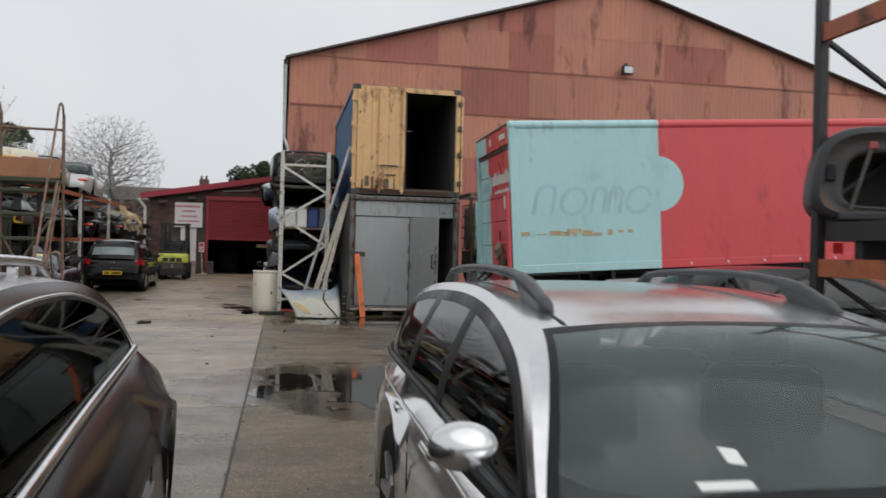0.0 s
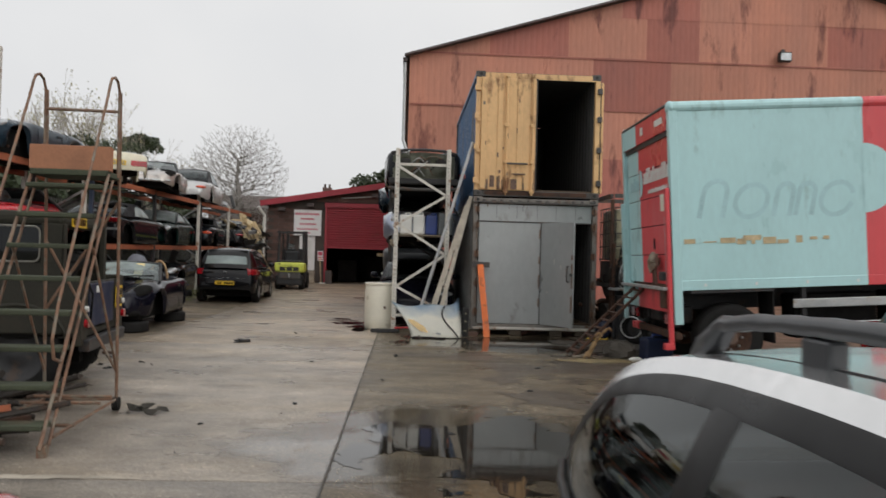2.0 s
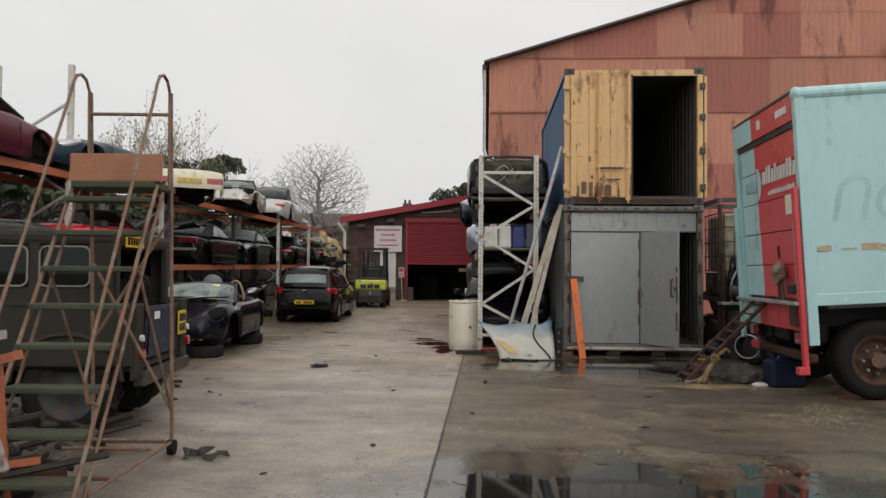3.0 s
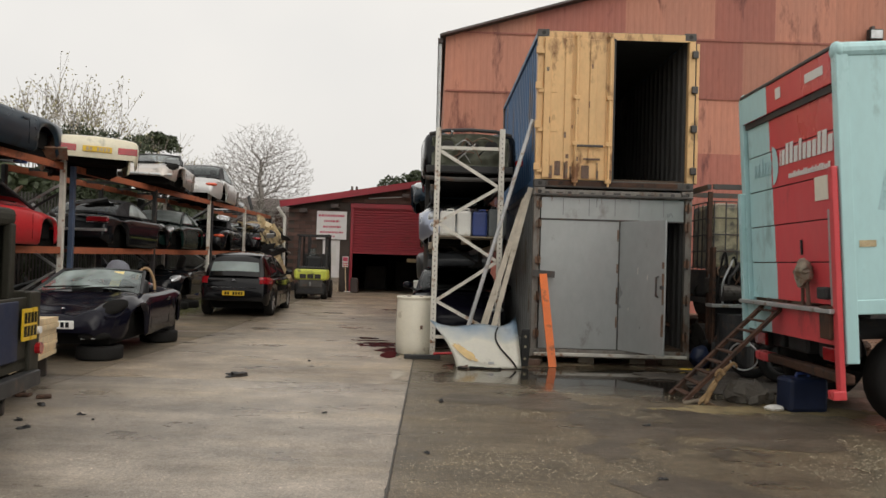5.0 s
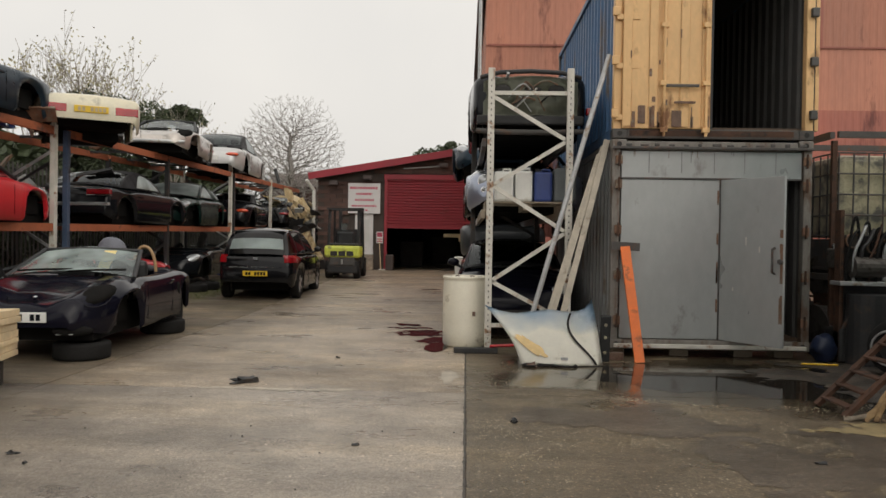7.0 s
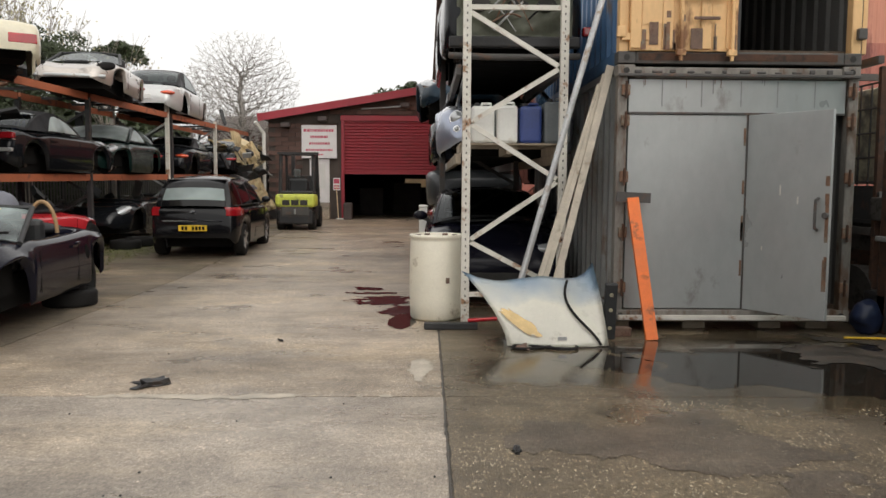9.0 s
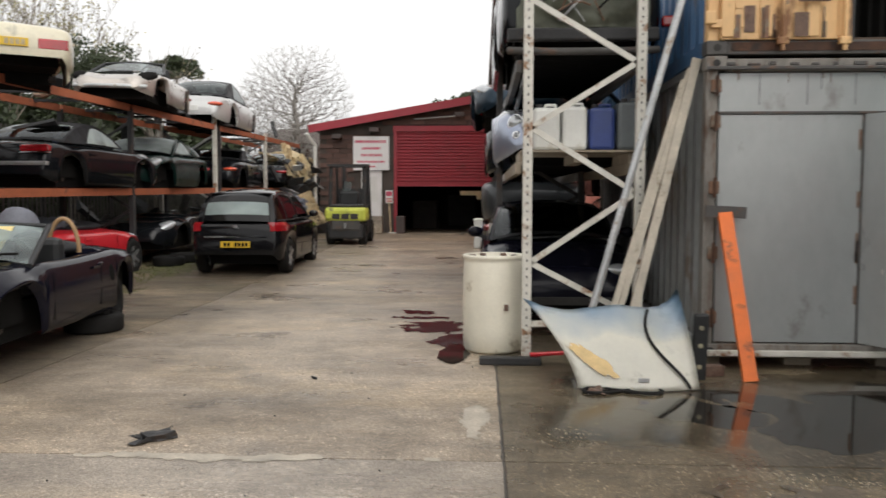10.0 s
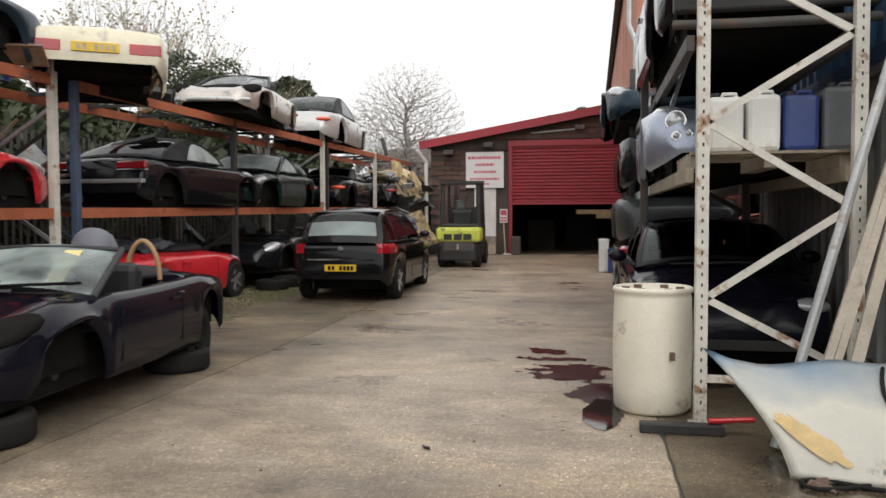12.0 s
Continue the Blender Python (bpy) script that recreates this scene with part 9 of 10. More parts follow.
# ---- forklift ----
def forklift():
    f = thing("forklift", "lime and black forklift truck parked beside the workshop", "forklift", pose(-3.70, 31.6, ground_z(31.6), 0, 0, 1))
    part("counterweight", bx(-0.54, 0.54, -0.25, 0.50, 0.62, 0.98, 0.08), M["fork"], f, "lime counterweight")
    part("engine_cover", bx(-0.44, 0.44, 0.0, 1.0, 0.98, 1.06, 0.03), M["black"], f)
    part("tow_pin", rod(bmesh.new(), (0, -0.27, 0.44), (0, -0.27, 0.58), 0.03), M["galv"], f)
    part("weight_base", bx(-0.40, 0.40, -0.22, 0.5, 0.36, 0.70, 0.06), M["frame_dark"], f)
    for x in (-0.24, 0.0, 0.24):
        part("vent_slot", bx(x - 0.10, x + 0.10, -0.262, -0.24, 0.68, 0.82), M["dark"], f)
    part("lower_weight", bx(-0.46, 0.46, -0.2, 0.9, 0.16, 0.56, 0.05), M["black"], f)
    part("chassis", bx(-0.48, 0.48, 0.56, 1.5, 0.25, 0.80, 0.04), M["black"], f)
    part("seat", bx(-0.26, 0.26, 0.45, 0.62, 0.92, 1.40, 0.06), M["plastic"], f)
    part("cab_panel", bx(-0.44, 0.44, 1.36, 1.40, 0.8, 1.5, 0.01), M["black"], f)
    for x in (-0.46, 0.46):
        part("guard_post", rod(bmesh.new(), (x, 0.15, 0.88), (x * 0.95, 0.22, 2.08), 0.05), M["black"], f)
        part("guard_post", rod(bmesh.new(), (x, 1.35, 0.80), (x * 0.95, 1.15, 2.08), 0.035), M["black"], f)
        part("guard_rail", bx(x * 0.95 - 0.03, x * 0.95 + 0.03, 0.15, 1.25, 2.05, 2.12), M["black"], f)
        part("mast_rail", bx(x * 0.7 - 0.05, x * 0.7 + 0.05, 1.62, 1.74, 0.12, 2.18), M["black"], f)
    for i in range(6):
        y = 0.2 + i * 0.19
        part("guard_bar", bx(-0.45, 0.45, y, y + 0.03, 2.06, 2.10), M["black"], f)
    part("guard_plate", bx(-0.52, 0.60, 0.08, 0.16, 2.06, 2.12), M["black"], f)
    part("gas_lamp", bx(-0.12, 0.10, 0.18, 0.24, 1.42, 1.66, 0.02), M["glass_clear"], f)
    for z in (0.5, 1.2, 2.1):
        part("mast_bar", bx(-0.33, 0.33, 1.64, 1.70, z, z + 0.06), M["black"], f)
    for x in (-0.2, 0.2):
        part("fork_arm", bx(x - 0.06, x + 0.06, 1.74, 2.7, 0.05, 0.09), M["black"], f)
    for x in (-0.42, 0.42):
        wheel(f, x, 0.1, 0.27, 0.27, 0.20, "black")
        wheel(f, x, 1.35, 0.31, 0.31, 0.22, "black")


forklift()


# ---- right of the containers: tank in a cage on a steel stand ----
def tank():
    s = thing("steel_stand", "dark rusty steel stand with orange beam", "stand", pose(4.55, 17.95, 0))
    for x in (0, 2.3):
        for y in (0, 1.4):
            part("post", bx(x - 0.03, x + 0.03, y - 0.03, y + 0.03, 0, 2.72), M["rust_dark"], s)
    for y in (0, 1.4):
        part("beam", bx(0.045, 2.255, y - 0.03, y + 0.03, 0.98, 1.10), M["rust_pale"], s)
        part("top_beam", bx(0.045, 2.255, y - 0.03, y + 0.03, 2.76, 2.84), M["frame_dark"], s)
    for x in (0, 2.3):
        part("side_beam", bx(x - 0.03, x + 0.03, 0.045, 1.355, 0.98, 1.06), M["frame_dark"], s)
        part("top_beam", bx(x - 0.03, x + 0.03, 0.045, 1.355, 2.76, 2.84), M["frame_dark"], s)
    part("deck", bx(0.05, 2.25, 0.04, 1.36, 1.10, 1.14), M["black"], s)
    t = thing("ibc_tank", "grubby cream plastic tank in a steel cage", "tank", pose(4.62, 18.02, 1.14))
    part("pallet_base", bx(0, 1.15, 0, 1.1, 0.0, 0.36), M["black"], t)
    part("bottle", bx(0.03, 1.12, 0.03, 1.07, 0.38, 1.42, 0.08), M["ibc"], t)
    for i in range(7):
        x = 0.02 + i * 0.185
        part("cage_bar", rod(bmesh.new(), (x, -0.01, 0.36), (x, -0.01, 1.45), 0.011), M["frame_dark"], t)
    for i in range(6):
        y = 0.02 + i * 0.21
        part("cage_bar", rod(bmesh.new(), (-0.01, y, 0.36), (-0.01, y, 1.45), 0.011), M["frame_dark"], t)
    for k in range(5):
        z = 0.40 + k * 0.26
        part("cage_bar", rod(bmesh.new(), (-0.01, -0.02, z), (1.16, -0.02, z), 0.011), M["frame_dark"], t)
        part("cage_bar", rod(bmesh.new(), (-0.02, -0.01, z), (-0.02, 1.1, z), 0.011), M["frame_dark"], t)
    t2 = thing("ibc_tank", "dusty cream plastic tank on the stand", "tank", pose(5.82, 18.02, 1.14))
    part("pallet_base", bx(0, 1.0, 0, 1.1, 0.0, 0.36), M["black"], t2)
    part("bottle", bx(0.03, 0.98, 0.03, 1.07, 0.38, 1.42, 0.08), M["ibc"], t2)
    for i in range(6):
        part("cage_bar", rod(bmesh.new(), (0.02 + i * 0.19, -0.01, 0.36), (0.02 + i * 0.19, -0.01, 1.45), 0.011), M["frame_dark"], t2)
    for k in range(5):
        part("cage_bar", rod(bmesh.new(), (-0.01, -0.02, 0.40 + k * 0.26), (1.0, -0.02, 0.40 + k * 0.26), 0.011), M["frame_dark"], t2)


tank()
heap = bmesh.new()
hr = random.Random(77)
for i in range(150):
    x, y, z = hr.uniform(4.5, 7.4), hr.uniform(18.3, 19.6), hr.uniform(0.05, 0.85)
    a = Vector((x, y, z * (1 - 0.3 * abs(x - 5.6))))
    if i % 3:
        b = ball(heap, a, hr.uniform(0.08, 0.22), hr.uniform(0.08, 0.2), hr.uniform(0.05, 0.16), 8, 6)
    else:
        rod(heap, a, a + Vector((hr.uniform(-0.5, 0.5), hr.uniform(-0.3, 0.3), hr.uniform(-0.2, 0.25))), hr.uniform(0.015, 0.04), seg=7)
for v in heap.verts:
    v.co += Vector((0.03, 0.03, 0.03)) * noise.noise(v.co * 9)
    v.co.z = max(v.co.z, 0.0)
solid("scrap_parts", heap, M["rust_dark"], "dark greasy heap of scrap parts under the stand", "scrap", kind="stuff")
# engines, hoses and parts on and under the stand
for k in range(4):
    e = thing("cylinder_head", "greasy cylinder head with round ports on the stand", "engine part", pose(4.72 + 0.50 * k, 17.90, 1.142, 0, 0, 4 - 3 * k), "cylinder heads on the stand")
    part("casting", bx(-0.22, 0.22, -0.10, 0.10, 0.0, 0.24, 0.02), M["engine"], e)
    for i in range(3):
        part("port", torus(bmesh.new(), pose(-0.14 + 0.14 * i, -0.104, 0.13, 90, 0, 0), 0.045, 0.012, 16, 6), M["rust_pale"], e, smooth=True)
        part("port_hole", rod(bmesh.new(), (-0.14 + 0.14 * i, -0.108, 0.13), (-0.14 + 0.14 * i, -0.095, 0.13), 0.036), M["dark"], e)
    for i in range(4):
        part("stud", rod(bmesh.new(), (-0.19 + 0.125 * i, -0.03, 0.24), (-0.19 + 0.125 * i, -0.03, 0.30 + 0.02 * (i % 2)), 0.012), M["galv"], e)
    part("cover", bx(-0.19, 0.19, -0.05, 0.08, 0.24, 0.30, 0.025), M["black"], e)
# Gearboxes added as dark filler for the black space below the deck
for k, (x, y, z, L_, rz) in enumerate(((4.75, 18.25, 0.0, 0.55, 10), (5.4, 18.3, 0.0, 0.6, -8), (6.05, 18.2, 0.0, 0.5, 20), (5.05, 18.9, 0.0, 0.6, 0), (5.8, 18.9, 0.0, 0.6, 6), (6.6, 18.6, 0.0, 0.6, -12), (4.9, 18.55, 0.62, 0.5, 14), (5.5, 18.6, 0.64, 0.5, -6), (6.2, 18.5, 0.60, 0.5, 4))):
    g = thing("gearbox", "oily dark gearbox added as filler under the steel stand", "gearbox", pose(x, y, z, 0, 0, rz), "gearboxes under the stand")
    bm = bmesh.new()
    rod(bm, (-L_ / 2, 0, 0.36), (L_ * 0.1, 0, 0.40), 0.30, 0.24, 18)
    part("bell_housing", bm, M["engine"], g)
    part("case", bx(0.0, L_ * 0.62, -0.16, 0.16, 0.14, 0.62, 0.05), M["black"], g)
    part("sump", bx(-L_ * 0.45, L_ * 0.4, -0.20, 0.20, 0.0, 0.24, 0.04), M["rust_dark"], g)
    part("tail_shaft", rod(bmesh.new(), (L_ * 0.6, 0, 0.38), (L_ * 0.85, 0, 0.38), 0.05), M["galv"], g)
mch = thing("wash_machine", "dark greasy pump unit with dials and pipes before the tank", "machine", pose(4.50, 17.58, 0))
part("back_board", bx(0.05, 0.62, 0.12, 0.20, 0.0, 1.55, 0.02), M["black"], mch)
part("side_post", bx(0.0, 0.05, 0.05, 0.20, 0.0, 1.85, 0.008), M["rust_dark"], mch)
part("tray", bx(-0.05, 0.75, -0.08, 0.20, 0.94, 0.99, 0.008), M["galv"], mch)
part("pump", rod(bmesh.new(), (0.12, 0.0, 1.16), (0.58, 0.0, 1.16), 0.13, 0.11, 16), M["engine"], mch)
for x, z, r_ in ((0.16, 1.48, 0.085), (0.40, 1.40, 0.07), (0.58, 1.52, 0.06)):
    dial = part("dial", rod(bmesh.new(), (x, 0.07, z), (x, 0.12, z), r_, seg=20), M["engine"], mch)
    part("dial_ring", torus(bmesh.new(), pose(x, 0.065, z, 90, 0, 0), r_, 0.012, 22, 6), M["rust_pale"], dial, smooth=True)
for k in range(7):
    x = 0.06 + 0.09 * k
    part("pipe", sweep(chaikin3([(x, 0.02, 0.99), (x - 0.04, -0.05, 1.25 + 0.07 * (k % 3)), (x + 0.06, -0.02, 1.55 - 0.05 * (k % 4)), (x + 0.16, 0.05, 1.62 + 0.06 * (k % 2))]), 0.014 + 0.004 * (k % 3)), M[("rubber", "galv", "black", "rust_dark")[k % 4]], mch, smooth=True)
part("drum_base", rod(bmesh.new(), (0.34, -0.02, 0.0), (0.34, -0.02, 0.84), 0.27, 0.27, 22), M["black"], mch)
bl = bmesh.new()
ball(bl, (0, 0, 0.16), 0.16, 0.14, 0.17, 14, 10)
for v in bl.verts:
    v.co += Vector((0.04, 0.04, 0.05)) * noise.noise(v.co * 9)
    v.co.z = max(0.0, v.co.z)
solid("blue_bag", bl, M["blueplastic"], "crumpled blue plastic bag by the container corner", "bag", pose(4.36, 17.7, 0), smooth=True)
eng = thing("engine_block", "greasy dark engine and pipes under the stand", "engine", pose(4.75, 17.75, 0.0))
part("block", bx(-0.25, 0.35, -0.15, 0.3, 0.0, 0.42, 0.04), M["black"], eng)
for i in range(5):
    pts = [(-0.2 + 0.12 * i + 0.2 * f, -0.1 - 0.14 * math.sin(math.pi * f), 0.4 + (0.24 + 0.03 * i) * math.sin(math.pi * f)) for f in [k / 12 for k in range(13)]]
    part("pipe", sweep(pts, 0.025), M["frame_dark"], eng, smooth=True)
mc = thing("scrap_gearbox", "dark scrap gearbox hanging with hoses on the stand front", "gearbox", pose(4.5, 17.62, 1.15))
part("case", bx(0.05, 0.6, 0.1, 0.28, 0.0, 0.22, 0.03), M["frame_dark"], mc)
for i in range(4):
    pts = [(0.1 + 0.14 * i + 0.16 * f, 0.05 - 0.05 * math.sin(math.pi * f), 0.12 + 0.55 * math.sin(math.pi * f) * (1 - 0.12 * i) - 0.1 * f) for f in [k / 12 for k in range(13)]]
    part("hose", sweep(pts, 0.018), M["rubber"], mc, smooth=True)
for (x, y, z, rz, lean) in ((4.75, 16.75, 0.31, 62, 0), (5.0, 16.3, 0.31, 50, 0), (5.25, 17.0, 0.31, 75, 0)):
    tyre(x, y, z, 0.31, 0.2, 0, rz, "worn tyre standing by the truck")
wr_ = bmesh.new()
torus(wr_, pose(4.60, 16.63, 0.31, 90, 0, 62 - 90), 0.19, 0.012, 28, 6)
solid("wheel_rim_ring", wr_, M["alloy"], "pale rim ring in an old tyre", "rim")

# steel steps up to the truck tail
ss = thing("steel_steps", "rusty open steel steps leaning at the truck tail", "steps")
for y in (14.45, 14.95):
    part("stringer", bar(bmesh.new(), (3.08, y, 0.02), (4.30, y, 1.24), 0.035, 0.075, (0, 1, 0)), M["rust_dark"], ss)
for i in range(10):
    f = (i + 0.6) / 10.2
    part("rung", bx(3.08 + 1.22 * f - 0.05, 3.08 + 1.22 * f + 0.05, 14.47, 14.93, 0.02 + 1.22 * f - 0.008, 0.02 + 1.22 * f + 0.008), M["rust_dark"], ss)
rg = thing("rag", "torn tan rag draped over the steps foot", "rag", pose(3.28, 14.40, 0.0))
for i, path in enumerate((((-0.06, 0.0, 0.02), (0.03, -0.03, 0.10), (0.07, -0.05, 0.22), (0.16, -0.02, 0.30), (0.24, -0.04, 0.42), (0.33, 0.0, 0.47), (0.38, 0.03, 0.42)),
                          ((0.02, -0.04, 0.02), (0.05, -0.06, 0.14), (0.12, -0.06, 0.24), (0.10, -0.07, 0.34), (0.17, -0.04, 0.41), (0.20, -0.06, 0.33)),
                          ((-0.22, 0.02, 0.015), (-0.12, -0.02, 0.03), (-0.02, 0.0, 0.05), (0.06, -0.03, 0.03), (0.12, -0.05, 0.015)))):
    b = sweep(chaikin3(path), 0.026 - 0.004 * i, 8, 0.35)
    for v in b.verts:
        v.co += Vector((0.02, 0.02, 0.02)) * noise.noise(v.co * 14)
    part("fold", b, M["ragtan" if i < 2 else "bagmud"], rg, smooth=True)



def can_blue():
    j = thing("jerrycan", "dark blue square plastic jerrycan on the ground", "jerrycan", pose(4.28, 14.2, 0, 0, 0, 6))
    part("body", bx(-0.22, 0.22, -0.15, 0.15, 0, 0.36, 0.04), M["blueplastic"], j)
    hb = bmesh.new()
    tube(hb, [(-0.08, 0, 0.35), (-0.06, 0, 0.40), (0.06, 0, 0.40), (0.08, 0, 0.35)], 0.015)
    part("handle", hb, M["jug_blue"], j)
    part("cap", rod(bmesh.new(), (0.14, 0, 0.36), (0.14, 0, 0.40), 0.03), M["black"], j)


can_blue()
cn = thing("crumpled_sheet", "crumpled muddy grey sheet beside the jerrycan", "sheet", pose(3.85, 14.6, 0))
b = ball(bmesh.new(), (0, 0, 0.10), 0.27, 0.17, 0.15, 22, 14)
for v in b.verts:
    v.co += Vector((0.09 * noise.noise(v.co * 8), 0.07 * noise.noise(v.co * 9 + Vector((4, 0, 0))), 0.10 * noise.noise(v.co * 11 + Vector((0, 5, 0)))))
    v.co.z = max(0.0, v.co.z)
part("sheet", b, M["sack"], cn)
b = ball(bmesh.new(), (3.95, 14.12, 0.03), 0.11, 0.06, 0.04, 9, 6)
solid("white_rag", b, M["jug_white"], "small white rag on the ground", "rag")
solid("broom_handle", rod(bmesh.new(), (3.95, 17.35, 0.02), (4.35, 17.3, 0.02), 0.012), M["yellowplate"], "thin yellow stick lying on the ground", "stick")


# ---- near rack on the other side with a silver shell ----
nr = thing("pallet_rack", "black and orange rack holding a scrapped silver shell", "rack")
for x, y in ((5.45, 7.1), (5.45, 3.2), (6.9, 7.1), (6.9, 3.2)):
    part("post", bx(x - 0.05, x + 0.05, y - 0.05, y + 0.05, 0, 4.6, 0.006), M["black"], nr)
for z in (3.66, 1.36):
    for x in (5.45, 6.9):
        part("beam", bar(bmesh.new(), (x, 7.05, z), (x, 3.25, z), 0.06, 0.17), M["orange"], nr)
for a, b in (((5.5, 7.1, 3.6), (6.85, 7.1, 2.8)), ((6.85, 7.1, 2.8), (5.5, 7.1, 2.0)), ((5.5, 7.1, 1.3), (6.85, 7.1, 0.5)), ((5.5, 3.2, 3.6), (6.85, 3.2, 2.8))):
    part("brace", bar(bmesh.new(), a, b, 0.05, 0.04), M["black"], nr)
part("bed_plate", bx(5.46, 6.88, 3.3, 7.0, 1.62, 1.80), M["black"], nr)
for y in (3.8, 5.2, 6.6):
    part("bed_support", bx(5.5, 6.85, y - 0.05, y + 0.05, 1.45, 1.62), M["black"], nr)
part("reflector", bx(5.405, 5.42, 6.7, 6.82, 1.50, 1.60), M["taillight"], nr)


def cut_tail():
    """Cut-off tail of a car body: a rounded grey frame round a dark empty load space."""
    t = thing("car_tail_section", "cut-off grimy grey car tail on the near rack", "car part", pose(5.98, 6.60, 1.802, 0, 0, -28), group="cars on the racks")

    def ring(w, z0, z1, y, r, bulge=0.0):
        pts = []
        for k in range(48):
            a = 2 * math.pi * k / 48
            c_, s_ = math.cos(a), math.sin(a)
            n_ = 4.2
            x = w * abs(c_) ** (2 / n_) * (1 if c_ > 0 else -1)
            z = (z0 + z1) / 2 + (z1 - z0) / 2 * abs(s_) ** (2 / n_) * (1 if s_ > 0 else -1)
            x *= 1 - r * max(0.0, (z - z0) / (z1 - z0)) ** 2
            pts.append(Vector((x, y + bulge * math.cos(a) ** 2, z + 0.012 * noise.noise((x * 4, z * 4, y * 5)))))
        return pts + pts[:1]

    def skin(name, rings, material, label=""):
        bm = bmesh.new()
        grid_faces(bm, rings)
        bmesh.ops.remove_doubles(bm, verts=bm.verts, dist=1e-4)
        part(name, bm, material, t, label, smooth=True)

    skin("outer_panel", [ring(0.80, 0.0, 0.90, 0.67, 0.16), ring(0.82, 0.0, 0.92, 0.35, 0.16), ring(0.82, 0.0, 0.93, 0.12, 0.16), ring(0.79, 0.02, 0.90, 0.02, 0.16), ring(0.74, 0.06, 0.85, 0.0, 0.16)], M["tailgrey"])
    skin("lamp_recess", [ring(0.74, 0.06, 0.85, 0.002, 0.16), ring(0.70, 0.08, 0.80, 0.06, 0.16), ring(0.60, 0.12, 0.74, 0.075, 0.14), ring(0.55, 0.13, 0.70, 0.05, 0.12), ring(0.52, 0.15, 0.67, 0.09, 0.12)], M["frame_dark"])
    skin("load_space", [ring(0.52, 0.15, 0.67, 0.092, 0.12), ring(0.50, 0.17, 0.65, 0.5, 0.12), ring(0.30, 0.3, 0.5, 0.62, 0.1), ring(0.01, 0.4, 0.41, 0.62, 0.1)], M["dark"])
    part("lamp_socket", bx(-0.66, -0.58, 0.03, 0.07, 0.40, 0.56, 0.01), M["ink"], t)
    part("tail_lamp", bx(-0.30, -0.22, 0.03, 0.07, 0.70, 0.77, 0.008), M["taillight"], t)
    part("sill", bx(-0.56, 0.56, -0.02, 0.10, 0.02, 0.10, 0.02), M["tailgrey"], t)
    for x in (-0.45, 0.1, 0.4):
        part("loose_trim", rod(bmesh.new(), (x, 0.02, 0.12), (x + 0.18, 0.05, 0.72), 0.018), M["sack"], t)


cut_tail()
car("parked_car", "dark saloon parked behind the silver estate", pose(7.3, 9.4, 0, 0, 0, 92), dict(ESTATE, H=1.36), "carblack", "coupe", group="parked cars", tail="hatch", divs=(0.5,), lamps="slim")
car("parked_car", "red car with white bonnet parked beside the rack", pose(7.7, 3.9, 0, 0, 0, 75), HATCH, "maroon", "hatch", group="parked cars", tail="hatch", lamps="slim")


# ---- things on the ground, scrap heap ----
heap = thing("scrap_heap", "heap of dark mixed car scrap with bent cream panels", "scrap heap")


def scrap(label, x, y, z, sx, sy, m_, seed, rx=0, ry=0, rz=0, th=0.012):
    """A bent panel of the heap."""
    bm = bmesh.new()
    n = 14
    rows = [[Vector((sx * (i / n - 0.5), sy * (j / n - 0.5), 0.20 * min(sx, sy) * (noise.noise((i * 0.2 + seed, j * 0.2, seed)) + 0.6 * math.sin(i / n * 3) + 0.45 * noise.noise((i * 0.6, j * 0.6 + seed, 2))))) for i in range(n + 1)] for j in range(n + 1)]
    grid_faces(bm, rows)
    bmesh.ops.solidify(bm, geom=bm.faces[:], thickness=th)
    part("bent_panel", bm, M[m_], heap, label, at=pose(x, y, z, rx, ry, rz))


hp = [("cream", -6.1, 35.2, 2.55, 0.55, 1.1, 70, 10, 70), ("cream", -5.75, 35.6, 2.35, 0.5, 0.9, 60, -30, 20), ("cream", -6.6, 35.8, 2.60, 1.5, 0.4, 20, 15, 60), ("cream", -6.75, 36.9, 2.65, 1.3, 0.7, 35, 10, 20), ("cream", -6.1, 35.4, 2.30, 0.35, 0.75, 75, 20, -30), ("cream", -7.3, 37.4, 2.4, 0.9, 0.9, 40, 0, 50), ("slate", -6.8, 38.3, 2.0, 1.4, 1.1, 60, 30, 10), ("galv", -5.95, 37.2, 1.5, 1.0, 1.2, 70, 0, 10),
      ("iceblue", -5.75, 34.6, 1.22, 0.7, 0.6, 60, 20, 30), ("cream", -5.5, 34.9, 1.0, 0.9, 1.1, 70, -20, 40), ("black", -6.0, 35.3, 0.9, 1.3, 1.2, 80, 0, 0), ("jug_grey", -6.6, 35.6, 1.5, 1.2, 0.9, 65, 10, 25), ("slate", -5.9, 36.4, 0.8, 1.4, 1.4, 75, 0, -15), ("black", -6.9, 36.2, 1.2, 1.5, 1.6, 80, 15, 10)]
for i, (m_, x, y, z, sx, sy, rx, ry, rz) in enumerate(hp):
    scrap({"cream": "bent cream panel", "iceblue": "pale blue crumpled panel"}.get(m_, "dark bent panel"), x, y, z, sx, sy, m_, i * 3.1, rx, ry, rz)
bm = bmesh.new()
ball(bm, (-6.6, 37.0, 0.3), 1.5, 2.6, 1.7, 22, 14)
for v in bm.verts:
    v.co += Vector((noise.noise(v.co * 1.7), noise.noise(v.co * 1.9 + Vector((9, 0, 0))), noise.noise(v.co * 2.1 + Vector((0, 9, 0))))) * 0.45
part("mound", bm, M["black"], heap)
sr = random.Random(5)
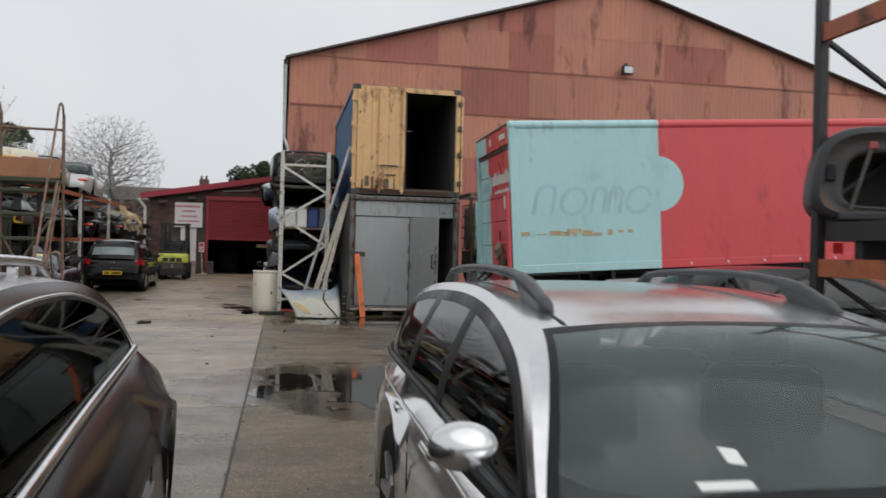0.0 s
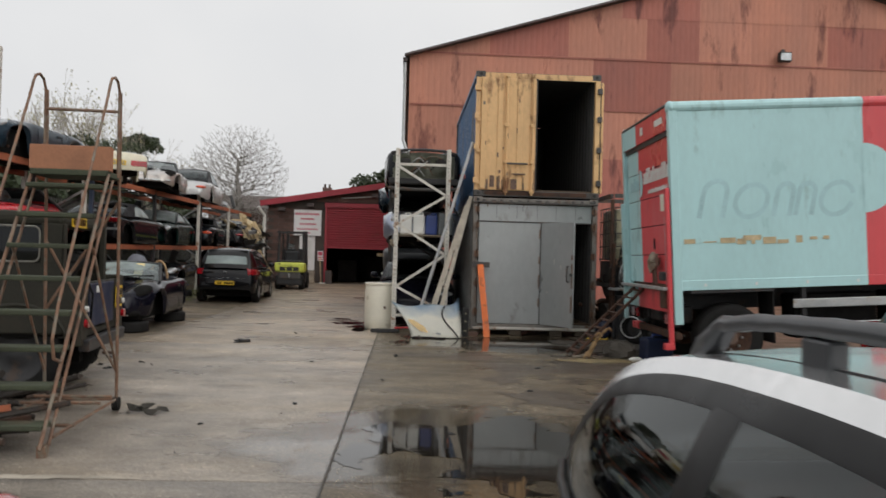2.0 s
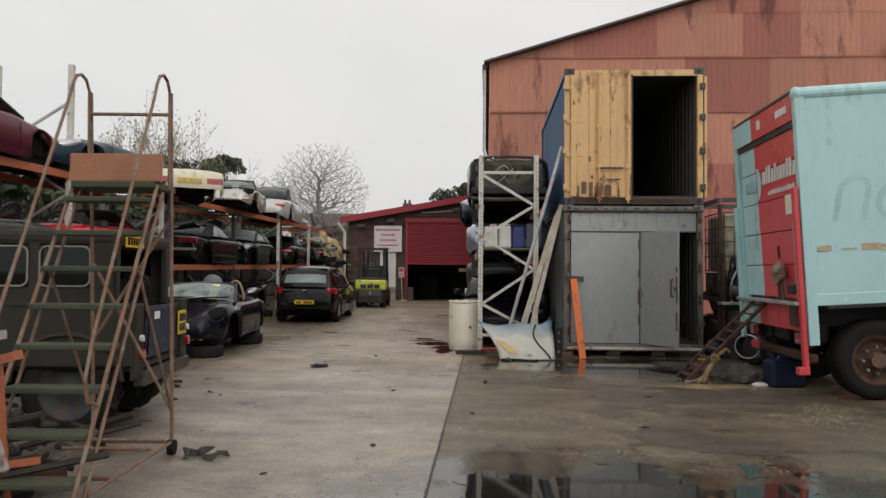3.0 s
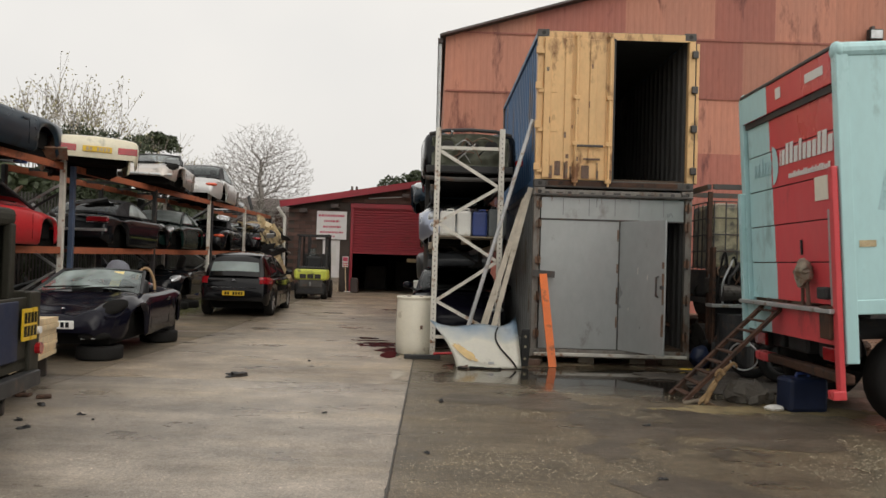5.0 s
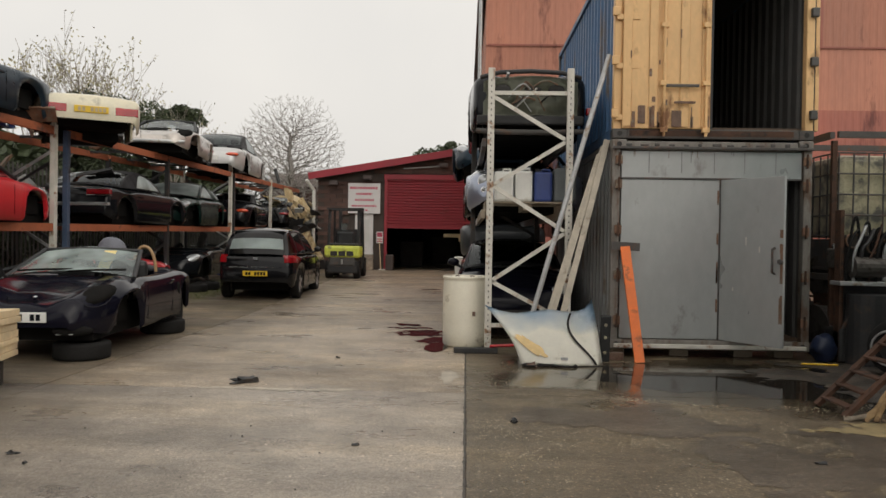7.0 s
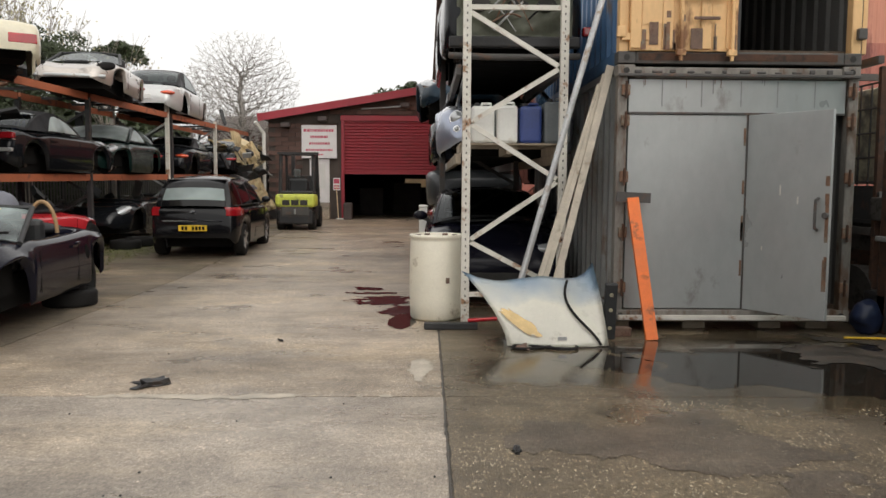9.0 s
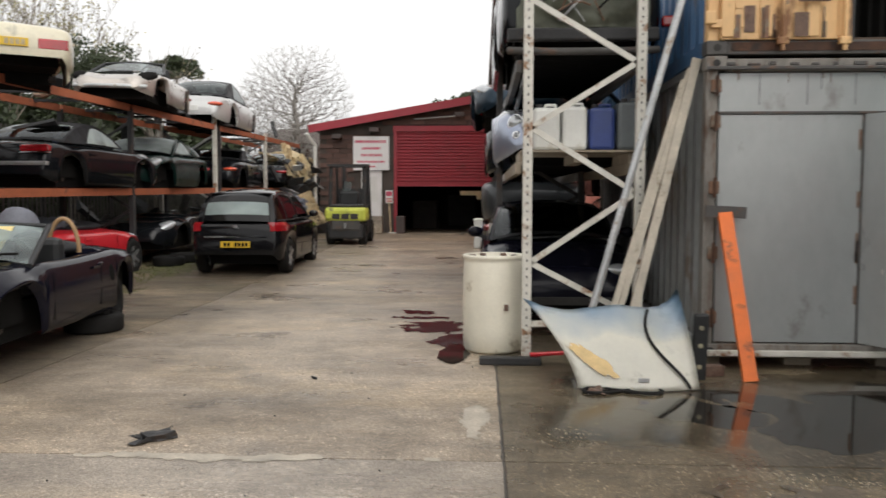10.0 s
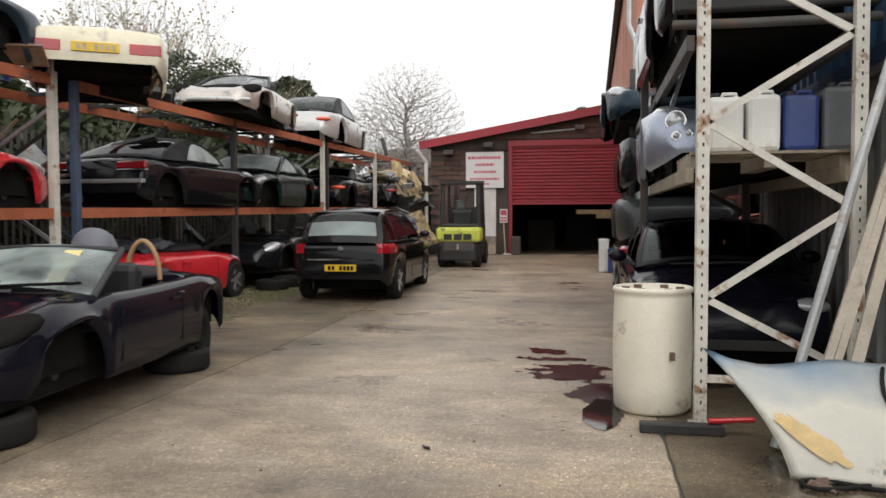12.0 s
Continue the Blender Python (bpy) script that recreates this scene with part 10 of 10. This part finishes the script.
for m_, cnt in (("black", 70), ("cream", 26), ("galv", 22), ("slate", 40)):
    bm = bmesh.new()
    for k in range(cnt):
        p = Vector((sr.uniform(-7.8, -5.3), sr.uniform(34.4, 38.6), sr.uniform(0.9, 2.75)))
        d = Vector((sr.gauss(0, 1), sr.gauss(0, 1), sr.gauss(0, 0.6))).normalized()
        ln = sr.uniform(0.15, 0.6)
        if k % 3 == 0:
            rod(bm, p, p + d * ln * 1.4, sr.uniform(0.012, 0.03), seg=6)
        else:
            bar(bm, p, p + d * ln, sr.uniform(0.06, 0.3), sr.uniform(0.01, 0.06), d.orthogonal())
    for v in bm.verts:
        v.co += Vector((0.06, 0.06, 0.06)) * noise.noise(v.co * 5)
    part("scrap_rest", bm, M[m_], heap)["kind"] = "stuff"

for x, y, m_, w, h in ((0.12, 30.6, "jug_blue", 0.5, 0.55), (-0.22, 30.7, "jug_white", 0.22, 0.75)):
    b_ = thing("bin", "blue plastic crate by the barn corner" if m_ == "jug_blue" else "white plastic canister by the barn corner", "container", pose(x, y, ground_z(y)))
    part("body", bx(-w / 2, w / 2, -0.2, 0.2, 0, h, 0.03), M[m_], b_)
    part("rim", bx(-w / 2 - 0.015, w / 2 + 0.015, -0.215, 0.215, h - 0.05, h - 0.02, 0.008), M[m_], b_)
mp_ = thing("mop", "thin mop leaning on the brick wall", "mop", pose(-3.05, 36.05, ground_z(36)))
part("stick", rod(bmesh.new(), (-0.06, 0.05, 1.1), (0.02, -0.1, 0.02), 0.015), M["timber"], mp_)
part("head", bx(-0.05, 0.35, -0.14, -0.06, 0, 0.04, 0.01), M["jug_white"], mp_)
solid("waste_bin", bx(-0.14, 0.14, -0.14, 0.14, 0, 0.55, 0.03), M["trim"], "dark narrow bin beside the shutter", "bin", pose(-2.72, 36.0, ground_z(36)))
solid("step_block", bx(-0.5, 0.3, -0.25, 0.1, 0, 0.55, 0.02), M["concrete"], "grey concrete block below the white door", "block", pose(-3.6, 36.05, ground_z(36)))


def lump(x, y, s, seed, label="dark scrap of bent metal on the concrete", m_="black"):
    bm = bmesh.new()
    bmesh.ops.create_icosphere(bm, subdivisions=2, radius=1)
    for v in bm.verts:
        k = 1 + 1.5 * noise.noise(v.co * 2.6 + Vector((seed, 0, 0))) + 0.5 * noise.noise(v.co * 7 + Vector((seed, 0, 0)))
        v.co = Vector((v.co.x * s * k * 1.3, v.co.y * s * 0.6 * k, max(0, v.co.z * s * 0.5 * k + s * 0.15)))
    solid("debris", bm, M[m_], label, "debris", pose(x, y, ground_z(y) + 0.001, 0, 0, seed * 40), "debris on the ground")


lump(-2.15, 15.52, 0.085, 1)
lump(0.38, 14.1, 0.04, 2)
lump(0.25, 11.8, 0.022, 3)
lump(-3.3, 12.6, 0.035, 4), lump(-2.9, 12.9, 0.025, 5), lump(-3.1, 12.3, 0.035, 6), lump(-2.7, 12.7, 0.02, 7), lump(-3.45, 13.3, 0.045, 8)
lump(0.9, 9.0, 0.018, 9), lump(-0.75, 13.3, 0.02, 10), lump(-0.55, 10.2, 0.025, 11), lump(-1.5, 17.2, 0.03, 12), lump(2.3, 13.1, 0.028, 13), lump(1.9, 11.2, 0.025, 14), lump(-1.2, 9.2, 0.02, 15), lump(0.75, 16.9, 0.06, 16, "rusty scrap beside the bonnet", "rust")
bm = bmesh.new()
rs = random.Random(77)
for i in range(260):
    x, y = rs.uniform(-5.5, 4.5), rs.uniform(4.5, 24)
    s = rs.uniform(0.003, 0.009)
    bmesh.ops.create_cone(bm, cap_ends=True, segments=5, radius1=s, radius2=s * 0.5, depth=s, matrix=Matrix.Translation((x, y, ground_z(y) + s * 0.5)) @ Matrix.Rotation(rs.uniform(0, 6), 4, "Z"))
solid("grit", bm, M["black"], "scattered grit and small stones on the concrete", "grit", kind="stuff")

# crumbling dirt packed into the long slab joint, and pale stones worn out of the dark slab
bm = bmesh.new()
rows = []
for i in range(560):
    y = 3.0 + i * 0.03
    w = 0.010 + 0.016 * max(0.0, noise.noise((y * 2.1, 3.0, 0)) + 0.8 * noise.noise((y * 11, 5.0, 0)))
    x = 0.006 * noise.noise((y * 5, 9.0, 0))
    rows.append([Vector((x - w, y, ground_z(y) + 0.004)), Vector((x, y, ground_z(y) + 0.007)), Vector((x + w * 0.8, y, ground_z(y) + 0.004))])
grid_faces(bm, rows)
solid("joint_dirt", bm, oily, "crumbling brown dirt packed along a slab joint", "dirt", kind="stuff")
verts, faces = [], []
for i in range(40000):
    x, y = rs.uniform(0.05, 4.6), rs.uniform(7.2, 16.6)
    if noise.noise((x * 0.9, y * 0.9, 4.0)) + 0.6 * noise.noise((x * 3, y * 3, 8.0)) < rs.uniform(-0.15, 0.75):
        continue
    if any(math.hypot((x - cx) / rx, (y - cy) / ry) < 0.95 for cx, cy, rx, ry in PUDDLES):
        continue
    s, a, z, k = rs.uniform(0.0025, 0.0075), rs.uniform(0, 6.28), ground_z(y), len(verts)
    verts += [(x + s * rs.uniform(0.7, 1.3) * math.cos(a + q * 1.571), y + s * rs.uniform(0.7, 1.3) * math.sin(a + q * 1.571), z + 0.001) for q in range(4)]
    verts.append((x, y, z + 0.002 + 0.5 * s))
    faces += [(k, k + 1, k + 4), (k + 1, k + 2, k + 4), (k + 2, k + 3, k + 4), (k + 3, k, k + 4)]
me = bpy.data.meshes.new("aggregate")
me.from_pydata(verts, [], faces)
me.materials.append(mat("pale_stone", (0.40, 0.345, 0.255), 0.6, var=0.5, scale=30))
tagged(new("aggregate", me), "pale small stones worn bare in dark concrete", "stones", kind="stuff")

# grass strip and moss under the racks
bm = bmesh.new()
for i in range(3500):
    x, y = rs.uniform(-7.4, -5.7), rs.uniform(21.2, 30.5)
    if rs.random() < abs(x + 6.5) * 0.9:
        continue
    h, a = rs.uniform(0.02, 0.06), rs.uniform(0, 6.28)
    z = ground_z(y)
    q = [Vector((x + 0.012 * math.cos(a), y + 0.012 * math.sin(a), z)), Vector((x - 0.012 * math.cos(a), y - 0.012 * math.sin(a), z)), Vector((x + rs.uniform(-0.03, 0.03), y + rs.uniform(-0.03, 0.03), z + h))]
    bm.faces.new([bm.verts.new(p) for p in q])
solid("grass", bm, M["grass"], "thin mossy grass along the rack feet", "grass", kind="stuff")
for i, (x, y) in enumerate(((-6.1, 22.9), (-6.3, 23.6))):
    solid("paper_scrap", bx(-0.1, 0.1, -0.06, 0.06, 0, 0.02), M["jug_white"], "white scrap of paper on the ground", "litter", pose(x, y, ground_z(y) + 0.001, 0, 0, 30 * i))
